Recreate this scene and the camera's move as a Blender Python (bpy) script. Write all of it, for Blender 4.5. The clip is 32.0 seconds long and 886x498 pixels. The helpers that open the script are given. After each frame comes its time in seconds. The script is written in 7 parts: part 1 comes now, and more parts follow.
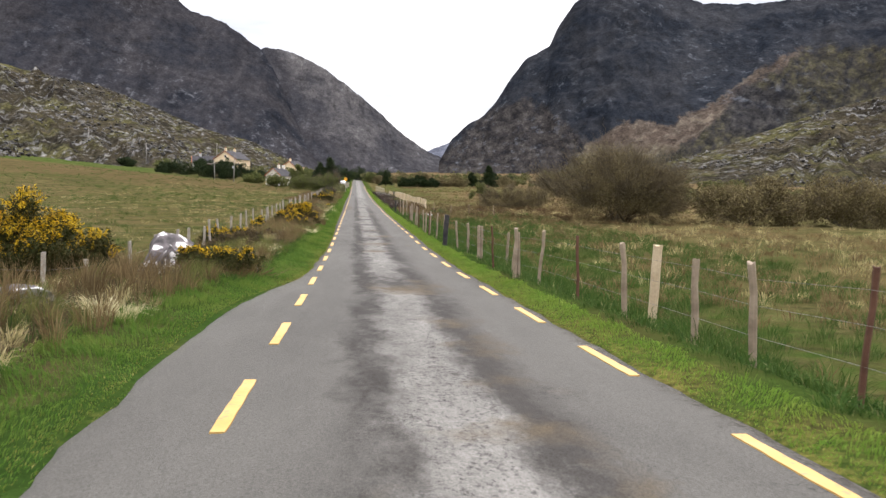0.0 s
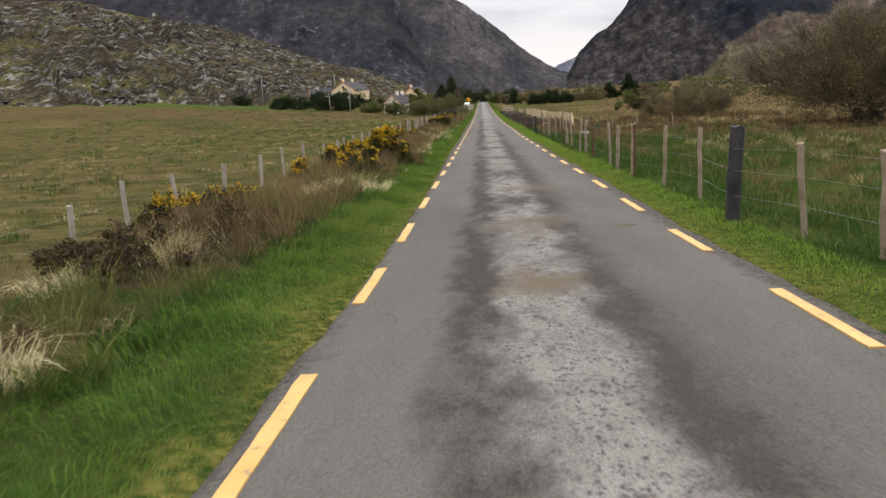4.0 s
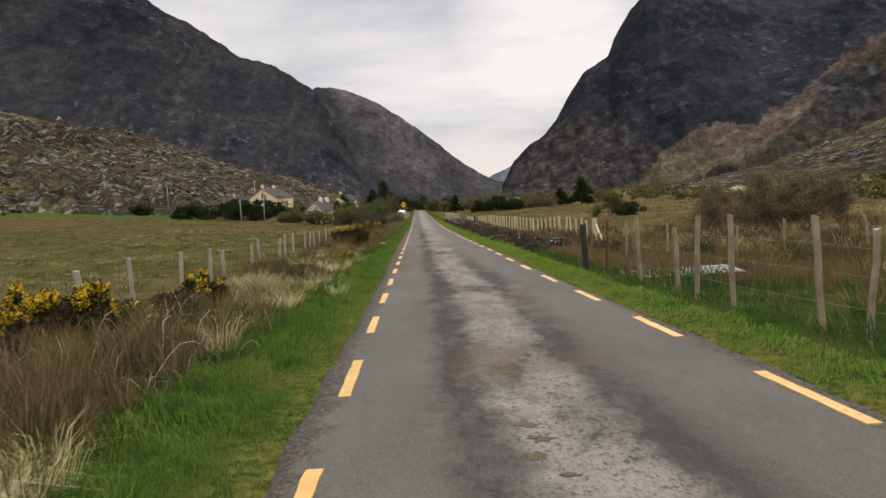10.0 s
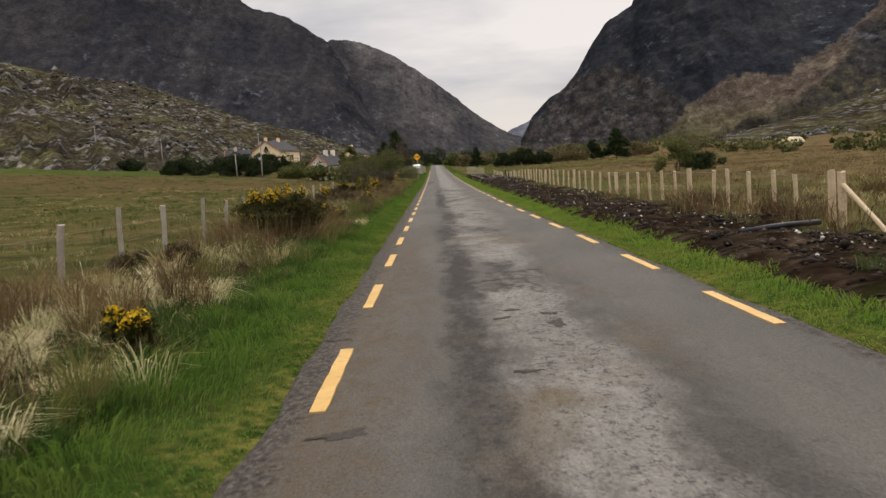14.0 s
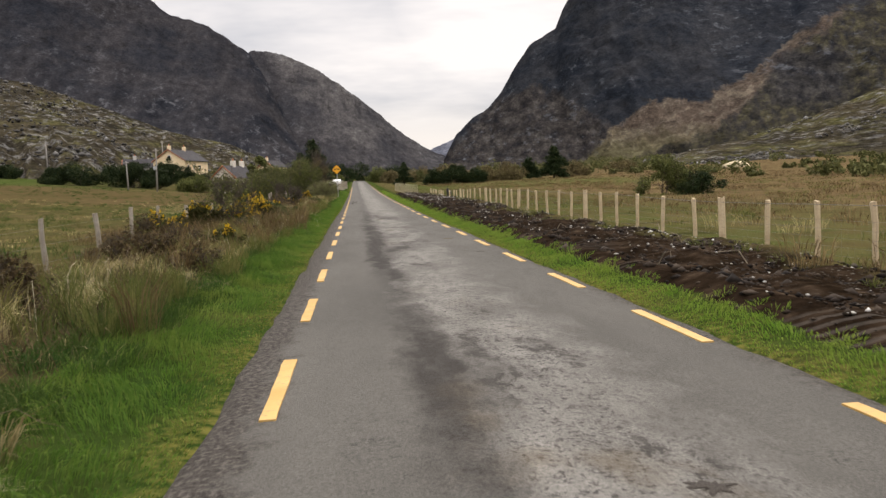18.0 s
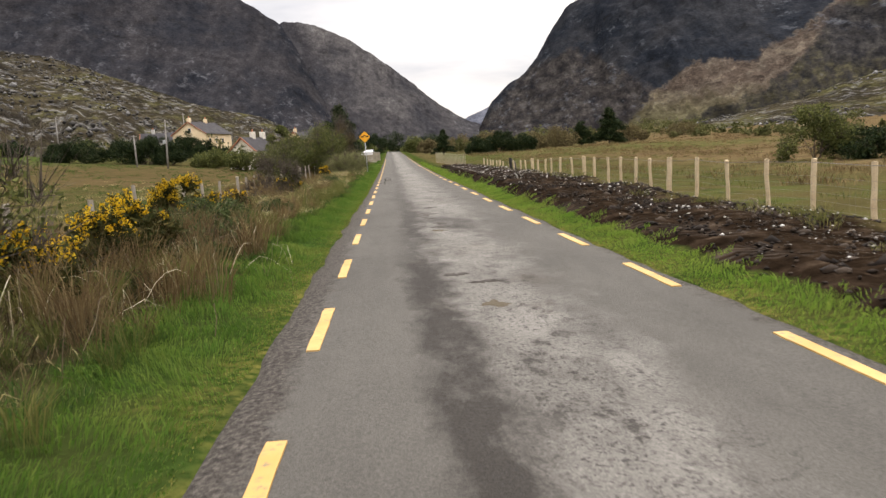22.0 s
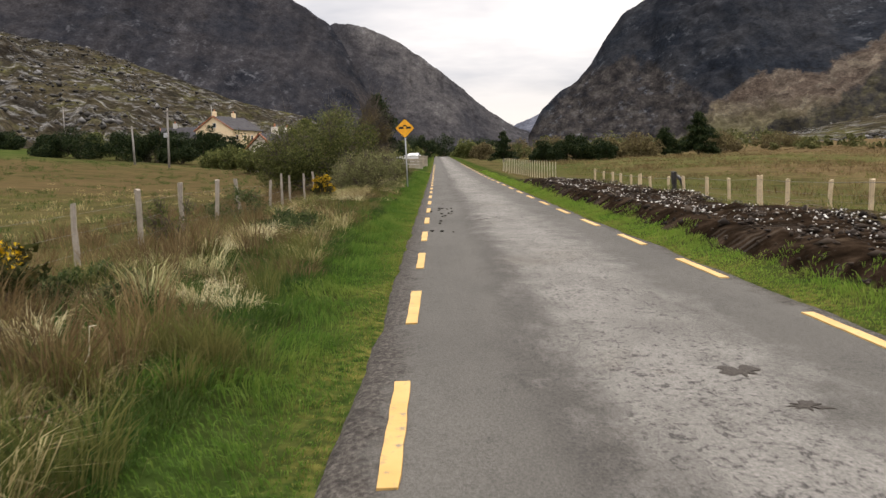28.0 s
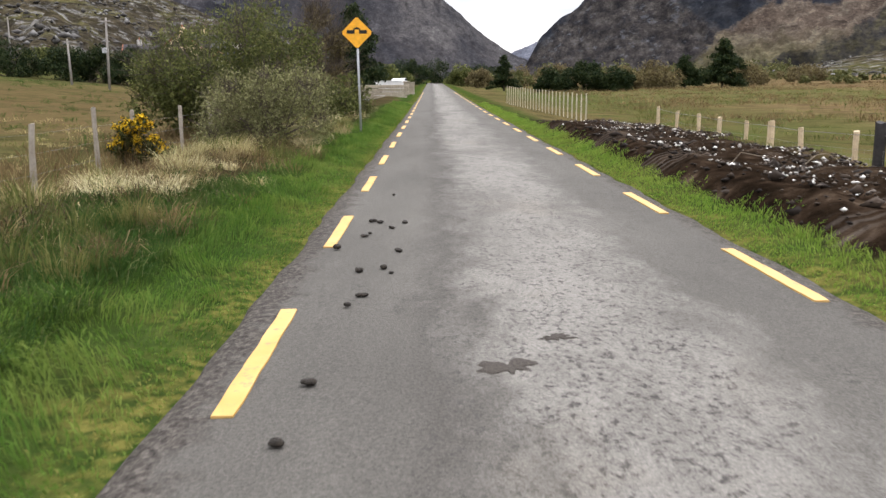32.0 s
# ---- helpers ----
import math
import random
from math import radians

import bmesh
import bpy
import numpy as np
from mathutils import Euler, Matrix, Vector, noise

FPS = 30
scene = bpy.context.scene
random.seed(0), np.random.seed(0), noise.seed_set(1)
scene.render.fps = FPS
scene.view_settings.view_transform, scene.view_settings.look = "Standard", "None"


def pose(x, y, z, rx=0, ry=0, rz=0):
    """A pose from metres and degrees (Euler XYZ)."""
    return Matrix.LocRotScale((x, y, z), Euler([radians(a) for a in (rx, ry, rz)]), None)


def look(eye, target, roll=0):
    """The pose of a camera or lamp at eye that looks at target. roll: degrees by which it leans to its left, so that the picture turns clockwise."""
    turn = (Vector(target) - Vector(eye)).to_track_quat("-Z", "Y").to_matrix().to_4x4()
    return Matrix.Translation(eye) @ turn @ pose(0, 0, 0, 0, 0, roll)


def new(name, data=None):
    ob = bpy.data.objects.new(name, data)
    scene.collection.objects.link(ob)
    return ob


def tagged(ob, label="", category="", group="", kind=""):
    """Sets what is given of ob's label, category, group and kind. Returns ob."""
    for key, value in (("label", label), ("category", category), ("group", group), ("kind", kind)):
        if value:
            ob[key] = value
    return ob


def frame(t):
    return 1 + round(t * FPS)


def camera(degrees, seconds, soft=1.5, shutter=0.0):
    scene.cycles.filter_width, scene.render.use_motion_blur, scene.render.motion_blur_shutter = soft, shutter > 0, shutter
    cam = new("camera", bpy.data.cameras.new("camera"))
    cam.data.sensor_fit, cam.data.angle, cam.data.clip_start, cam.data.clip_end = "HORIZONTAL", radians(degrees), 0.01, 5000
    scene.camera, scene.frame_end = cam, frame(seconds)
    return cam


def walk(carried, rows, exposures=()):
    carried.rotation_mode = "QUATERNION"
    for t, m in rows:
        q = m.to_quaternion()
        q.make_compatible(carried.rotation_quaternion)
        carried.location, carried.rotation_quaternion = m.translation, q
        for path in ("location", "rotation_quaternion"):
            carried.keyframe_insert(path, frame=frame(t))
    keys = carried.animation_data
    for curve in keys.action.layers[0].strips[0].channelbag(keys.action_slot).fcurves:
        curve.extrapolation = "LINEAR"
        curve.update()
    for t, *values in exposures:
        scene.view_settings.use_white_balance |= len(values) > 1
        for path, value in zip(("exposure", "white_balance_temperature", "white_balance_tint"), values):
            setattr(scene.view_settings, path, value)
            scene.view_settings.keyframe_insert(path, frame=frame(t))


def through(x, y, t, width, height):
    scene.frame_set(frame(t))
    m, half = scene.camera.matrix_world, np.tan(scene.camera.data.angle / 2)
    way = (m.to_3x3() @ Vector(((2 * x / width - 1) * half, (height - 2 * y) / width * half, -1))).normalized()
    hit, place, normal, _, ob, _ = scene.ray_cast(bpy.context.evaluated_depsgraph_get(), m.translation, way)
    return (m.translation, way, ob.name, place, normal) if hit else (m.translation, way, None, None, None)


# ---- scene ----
LENS = 56.35
cam = camera(LENS, 32.0, soft=1.45, shutter=0.12)


def aim(eye, yaw, pitch, roll):
    """A pose from the eye, the heading to the left of +y, the tilt and the lean, in degrees."""
    a, b = radians(yaw), radians(pitch)
    ahead = Vector((-math.sin(a) * math.cos(b), math.cos(a) * math.cos(b), math.sin(b)))
    return look(eye, Vector(eye) + 2 * ahead, roll)


PATH = [
    (0, (-0.882, -13.528, 3.038), -6.14, -4.68, 1.15),
    (0.5, (-0.827, -11.129, 2.974), -5.65, -4.55, 0.29),
    (1, (-0.722, -8.198, 2.873), -3.59, -7.59, 0.33),
    (1.5, (-0.688, -5.492, 2.776), -1.02, -8.56, 1.41),
    (2, (-0.695, -2.704, 2.630), 1.70, -9.49, 0.45),
    (2.5, (-0.629, 0.096, 2.509), 2.34, -10.91, -0.49),
    (4.5, (-0.581, 11.741, 2.074), 2.99, -9.26, -4.12),
    (5, (-0.779, 14.741, 1.997), 2.39, -8.62, -4.41),
    (5.5, (-0.689, 17.984, 1.954), -0.37, -7.71, -2.28),
    (6, (-0.658, 21.128, 1.869), -1.03, -7.15, -0.74),
    (6.5, (-0.679, 24.225, 1.841), 0.21, -6.44, -1.18),
    (7, (-0.724, 27.293, 1.813), 1.63, -5.65, -2.03),
    (7.5, (-0.768, 30.210, 1.761), 1.42, -6.44, -1.91),
    (8, (-0.731, 32.945, 1.759), 1.49, -7.58, -2.74),
    (8.5, (-0.773, 35.951, 1.743), 0.25, -7.70, -2.89),
    (9, (-0.890, 38.994, 1.713), -1.34, -7.40, -2.82),
    (9.5, (-0.989, 41.926, 1.691), -1.18, -4.41, -3.37),
    (10, (-1.044, 44.773, 1.667), -1.65, -2.60, -3.70),
    (10.5, (-1.080, 47.660, 1.639), -1.18, -3.14, -4.20),
    (11, (-1.065, 50.597, 1.609), -0.12, -4.12, -4.47),
    (11.5, (-1.016, 53.552, 1.583), -1.21, -4.61, -4.79),
    (12, (-0.907, 56.328, 1.536), -5.88, -4.84, -4.09),
    (12.5, (-0.822, 58.983, 1.506), -8.53, -5.03, -2.53),
    (13, (-0.861, 61.751, 1.500), -5.98, -5.09, -1.84),
    (13.5, (-0.928, 64.441, 1.489), -1.79, -5.63, -2.25),
    (14, (-0.962, 67.028, 1.470), -0.26, -5.58, -3.81),
    (14.5, (-0.952, 69.353, 1.477), -1.16, -4.85, -4.38),
    (15, (-0.876, 71.547, 1.472), -2.81, -4.81, -3.77),
    (15.5, (-0.930, 74.457, 1.440), -1.56, -4.23, -2.82),
    (17.5, (-1.160, 84.372, 1.437), -3.15, -3.65, -2.49),
    (18, (-1.164, 86.644, 1.400), -5.84, -4.66, -2.33),
    (18.5, (-1.156, 88.810, 1.420), -5.99, -4.20, -0.07),
    (19, (-1.030, 91.055, 1.404), -8.38, -3.89, -1.23),
    (19.5, (-0.956, 93.236, 1.420), -13.63, -4.16, -2.87),
    (20, (-0.915, 95.653, 1.435), -14.64, -5.20, -4.26),
    (20.5, (-0.845, 98.050, 1.403), -12.36, -7.90, -2.03),
    (21, (-0.911, 100.449, 1.398), -9.06, -7.57, -1.10),
    (21.5, (-0.981, 102.756, 1.400), -6.57, -7.45, -2.39),
    (22, (-1.064, 105.242, 1.415), -3.23, -6.63, -3.59),
    (22.5, (-1.074, 107.867, 1.392), -2.44, -4.97, -3.69),
    (23, (-1.068, 110.361, 1.391), -1.72, -2.54, -1.83),
    (23.5, (-1.060, 112.783, 1.419), 0.86, -0.04, 0.82),
    (24, (-1.108, 114.967, 1.444), 1.89, 0.12, 1.83),
    (24.5, (-1.117, 117.092, 1.452), 0.94, -1.15, 0.82),
    (25, (-1.126, 119.240, 1.489), -0.38, -2.34, -2.00),
    (25.5, (-1.176, 121.487, 1.488), 0.31, -5.30, -4.73),
    (27.5, (-1.475, 130.188, 1.420), -0.04, -6.35, -2.64),
    (28, (-1.519, 132.150, 1.414), -0.27, -6.07, -1.81),
    (28.5, (-1.497, 134.081, 1.402), -0.38, -5.46, -1.71),
    (29, (-1.443, 135.896, 1.416), -2.09, -5.22, 0.46),
    (29.5, (-1.329, 137.858, 1.399), -4.13, -6.16, 0.91),
    (30, (-1.280, 139.801, 1.408), -3.99, -8.29, -1.97),
    (30.5, (-1.234, 141.657, 1.439), -1.07, -10.27, -1.18),
    (31, (-1.122, 143.616, 1.440), 0.57, -9.92, -2.39),
    (31.5, (-0.932, 145.729, 1.412), -1.31, -11.17, -1.67),
    (32, (-0.818, 147.954, 1.432), -0.67, -11.00, -0.58),
]
EXPOSURES = [
    (0.0, 1.20, 6400, 16),
    (1.0, 0.45, 6750, 16),
    (2.0, 0.55, 6850, 16),
    (5.0, 1.00, 6500, 16),
    (6.0, 1.25, 6750, 16),
    (7.0, 0.90, 6700, 16),
    (8.0, 0.80, 6850, 16),
    (9.0, 0.82, 6800, 16),
    (10.0, 0.52, 6850, 16),
    (11.0, 0.30, 6850, 16),
    (12.0, 0.35, 6900, 16),
    (13.0, 0.43, 6950, 16),
    (14.0, 0.40, 6950, 16),
    (15.0, 0.62, 6950, 16),
    (18.0, 0.70, 6900, 16),
    (20.0, 0.73, 6850, 16),
    (22.0, 0.97, 6900, 16),
    (23.0, 0.90, 6800, 16),
    (24.0, 0.10, 6850, 16),
    (25.0, 0.30, 6850, 16),
    (28.0, 0.80, 6850, 16),
    (29.0, 0.75, 6750, 16),
    (30.0, 0.50, 6850, 16),
    (31.0, 1.12, 6500, 16),
    (32.0, 1.18, 6400, 16),
]
walk(cam, [(t, aim(eye, yaw, pitch, roll)) for t, eye, yaw, pitch, roll in PATH], EXPOSURES)

# ---- world and sun: a bright overcast sky ----
SUN_ELEVATION, SUN_AZIMUTH = radians(42), radians(25)
world = bpy.data.worlds.new("overcast_sky")
scene.world = world
world.use_nodes = True
wt = world.node_tree
wt.nodes.clear()
w_out = wt.nodes.new("ShaderNodeOutputWorld")
w_bg = wt.nodes.new("ShaderNodeBackground")
w_sky = wt.nodes.new("ShaderNodeTexSky")
w_sky.sky_type, w_sky.sun_disc = "NISHITA", False
w_sky.sun_elevation, w_sky.sun_rotation = SUN_ELEVATION, SUN_AZIMUTH
w_co = wt.nodes.new("ShaderNodeTexCoord")
w_sep = wt.nodes.new("ShaderNodeSeparateXYZ")
wt.links.new(w_co.outputs["Generated"], w_sep.inputs[0])
# cloud layer: the direction is laid on a flat ceiling, so that the banks draw together towards the horizon
w_add = wt.nodes.new("ShaderNodeMath")
w_add.operation, w_add.inputs[1].default_value = "ADD", 0.26
w_div = wt.nodes.new("ShaderNodeVectorMath")
w_div.operation = "DIVIDE"
w_comb = wt.nodes.new("ShaderNodeCombineXYZ")
wt.links.new(w_sep.outputs["Z"], w_add.inputs[0])
for k in range(3):
    wt.links.new(w_add.outputs[0], w_comb.inputs[k])
wt.links.new(w_co.outputs["Generated"], w_div.inputs[0])
wt.links.new(w_comb.outputs[0], w_div.inputs[1])
w_map = wt.nodes.new("ShaderNodeMapping")
w_map.inputs["Scale"].default_value = (0.55, 1.0, 0.25)
w_map.inputs["Location"].default_value = (0.35, 0.9, 0.0)
wt.links.new(w_div.outputs[0], w_map.inputs[0])
w_noise = wt.nodes.new("ShaderNodeTexNoise")
w_noise.inputs["Scale"].default_value, w_noise.inputs["Detail"].default_value = 1.7, 5.0
w_noise.inputs["Roughness"].default_value = 0.58
wt.links.new(w_map.outputs[0], w_noise.inputs["Vector"])
w_ramp = wt.nodes.new("ShaderNodeValToRGB")
w_ramp.color_ramp.elements[0].position, w_ramp.color_ramp.elements[0].color = 0.36, (0.58, 0.63, 0.70, 1)
w_ramp.color_ramp.elements[1].position, w_ramp.color_ramp.elements[1].color = 0.66, (1.16, 1.16, 1.14, 1)
wt.links.new(w_noise.outputs["Fac"], w_ramp.inputs[0])
# a thin place in the cloud, where the sun stands behind it
w_dot = wt.nodes.new("ShaderNodeVectorMath")
w_dot.operation = "DOT_PRODUCT"
w_dot.inputs[1].default_value = (math.sin(radians(10)) * math.cos(radians(13)), math.cos(radians(10)) * math.cos(radians(13)), math.sin(radians(13)))
wt.links.new(w_co.outputs["Generated"], w_dot.inputs[0])
w_thin = wt.nodes.new("ShaderNodeMapRange")
w_thin.inputs["From Min"].default_value, w_thin.inputs["From Max"].default_value = 0.9925, 1.0
w_thin.inputs["To Max"].default_value = 0.24
wt.links.new(w_dot.outputs["Value"], w_thin.inputs[0])
w_sum = wt.nodes.new("ShaderNodeMath")
w_sum.operation = "ADD"
wt.links.new(w_noise.outputs["Fac"], w_sum.inputs[0])
wt.links.new(w_thin.outputs[0], w_sum.inputs[1])
wt.links.new(w_sum.outputs[0], w_ramp.inputs[0])
# a clear bright strip over the far end of the valley
w_low = wt.nodes.new("ShaderNodeMapRange")
w_low.inputs["From Min"].default_value, w_low.inputs["From Max"].default_value = 0.05, 0.10
w_low.inputs["To Min"].default_value, w_low.inputs["To Max"].default_value = 1.0, 0.0
wt.links.new(w_sep.outputs["Z"], w_low.inputs[0])
w_strip = wt.nodes.new("ShaderNodeMixRGB")
w_strip.inputs[2].default_value = (1.02, 1.02, 1.0, 1)
wt.links.new(w_low.outputs[0], w_strip.inputs[0])
wt.links.new(w_ramp.outputs[0], w_strip.inputs[1])
w_scale = wt.nodes.new("ShaderNodeVectorMath")
w_scale.operation, w_scale.inputs[3].default_value = "SCALE", 8.4
wt.links.new(w_strip.outputs[0], w_scale.inputs[0])
w_zen = wt.nodes.new("ShaderNodeMapRange")
w_zen.inputs["From Min"].default_value, w_zen.inputs["From Max"].default_value = 0.27, 0.85
w_zen.inputs["To Min"].default_value, w_zen.inputs["To Max"].default_value = 4.8, 17.4
wt.links.new(w_sep.outputs["Z"], w_zen.inputs[0])
wt.links.new(w_zen.outputs[0], w_scale.inputs[3])
w_mix = wt.nodes.new("ShaderNodeMixRGB")
w_mix.inputs[0].default_value = 0.94
wt.links.new(w_sky.outputs[0], w_mix.inputs[1])
wt.links.new(w_scale.outputs[0], w_mix.inputs[2])
wt.links.new(w_mix.outputs[0], w_bg.inputs[0])
w_bg.inputs[1].default_value = 0.11
wt.links.new(w_bg.outputs[0], w_out.inputs[0])

sun_data = bpy.data.lights.new("sun", "SUN")
sun_data.energy, sun_data.angle, sun_data.color = 0.9, radians(14), (1.0, 0.97, 0.92)
sun = new("sun", sun_data)
sun_dir = Vector((math.sin(SUN_AZIMUTH) * math.cos(SUN_ELEVATION), math.cos(SUN_AZIMUTH) * math.cos(SUN_ELEVATION), math.sin(SUN_ELEVATION)))
sun.matrix_world = look(sun_dir * 100, (0, 0, 0))


# ---- number helpers ----
rng = np.random.default_rng(7)
TABLE = rng.random((512, 512))


def vnoise(x, y):
    """Smooth value noise, 0 to 1, for arrays."""
    xi, yi = np.floor(x).astype(int), np.floor(y).astype(int)
    fx, fy = x - xi, y - yi
    fx, fy = fx * fx * (3 - 2 * fx), fy * fy * (3 - 2 * fy)
    a, b = TABLE[xi % 512, yi % 512], TABLE[(xi + 1) % 512, yi % 512]
    c, d = TABLE[xi % 512, (yi + 1) % 512], TABLE[(xi + 1) % 512, (yi + 1) % 512]
    return (a * (1 - fx) + b * fx) * (1 - fy) + (c * (1 - fx) + d * fx) * fy


def fbm(x, y, octaves=4, gain=0.5):
    x, y = np.asarray(x, float), np.asarray(y, float)
    total, amp, full = 0, 1.0, 0.0
    for k in range(octaves):
        total = total + amp * vnoise(x * 2**k + 17.3 * k, y * 2**k + 9.1 * k)
        full, amp = full + amp, amp * gain
    return total / full


def ridged(x, y, octaves=4):
    x, y = np.asarray(x, float), np.asarray(y, float)
    total, amp, full = 0, 1.0, 0.0
    for k in range(octaves):
        total = total + amp * (1 - np.abs(2 * vnoise(x * 2**k + 31.7 * k, y * 2**k + 5.9 * k) - 1))
        full, amp = full + amp, amp * 0.5
    return total / full


def step(a, b, x):
    t = np.clip((np.asarray(x, float) - a) / (b - a), 0, 1)
    return t * t * (3 - 2 * t)


ROAD_Y = np.array([-60, -20, -10, -4, 2, 10, 20, 30, 40, 52, 65, 80, 100, 130, 160, 190, 240, 300, 400, 1000])
ROAD_Z = np.array([3.6, 1.84, 1.39, 1.11, 0.87, 0.57, 0.34, 0.25, 0.14, 0.07, 0.01, -0.04, -0.12, -0.12, -0.02, 0.22, 0.85, 1.7, 3.0, 3.6])


def road_z(y):
    return np.interp(y, ROAD_Y, ROAD_Z)


def left_edge(y):
    """The tarmac's edge on the gorse side; it widens to a pull-in at the start."""
    line = np.interp(y, [10, 18, 28, 38, 50, 60, 75, 90, 105, 128, 138, 150, 175, 240], [-2.06, -1.95, -1.94, -2.05, -2.1, -2.08, -2.14, -2.2, -2.24, -2.22, -2.12, -2.12, -2.1, -2.0])
    return line - 0.9 * step(-14, -3, y) * (1 - step(-1, 8.5, y)) - 0.5 * (1 - step(-14, -3, y))


def right_line(y):
    """The painted line on the other side, which wanders a little."""
    return np.interp(y, [-8, 4, 20, 28, 41, 52, 63, 76, 98, 110, 120, 130, 143, 150, 165], [1.80, 1.83, 1.88, 1.91, 1.90, 1.85, 1.78, 1.84, 1.80, 1.81, 1.78, 1.82, 1.86, 1.83, 1.88])


def right_edge(y):
    return right_line(y) + 0.27


def bank(x, y):
    """The dug bank of soil on the side of the new fence."""
    top = 0.23 + 0.26 * step(112, 142, y)
    rise = top * (0.7 * step(2.70, 3.30, x) + 0.3 * step(3.2, 4.6, x)) * (1 - step(6.0, 7.2, x)) + 0.09 * np.sin(y * 0.9 + 2 * np.sin(y * 0.23)) * step(3.2, 4.6, x) * (1 - step(5.8, 7.2, x))
    return rise * step(72, 76, y) * (1 - step(171, 182, y))


def ground_z(x, y):
    x, y = np.asarray(x, float), np.asarray(y, float)
    r = road_z(y)
    u = left_edge(y) - x
    field = -0.45 + 0.25 * (fbm(x / 14 + 3, y / 14, 3) - 0.5) + 0.12 * (fbm(x / 2.5, y / 2.5, 2) - 0.5)
    left = r - 0.02 + 0.10 * step(0.2, 1.4, u) + 0.12 * step(1.3, 2.4, u) * (1 - step(3.0, 4.5, u))
    kl = step(2.4, 5.6, u)
    left = left * (1 - kl) + field * kl
    v = x - right_edge(y)
    right = r - 0.02 + 0.05 * step(0.1, 0.9, v) - 0.10 * step(0.9, 1.8, v)
    kr = step(0.9, 5.5, v)
    right = right * (1 - kr) + field * kr + bank(x, y) + 0.12 * step(75, 85, y) * step(3.2, 4.5, v) * (1 - step(7, 12, v))
    z = np.where(x < 0, left, right)
    z = np.where((u < 0) & (v < 0), r - 0.06, z)
    # the valley floor lifts slowly towards its sides and its head
    z = np.where((u < 0) & (v < 0), z, z + np.interp(y, ROAD_Y[-6:], ROAD_Z[-6:] + 0.02) * (np.maximum(kl * (x < 0), kr * (x > 0))) * (y > 160))
    z = z + 0.09 * np.maximum(0, -x - 25) * step(90, 230, y) + 0.025 * np.maximum(0, x - 50)
    z = z + 0.012 * np.maximum(0, y - 420)
    far = step(30, 120, np.abs(x))
    return z + far * 1.6 * (fbm(x / 45 + 8, y / 45, 3) - 0.5)


# ---- mesh helpers ----
def mesh_from(name, verts, faces, smooth=False):
    """A mesh from arrays; faces: arrays of quads and/or triangles."""
    me = bpy.data.meshes.new(name)
    verts = np.ascontiguousarray(verts, dtype=np.float32)
    groups = [np.asarray(f, dtype=np.int32) for f in (faces if isinstance(faces, (list, tuple)) else [faces]) if len(f)]
    loops = np.concatenate([g.ravel() for g in groups])
    counts = np.concatenate([np.full(len(g), g.shape[1], dtype=np.int32) for g in groups])
    me.vertices.add(len(verts))
    me.vertices.foreach_set("co", verts.ravel())
    me.loops.add(len(loops))
    me.loops.foreach_set("vertex_index", loops)
    me.polygons.add(len(counts))
    me.polygons.foreach_set("loop_start", np.r_[0, np.cumsum(counts)[:-1]].astype(np.int32))
    me.polygons.foreach_set("loop_total", counts)
    if smooth:
        me.polygons.foreach_set("use_smooth", np.ones(len(counts), dtype=bool))
    me.update(calc_edges=True)
    return me


def grid_mesh(name, X, Y, Z, smooth=True):
    n, m = X.shape
    idx = np.arange(n * m).reshape(n, m)
    quads = np.stack([idx[:-1, :-1], idx[1:, :-1], idx[1:, 1:], idx[:-1, 1:]], -1).reshape(-1, 4)
    return mesh_from(name, np.stack([X, Y, Z], -1).reshape(-1, 3), quads, smooth)


def part_mesh(name, me, material, parent=None, label="", place=None):
    ob = new(name, me)
    if material and not me.materials:
        me.materials.append(material)
    if parent:
        ob.parent = parent
    if place is not None:
        ob.matrix_basis = place
    if label:
        tagged(ob, label)
    return ob


def part(name, bm, material, parent=None, label="", place=None, smooth=False):
    me = bpy.data.meshes.new(name)
    bm.to_mesh(me)
    bm.free()
    if smooth:
        for p in me.polygons:
            p.use_smooth = True
    return part_mesh(name, me, material, parent, label, place)


def bm_box(bm, cx, cy, cz, sx, sy, sz, bevel=0.0):
    m = Matrix.Translation((cx, cy, cz)) @ Matrix.Diagonal((sx, sy, sz, 1))
    r = bmesh.ops.create_cube(bm, size=1, matrix=m)
    if bevel:
        edges = list({e for v in r["verts"] for e in v.link_edges})
        bmesh.ops.bevel(bm, geom=edges, offset=bevel, segments=1, affect="EDGES")
    return bm


def bm_tube(bm, points, radii, sides=6):
    """A tapering tube along points."""
    rings = []
    for k, p in enumerate(points):
        p = Vector(p)
        d = (Vector(points[min(k + 1, len(points) - 1)]) - Vector(points[max(k - 1, 0)])).normalized()
        a = d.orthogonal().normalized()
        b = d.cross(a)
        rings.append([bm.verts.new(p + radii[k] * (a * math.cos(q) + b * math.sin(q))) for q in (2 * math.pi * i / sides for i in range(sides))])
    for r0, r1 in zip(rings, rings[1:]):
        for i in range(sides):
            bm.faces.new((r0[i], r0[(i + 1) % sides], r1[(i + 1) % sides], r1[i]))
    bm.faces.new(list(reversed(rings[0])))
    bm.faces.new(rings[-1])
    return bm


def empty(name, x, y, z, rz=0.0, label="", category="", group="", kind=""):
    ob = new(name)
    ob.empty_display_size = 0.2
    ob.matrix_basis = pose(x, y, z, 0, 0, rz)
    return tagged(ob, label, category, group, kind)


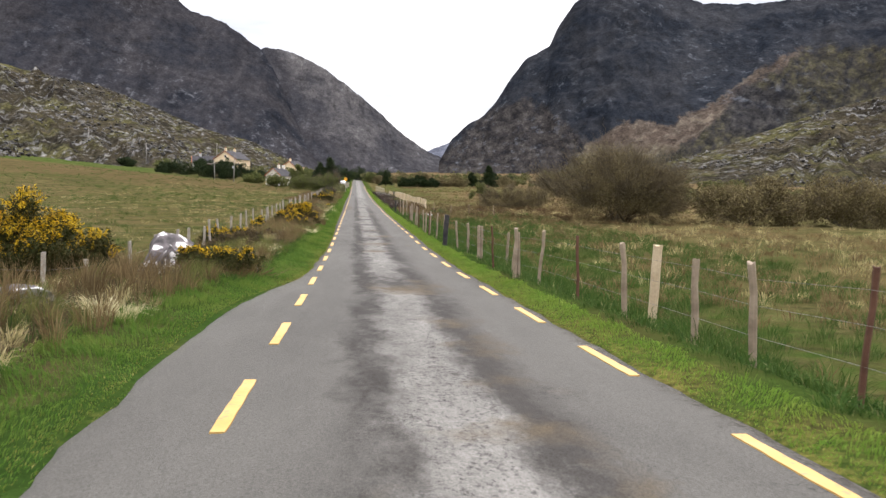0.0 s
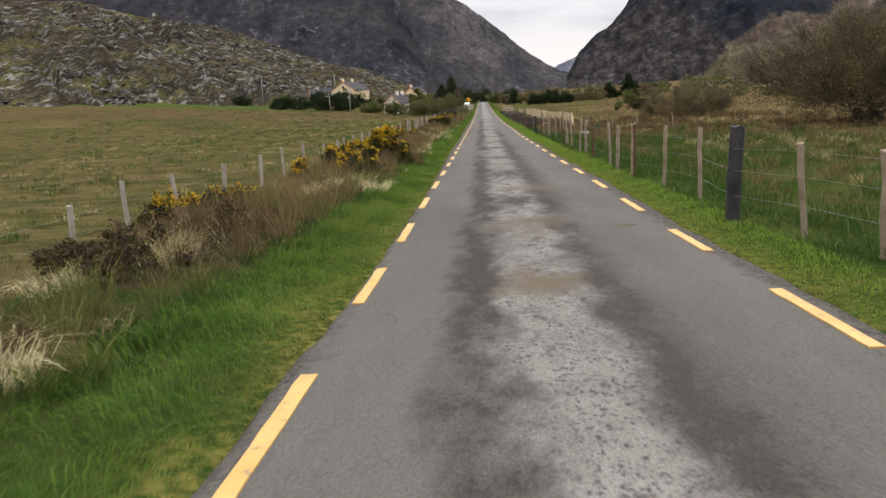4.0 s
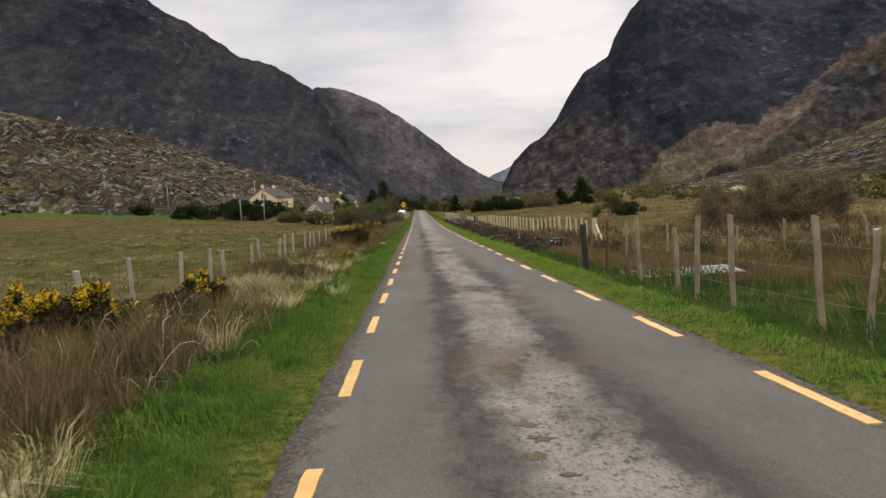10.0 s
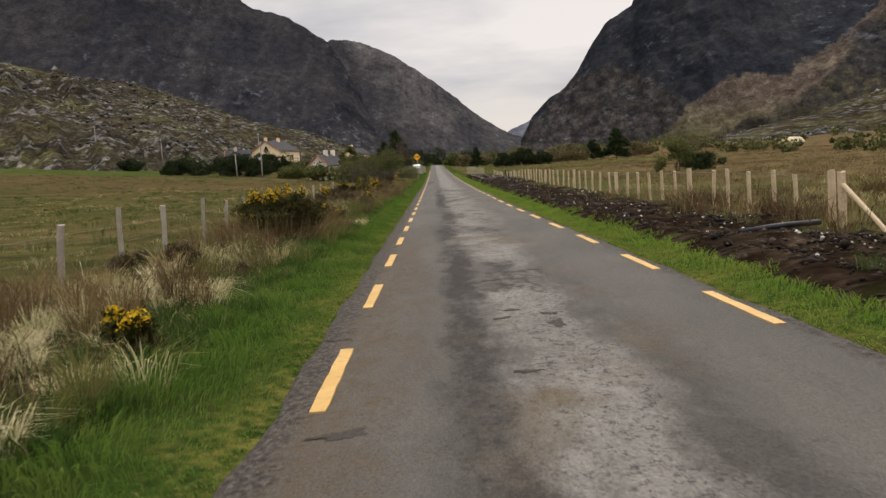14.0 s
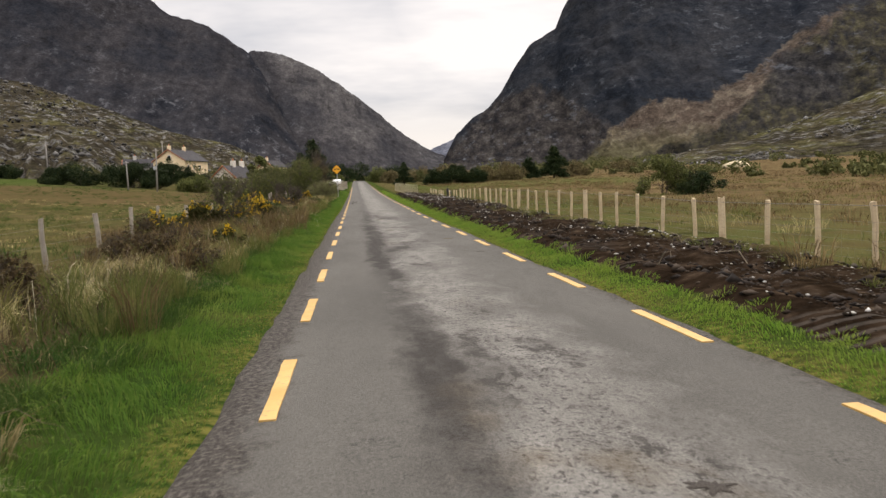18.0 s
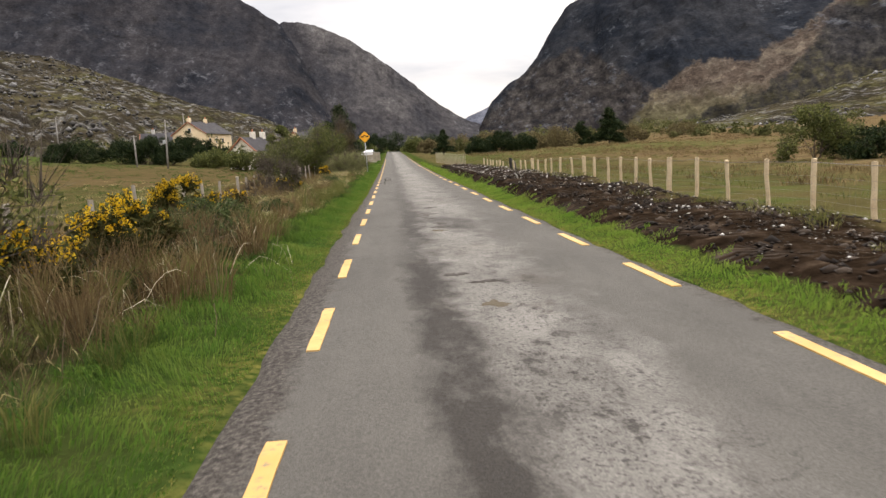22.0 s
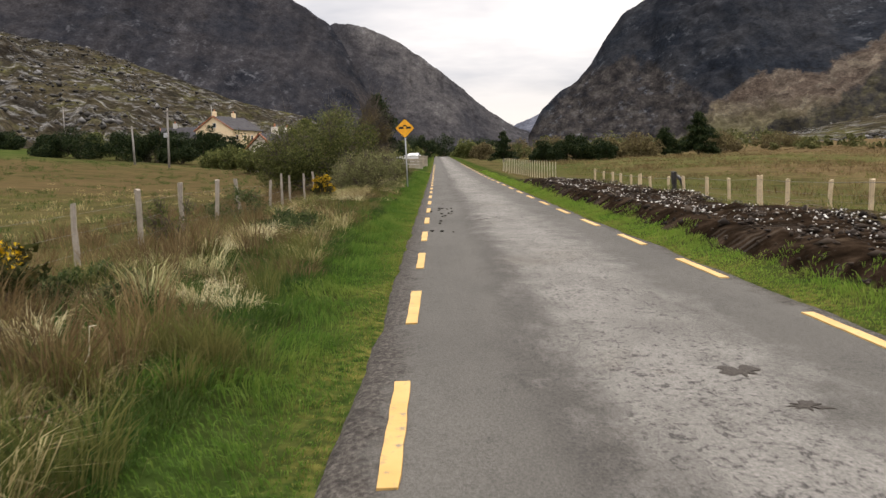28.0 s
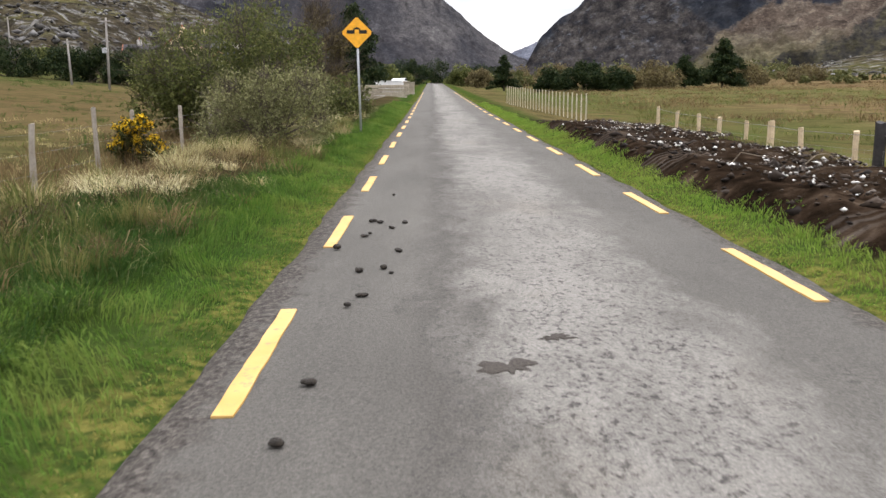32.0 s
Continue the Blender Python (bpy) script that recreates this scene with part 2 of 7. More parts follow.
def blades(name, P, h, w, lean, material, curl=0.35, dirs=None):
    """Blades of grass as one mesh: roots P, heights, widths, lean as a share of the height, and the way they lean."""
    n = len(P)
    a = rng.random(n) * 2 * np.pi
    side = np.stack([np.cos(a), np.sin(a), np.zeros(n)], -1)
    b = rng.random(n) * 2 * np.pi if dirs is None else dirs
    share = lean * (rng.random(n) if dirs is None else 0.25 + 0.75 * rng.random(n))
    out = np.stack([np.cos(b), np.sin(b), np.zeros(n)], -1) * (h * share)[:, None]
    up = np.stack([np.zeros(n), np.zeros(n), h], -1)
    bow = np.clip(share - 0.5, 0, 1.2)[:, None]
    mid = P + out * curl + up * (0.6 + 0.1 * bow)
    tip = P + out + up * (0.95 - 0.45 * bow)
    s = side * (w / 2)[:, None]
    V = np.stack([P, mid + s, tip, mid - s], 1).reshape(-1, 3)
    return part_mesh(name, mesh_from(name, V, np.arange(4 * n).reshape(n, 4)), material)


def leaf_mesh(name, P, size, stretch=1.6, droop=0.0):
    """Small leaves as pointed slips, each a face of its own, at the points P."""
    n = len(P)
    d = rng.normal(size=(n, 3))
    d[:, 2] -= droop
    d /= np.linalg.norm(d, axis=1)[:, None]
    e = np.cross(d, rng.normal(size=(n, 3)))
    e /= np.linalg.norm(e, axis=1)[:, None]
    s = (size * (0.6 + 0.8 * rng.random(n)))[:, None]
    V = np.stack([P - d * s * stretch / 2 + e * s * 0.40, P + d * s * stretch / 2, P - d * s * stretch / 2 - e * s * 0.40], 1).reshape(-1, 3)
    return mesh_from(name, V, np.arange(3 * n).reshape(n, 3))


# ---- materials ----
def nodes_of(name, rough=0.9, spec=0.2, metal=0.0):
    m = bpy.data.materials.new(name)
    m.use_nodes = True
    t = m.node_tree
    b = t.nodes["Principled BSDF"]
    b.inputs["Roughness"].default_value, b.inputs["Metallic"].default_value = rough, metal
    b.inputs["Specular IOR Level"].default_value = spec
    return m, t, b


def t_noise(t, scale, detail=4.0, rough=0.55, vec=None, stretch=None):
    n = t.nodes.new("ShaderNodeTexNoise")
    n.inputs["Scale"].default_value, n.inputs["Detail"].default_value, n.inputs["Roughness"].default_value = scale, detail, rough
    if vec is None:
        vec = t.nodes.new("ShaderNodeNewGeometry").outputs["Position"]
    if stretch:
        mp = t.nodes.new("ShaderNodeMapping")
        mp.inputs["Scale"].default_value = stretch
        t.links.new(vec, mp.inputs[0])
        vec = mp.outputs[0]
    t.links.new(vec, n.inputs["Vector"])
    return n.outputs["Fac"]


def t_ramp(t, fac, stops):
    r = t.nodes.new("ShaderNodeValToRGB")
    e = r.color_ramp.elements
    while len(e) < len(stops):
        e.new(0.5)
    for el, (p, c) in zip(e, stops):
        el.position, el.color = p, (*c, 1) if len(c) == 3 else c
    t.links.new(fac, r.inputs[0])
    return r.outputs[0]


def t_mix(t, fac, a, b, mode="MIX"):
    n = t.nodes.new("ShaderNodeMixRGB")
    n.blend_type = mode
    for s, v in zip(n.inputs, (fac, a, b)):
        if isinstance(v, (int, float)):
            s.default_value = v
        elif isinstance(v, tuple):
            s.default_value = (*v, 1)
        else:
            t.links.new(v, s)
    return n.outputs[0]


def t_math(t, op, a, b=0.0):
    n = t.nodes.new("ShaderNodeMath")
    n.operation = op
    for s, v in zip(n.inputs, (a, b)):
        if isinstance(v, (int, float)):
            s.default_value = v
        else:
            t.links.new(v, s)
    return n.outputs[0]


def t_range(t, v, a, b, c=0.0, d=1.0):
    n = t.nodes.new("ShaderNodeMapRange")
    for s, q in zip(n.inputs[1:5], (a, b, c, d)):
        s.default_value = q
    t.links.new(v, n.inputs[0])
    return n.outputs[0]


def t_bump(t, b, h, strength=0.5, distance=0.05):
    n = t.nodes.new("ShaderNodeBump")
    n.inputs["Strength"].default_value, n.inputs["Distance"].default_value = strength, distance
    t.links.new(h, n.inputs["Height"])
    t.links.new(n.outputs[0], b.inputs["Normal"])


def t_pos(t):
    return t.nodes.new("ShaderNodeNewGeometry").outputs["Position"]


def t_xyz(t, vec):
    n = t.nodes.new("ShaderNodeSeparateXYZ")
    t.links.new(vec, n.inputs[0])
    return n.outputs


def t_island(t):
    return t.nodes.new("ShaderNodeNewGeometry").outputs["Random Per Island"]


def simple(name, stops, scale, rough=0.9, spec=0.2, bump=0.3, dist=0.02, metal=0.0, fine=None):
    """A surface with colour variation at two scales and fine relief."""
    m, t, b = nodes_of(name, rough, spec, metal)
    co = t.nodes.new("ShaderNodeTexCoord").outputs["Object"]
    c = t_ramp(t, t_noise(t, scale, 5.0, vec=co), stops)
    f = t_noise(t, fine or scale * 7, 3.0, vec=co)
    c = t_mix(t, 0.35, c, t_ramp(t, f, [(0.3, (0.55, 0.55, 0.55)), (0.7, (1.2, 1.2, 1.2))]), "MULTIPLY")
    t.links.new(c, b.inputs["Base Color"])
    t_bump(t, b, f, bump, dist)
    return m


def leafy(name, stops, rough=0.75, spec=0.06, patch=0.6, patch_stops=None, through=0.25, grain=0.35):
    """Leaves and blades: each differs a little, and whole patches differ too; light passes through them."""
    m, t, b = nodes_of(name, rough, spec)
    c = t_ramp(t, t_island(t), stops)
    if patch_stops:
        c = t_mix(t, patch, c, t_ramp(t, t_noise(t, grain, 3.0), patch_stops), "MIX")
    t.links.new(c, b.inputs["Base Color"])
    tr = t.nodes.new("ShaderNodeBsdfTranslucent")
    t.links.new(c, tr.inputs[0])
    mx = t.nodes.new("ShaderNodeMixShader")
    mx.inputs[0].default_value = through
    t.links.new(b.outputs[0], mx.inputs[1])
    t.links.new(tr.outputs[0], mx.inputs[2])
    t.links.new(mx.outputs[0], t.nodes["Material Output"].inputs[0])
    return m



def ground_material():
    m, t, b = nodes_of("grass_and_moor_ground", 1.0, 0.0)
    pos = t_pos(t)
    x, y, _ = t_xyz(t, pos)
    big, mid, small = t_noise(t, 0.05, 4.0), t_noise(t, 0.45, 5.0), t_noise(t, 9.0, 4.0)
    moor = t_ramp(t, mid, [(0.32, (0.040, 0.033, 0.014)), (0.45, (0.075, 0.062, 0.025)), (0.56, (0.105, 0.082, 0.036)), (0.68, (0.058, 0.066, 0.020))])
    wet = t_ramp(t, big, [(0.38, (0.042, 0.052, 0.015)), (0.55, (0.090, 0.070, 0.030)), (0.7, (0.125, 0.094, 0.046))])
    field = t_mix(t, 0.5, moor, wet)
    rows = t_noise(t, 0.22, 4.0, 0.6, stretch=(0.22, 1.6, 1.0))
    field = t_mix(t, t_math(t, "MULTIPLY", t_range(t, rows, 0.50, 0.60, 0.0, 0.55), t_range(t, x, -9.0, -7.0, 1.0, 0.0)), field, (0.030, 0.036, 0.013))
    # dark rushes, bleached grass and moss in streaks and blotches
    blot = t_noise(t, 0.9, 5.0, 0.65, stretch=(0.55, 1.0, 1.0))
    field = t_mix(t, t_range(t, blot, 0.54, 0.62, 0.0, 0.75), field, (0.026, 0.028, 0.010))
    field = t_mix(t, t_range(t, t_noise(t, 0.6, 5.0, 0.65, stretch=(0.5, 1.0, 1.0)), 0.56, 0.66, 0.0, 0.5), field, (0.135, 0.108, 0.050))
    rushy = t_math(t, "MULTIPLY", t_range(t, t_math(t, "ADD", x, t_range(t, mid, 0.3, 0.7, -8.0, 8.0)), 16.0, 20.0), t_range(t, y, 60.0, 95.0))
    field = t_mix(t, t_math(t, "MULTIPLY", rushy, 0.8), field, t_ramp(t, blot, [(0.36, (0.050, 0.034, 0.018)), (0.5, (0.115, 0.075, 0.040)), (0.62, (0.175, 0.135, 0.065)), (0.7, (0.07, 0.065, 0.025))]))
    rough_k = t_math(t, "MULTIPLY", t_range(t, x, -7.6, -6.6), t_range(t, x, -3.9, -3.4, 1.0, 0.0))
    field = t_mix(t, t_math(t, "MULTIPLY", rough_k, 0.8), field, t_ramp(t, mid, [(0.35, (0.022, 0.018, 0.009)), (0.65, (0.050, 0.038, 0.020))]))
    # ground green kept dark, so that shade between the blades is in its colour
    green = t_ramp(t, mid, [(0.3, (0.017, 0.034, 0.007)), (0.5, (0.036, 0.056, 0.012)), (0.7, (0.050, 0.044, 0.016))])
    green = t_mix(t, t_range(t, x, -1.0, 1.0, 0.40, 0.0), green, (0.020, 0.045, 0.009))
    # short green grass along the tarmac, and grazed pasture on the near side of the right-hand fence
    wob = t_range(t, t_noise(t, 0.8, 3.0), 0.3, 0.7, -0.5, 0.5)
    xl = t_math(t, "ADD", x, wob)
    verge = t_math(t, "MULTIPLY", t_range(t, xl, -3.9, -3.3), t_range(t, xl, 3.5, 4.3, 1.0, 0.0))
    early = t_math(t, "MULTIPLY", t_range(t, xl, 0.0, 0.5), t_math(t, "MULTIPLY", t_range(t, xl, 9.0, 14.0, 1.0, 0.0), t_range(t, y, 62.0, 70.0, 1.0, 0.0)))
    behind = t_math(t, "MULTIPLY", t_range(t, xl, 7.0, 8.0), t_math(t, "MULTIPLY", t_range(t, xl, 16.0, 26.0, 1.0, 0.0), t_range(t, y, 90.0, 105.0)))
    far_l = t_math(t, "MULTIPLY", t_range(t, xl, -70.0, -50.0, 1.0, 0.0), t_math(t, "MULTIPLY", t_range(t, y, 240.0, 248.0), t_range(t, y, 292.0, 300.0, 1.0, 0.0)))
    far_r = t_math(t, "MULTIPLY", t_range(t, xl, 8.0, 10.0), t_math(t, "MULTIPLY", t_range(t, xl, 50.0, 60.0, 1.0, 0.0), t_math(t, "MULTIPLY", t_range(t, y, 205.0, 215.0), t_range(t, y, 300.0, 330.0, 1.0, 0.0))))
    early = t_math(t, "MULTIPLY", early, t_range(t, blot, 0.44, 0.60, 1.0, 0.25))
    k = verge
    for e in (early,):
        k = t_math(t, "MAXIMUM", k, e)
    dead_l = t_math(t, "MULTIPLY", t_range(t, xl, -12.0, -9.0, 1.0, 0.0), t_math(t, "MULTIPLY", t_range(t, t_math(t, "ADD", y, t_range(t, big, 0.3, 0.7, -14.0, 14.0)), 176.0, 188.0), t_range(t, y, 236.0, 246.0, 1.0, 0.0)))
    field = t_mix(t, t_math(t, "MULTIPLY", dead_l, t_range(t, blot, 0.40, 0.56, 0.8, 0.2)), field, (0.090, 0.060, 0.030))
    pasture = t_ramp(t, t_noise(t, 0.3, 5.0), [(0.3, (0.032, 0.050, 0.012)), (0.5, (0.052, 0.070, 0.018)), (0.7, (0.076, 0.074, 0.027))])
    c = t_mix(t, k, field, green)
    c = t_mix(t, t_math(t, "MAXIMUM", t_math(t, "MULTIPLY", behind, t_range(t, mid, 0.42, 0.62, 0.0, 0.7)), t_math(t, "MAXIMUM", far_l, t_math(t, "MULTIPLY", far_r, t_range(t, blot, 0.46, 0.58, 0.8, 0.15)))), c, pasture)
    # a fringe of drier grass at the tarmac's edge
    ax = t_math(t, "ABSOLUTE", xl)
    c = t_mix(t, t_math(t, "MULTIPLY", t_range(t, ax, 2.0, 2.75, 0.75, 0.0), t_range(t, small, 0.40, 0.60)), c, (0.13, 0.115, 0.030))
    # dug soil on the bank
    soil_k = t_math(t, "MULTIPLY", t_math(t, "MULTIPLY", t_range(t, t_math(t, "ADD", x, t_math(t, "MULTIPLY", wob, 0.3)), 2.72, 2.82), t_range(t, xl, 5.7, 6.6, 1.0, 0.0)), t_math(t, "MULTIPLY", t_range(t, y, 72.0, 75.0), t_range(t, y, 176.0, 186.0, 1.0, 0.0)))
    soil = t_ramp(t, t_noise(t, 2.2, 6.0), [(0.35, (0.008, 0.0055, 0.0035)), (0.52, (0.019, 0.0125, 0.008)), (0.64, (0.038, 0.026, 0.017)), (0.75, (0.085, 0.064, 0.045))])
    tooth = t_math(t, "SINE", t_math(t, "ADD", t_math(t, "MULTIPLY", y, 26.0), t_math(t, "MULTIPLY", x, 9.0)))
    teeth = t_math(t, "MULTIPLY", t_math(t, "MULTIPLY", t_range(t, tooth, -0.2, 0.7), t_range(t, x, 3.5, 4.1, 1.0, 0.0)), t_range(t, t_noise(t, 0.35, 3.0), 0.52, 0.60))
    soil = t_mix(t, t_math(t, "MULTIPLY", teeth, 0.45), soil, (0.085, 0.072, 0.060))
    stony = t_ramp(t, t_noise(t, 14.0, 2.0), [(0.62, (0, 0, 0)), (0.70, (1, 1, 1))])
    soil = t_mix(t, t_math(t, "MULTIPLY", stony, t_range(t, xl, 3.6, 5.5, 0.02, 0.35)), soil, (0.30, 0.28, 0.25))
    c = t_mix(t, soil_k, c, soil)
    c = t_mix(t, 0.45, c, t_ramp(t, small, [(0.3, (0.5, 0.5, 0.5)), (0.7, (1.3, 1.3, 1.3))]), "MULTIPLY")
    t.links.new(c, b.inputs["Base Color"])
    t_bump(t, b, t_math(t, "ADD", small, t_noise(t, 2.0, 5.0)), 0.7, 0.12)
    return m


def spaced(*runs):
    out = []
    for a, b, s in runs:
        out += list(np.arange(a, b, s))
    return np.array(out)


gx = spaced((-2600, -600, 130), (-600, -200, 25), (-200, -60, 7), (-60, -20, 2.0), (-20, -10, 0.8), (-10, -1.6, 0.25), (-1.6, 1.8, 1.1), (1.8, 10, 0.25), (10, 20, 0.8), (20, 60, 2.0), (60, 200, 7), (200, 600, 25), (600, 2700, 130))
gy = spaced((-900, -100, 100), (-100, -40, 12), (-40, 200, 0.75), (200, 320, 3), (320, 700, 20), (700, 3600, 150))
GX, GY = np.meshgrid(gx, gy, indexing="ij")
GZ = ground_z(GX, GY)
clods = step(2.9, 3.4, GX) * (1 - step(6.6, 7.6, GX)) * step(73, 76, GY) * (1 - step(172, 182, GY))
GZ = GZ + clods * 0.30 * (fbm(GX * 2.1, GY * 2.1, 3) - 0.5)
ground = part_mesh("ground", grid_mesh("ground", GX, GY, GZ), ground_material())
tagged(ground, "valley floor of green verge, rushy moor and dug soil", "ground", kind="structure")


def road_material():
    m, t, b = nodes_of("worn_tarmac", 0.88, 0.10)
    pos = t_pos(t)
    x, y, _ = t_xyz(t, pos)
    fine, grit = t_noise(t, 55.0, 3.0, 0.65), t_noise(t, 130.0, 2.0)
    chips = t_noise(t, 24.0, 4.0, 0.7, stretch=(1.0, 0.75, 1.0))
    clump = t_noise(t, 6.5, 6.0, 0.72, stretch=(1.0, 0.6, 1.0))
    broad = t_noise(t, 0.75, 5.0, 0.62, stretch=(1.3, 0.55, 1.0))
    base = t_ramp(t, t_noise(t, 0.4, 6.0, 0.65, stretch=(2.0, 0.5, 1.0)), [(0.3, (0.082, 0.077, 0.067)), (0.7, (0.116, 0.109, 0.095))])
    late, early = t_range(t, y, 116.0, 138.0), t_range(t, y, 66.0, 92.0, 1.0, 0.0)
    # the crown between the wheel tracks has lost its tar: bleached chippings show, in patches with ragged borders
    wander = t_range(t, t_noise(t, 0.09, 2.0), 0.3, 0.7, -0.12, 0.12)
    rag = t_range(t, t_noise(t, 2.2, 6.0, 0.7, stretch=(1.0, 0.5, 1.0)), 0.3, 0.7, -0.38, 0.38)
    xc = t_math(t, "ADD", x, wander)
    xr = t_math(t, "ADD", xc, rag)
    crown = t_math(t, "MULTIPLY", t_range(t, xr, -0.82, -0.22), t_range(t, t_math(t, "SUBTRACT", xr, t_math(t, "MULTIPLY", late, 0.22)), 0.26, 0.92, 1.0, 0.0))
    sum_n = t_math(t, "ADD", t_math(t, "MULTIPLY", broad, 0.55), t_math(t, "ADD", t_math(t, "MULTIPLY", clump, 0.38), t_math(t, "MULTIPLY", chips, 0.34)))
    lift = t_math(t, "ADD", sum_n, t_math(t, "MULTIPLY", late, 0.06))
    pale = t_math(t, "MULTIPLY", crown, t_range(t, lift, 0.52, 0.74))
    c = t_mix(t, t_math(t, "MULTIPLY", crown, 0.42), base, (0.150, 0.140, 0.122))
    c = t_mix(t, t_math(t, "MULTIPLY", pale, t_range(t, late, 0.0, 1.0, 0.78, 0.60)), c, (0.262, 0.248, 0.222))
    # tarry streaks along both sides of it, and dark chips where the stones have gone
    xb = t_math(t, "ADD", xc, t_math(t, "MULTIPLY", rag, 0.45))
    left_band = t_math(t, "MULTIPLY", t_range(t, xb, -1.02, -0.80), t_range(t, xb, -0.58, -0.34, 1.0, 0.0))
    right_band = t_math(t, "MULTIPLY", t_math(t, "MULTIPLY", t_range(t, xb, 0.16, 0.42), t_range(t, xb, 0.62, 1.0, 1.0, 0.0)), early)
    tar_n = t_math(t, "ADD", t_math(t, "MULTIPLY", t_noise(t, 0.5, 5.0, 0.65, stretch=(1.0, 0.4, 1.0)), 0.7), t_math(t, "ADD", t_math(t, "MULTIPLY", clump, 0.3), t_math(t, "MULTIPLY", chips, 0.25)))
    few = t_range(t, late, 0.0, 1.0, 0.85, 0.30)
    bands = t_math(t, "MULTIPLY", t_math(t, "MULTIPLY", t_math(t, "MAXIMUM", left_band, right_band), few), t_range(t, tar_n, 0.50, 0.63))
    spots = t_math(t, "MULTIPLY", t_math(t, "MULTIPLY", crown, few), t_range(t, tar_n, 0.645, 0.70))
    c = t_mix(t, t_math(t, "MAXIMUM", bands, spots), c, (0.030, 0.026, 0.022))
    holes = t_math(t, "MULTIPLY", t_math(t, "MAXIMUM", crown, t_math(t, "MULTIPLY", left_band, 0.7)), t_range(t, t_math(t, "ADD", t_math(t, "MULTIPLY", chips, 0.7), t_math(t, "MULTIPLY", clump, 0.3)), 0.40, 0.47, 0.8, 0.0))
    c = t_mix(t, holes, c, (0.045, 0.042, 0.039))
    # brown mud trodden over the crown in places
    mud = t_math(t, "MULTIPLY", t_math(t, "MULTIPLY", t_range(t, t_math(t, "ABSOLUTE", t_math(t, "SUBTRACT", xr, 0.1)), 0.3, 0.95, 0.75, 0.0), t_range(t, t_noise(t, 0.42, 5.0, 0.65, stretch=(1.0, 0.7, 1.0)), 0.55, 0.64)), t_range(t, y, 84.0, 100.0, 1.0, 0.25))
    c = t_mix(t, mud, c, (0.105, 0.080, 0.048))
    # brown silt along the gorse side for a stretch
    silt = t_math(t, "MULTIPLY", t_math(t, "MULTIPLY", t_range(t, x, -2.2, -1.9), t_range(t, xr, -1.5, -1.0, 1.0, 0.0)), t_math(t, "MULTIPLY", t_range(t, y, 65.0, 70.0), t_range(t, y, 82.0, 90.0, 1.0, 0.0)))
    c = t_mix(t, t_math(t, "MULTIPLY", silt, t_range(t, clump, 0.38, 0.62, 0.25, 0.9)), c, (0.088, 0.066, 0.042))
    # small tarred repairs and hairline cracks in the wheel tracks
    crack = t_noise(t, 0.9, 6.0, 0.6)
    line = t_math(t, "MULTIPLY", t_range(t, t_math(t, "ABSOLUTE", t_math(t, "SUBTRACT", crack, 0.5)), 0.0, 0.006, 0.7, 0.0), t_range(t, broad, 0.54, 0.62))
    c = t_mix(t, line, c, (0.040, 0.037, 0.034))
    # the broken margin outside the markings: dark, gritty, with crumbs of stone
    not_pull_in = t_math(t, "MAXIMUM", t_range(t, x, -1.0, 1.0), t_range(t, y, 8.0, 14.0))
    side = t_math(t, "ADD", t_math(t, "ABSOLUTE", t_math(t, "SUBTRACT", x, 0.03)), t_range(t, t_noise(t, 4.0, 5.0, 0.7), 0.3, 0.7, -0.16, 0.16))
    edge = t_math(t, "MULTIPLY", not_pull_in, t_range(t, side, 1.80, 1.98, 0.0, 0.9))
    c = t_mix(t, edge, c, t_ramp(t, chips, [(0.36, (0.022, 0.019, 0.016)), (0.5, (0.058, 0.050, 0.042)), (0.64, (0.115, 0.103, 0.088))]))
    c = t_mix(t, 0.55, c, t_ramp(t, fine, [(0.32, (0.45, 0.45, 0.45)), (0.68, (1.4, 1.4, 1.4))]), "MULTIPLY")
    c = t_mix(t, 0.35, c, t_ramp(t, grit, [(0.35, (0.5, 0.5, 0.5)), (0.7, (1.35, 1.35, 1.35))]), "MULTIPLY")
    t.links.new(c, b.inputs["Base Color"])
    t_bump(t, b, t_math(t, "ADD", t_math(t, "ADD", fine, grit), t_math(t, "MULTIPLY", t_math(t, "ADD", chips, clump), t_math(t, "MAXIMUM", crown, edge))), 0.6, 0.018)
    return m


ry = spaced((-58, -20, 0.8), (-20, 190, 0.2), (190, 430, 4))
rs = np.r_[0, 0.012, 0.03, np.linspace(0.06, 0.94, 11), 0.97, 0.988, 1]
RS, RY = np.meshgrid(rs, ry, indexing="ij")
ledge = left_edge(RY) + 0.16 * (fbm(RY * 0.9, RY * 0 + 2, 4, 0.6) - 0.5)
redge = right_edge(RY) + 0.18 * (fbm(RY * 0.9, RY * 0 + 9, 4, 0.6) - 0.5)
RX = ledge + (redge - ledge) * RS
RZ = road_z(RY) + 0.035 * (1 - (RX / 2.1) ** 2).clip(-1, 1) - 0.055 * step(0.965, 1.0, np.abs(2 * RS - 1))
road = part_mesh("road", grid_mesh("road", RX, RY, RZ), road_material())
tagged(road, "narrow grey tarmac road, bleached along its crown", "road", kind="structure")


def paint_material():
    m, t, b = nodes_of("yellow_road_paint", 0.7, 0.3)
    n = t_noise(t, 14.0, 5.0, 0.7)
    c = t_ramp(t, t_noise(t, 2.0, 3.0), [(0.3, (0.42, 0.25, 0.064)), (0.7, (0.53, 0.335, 0.115))])
    c = t_mix(t, t_range(t, n, 0.56, 0.68), c, (0.20, 0.16, 0.10))
    t.links.new(c, b.inputs["Base Color"])
    t_bump(t, b, n, 0.2, 0.01)
    return m


PAINT = paint_material()


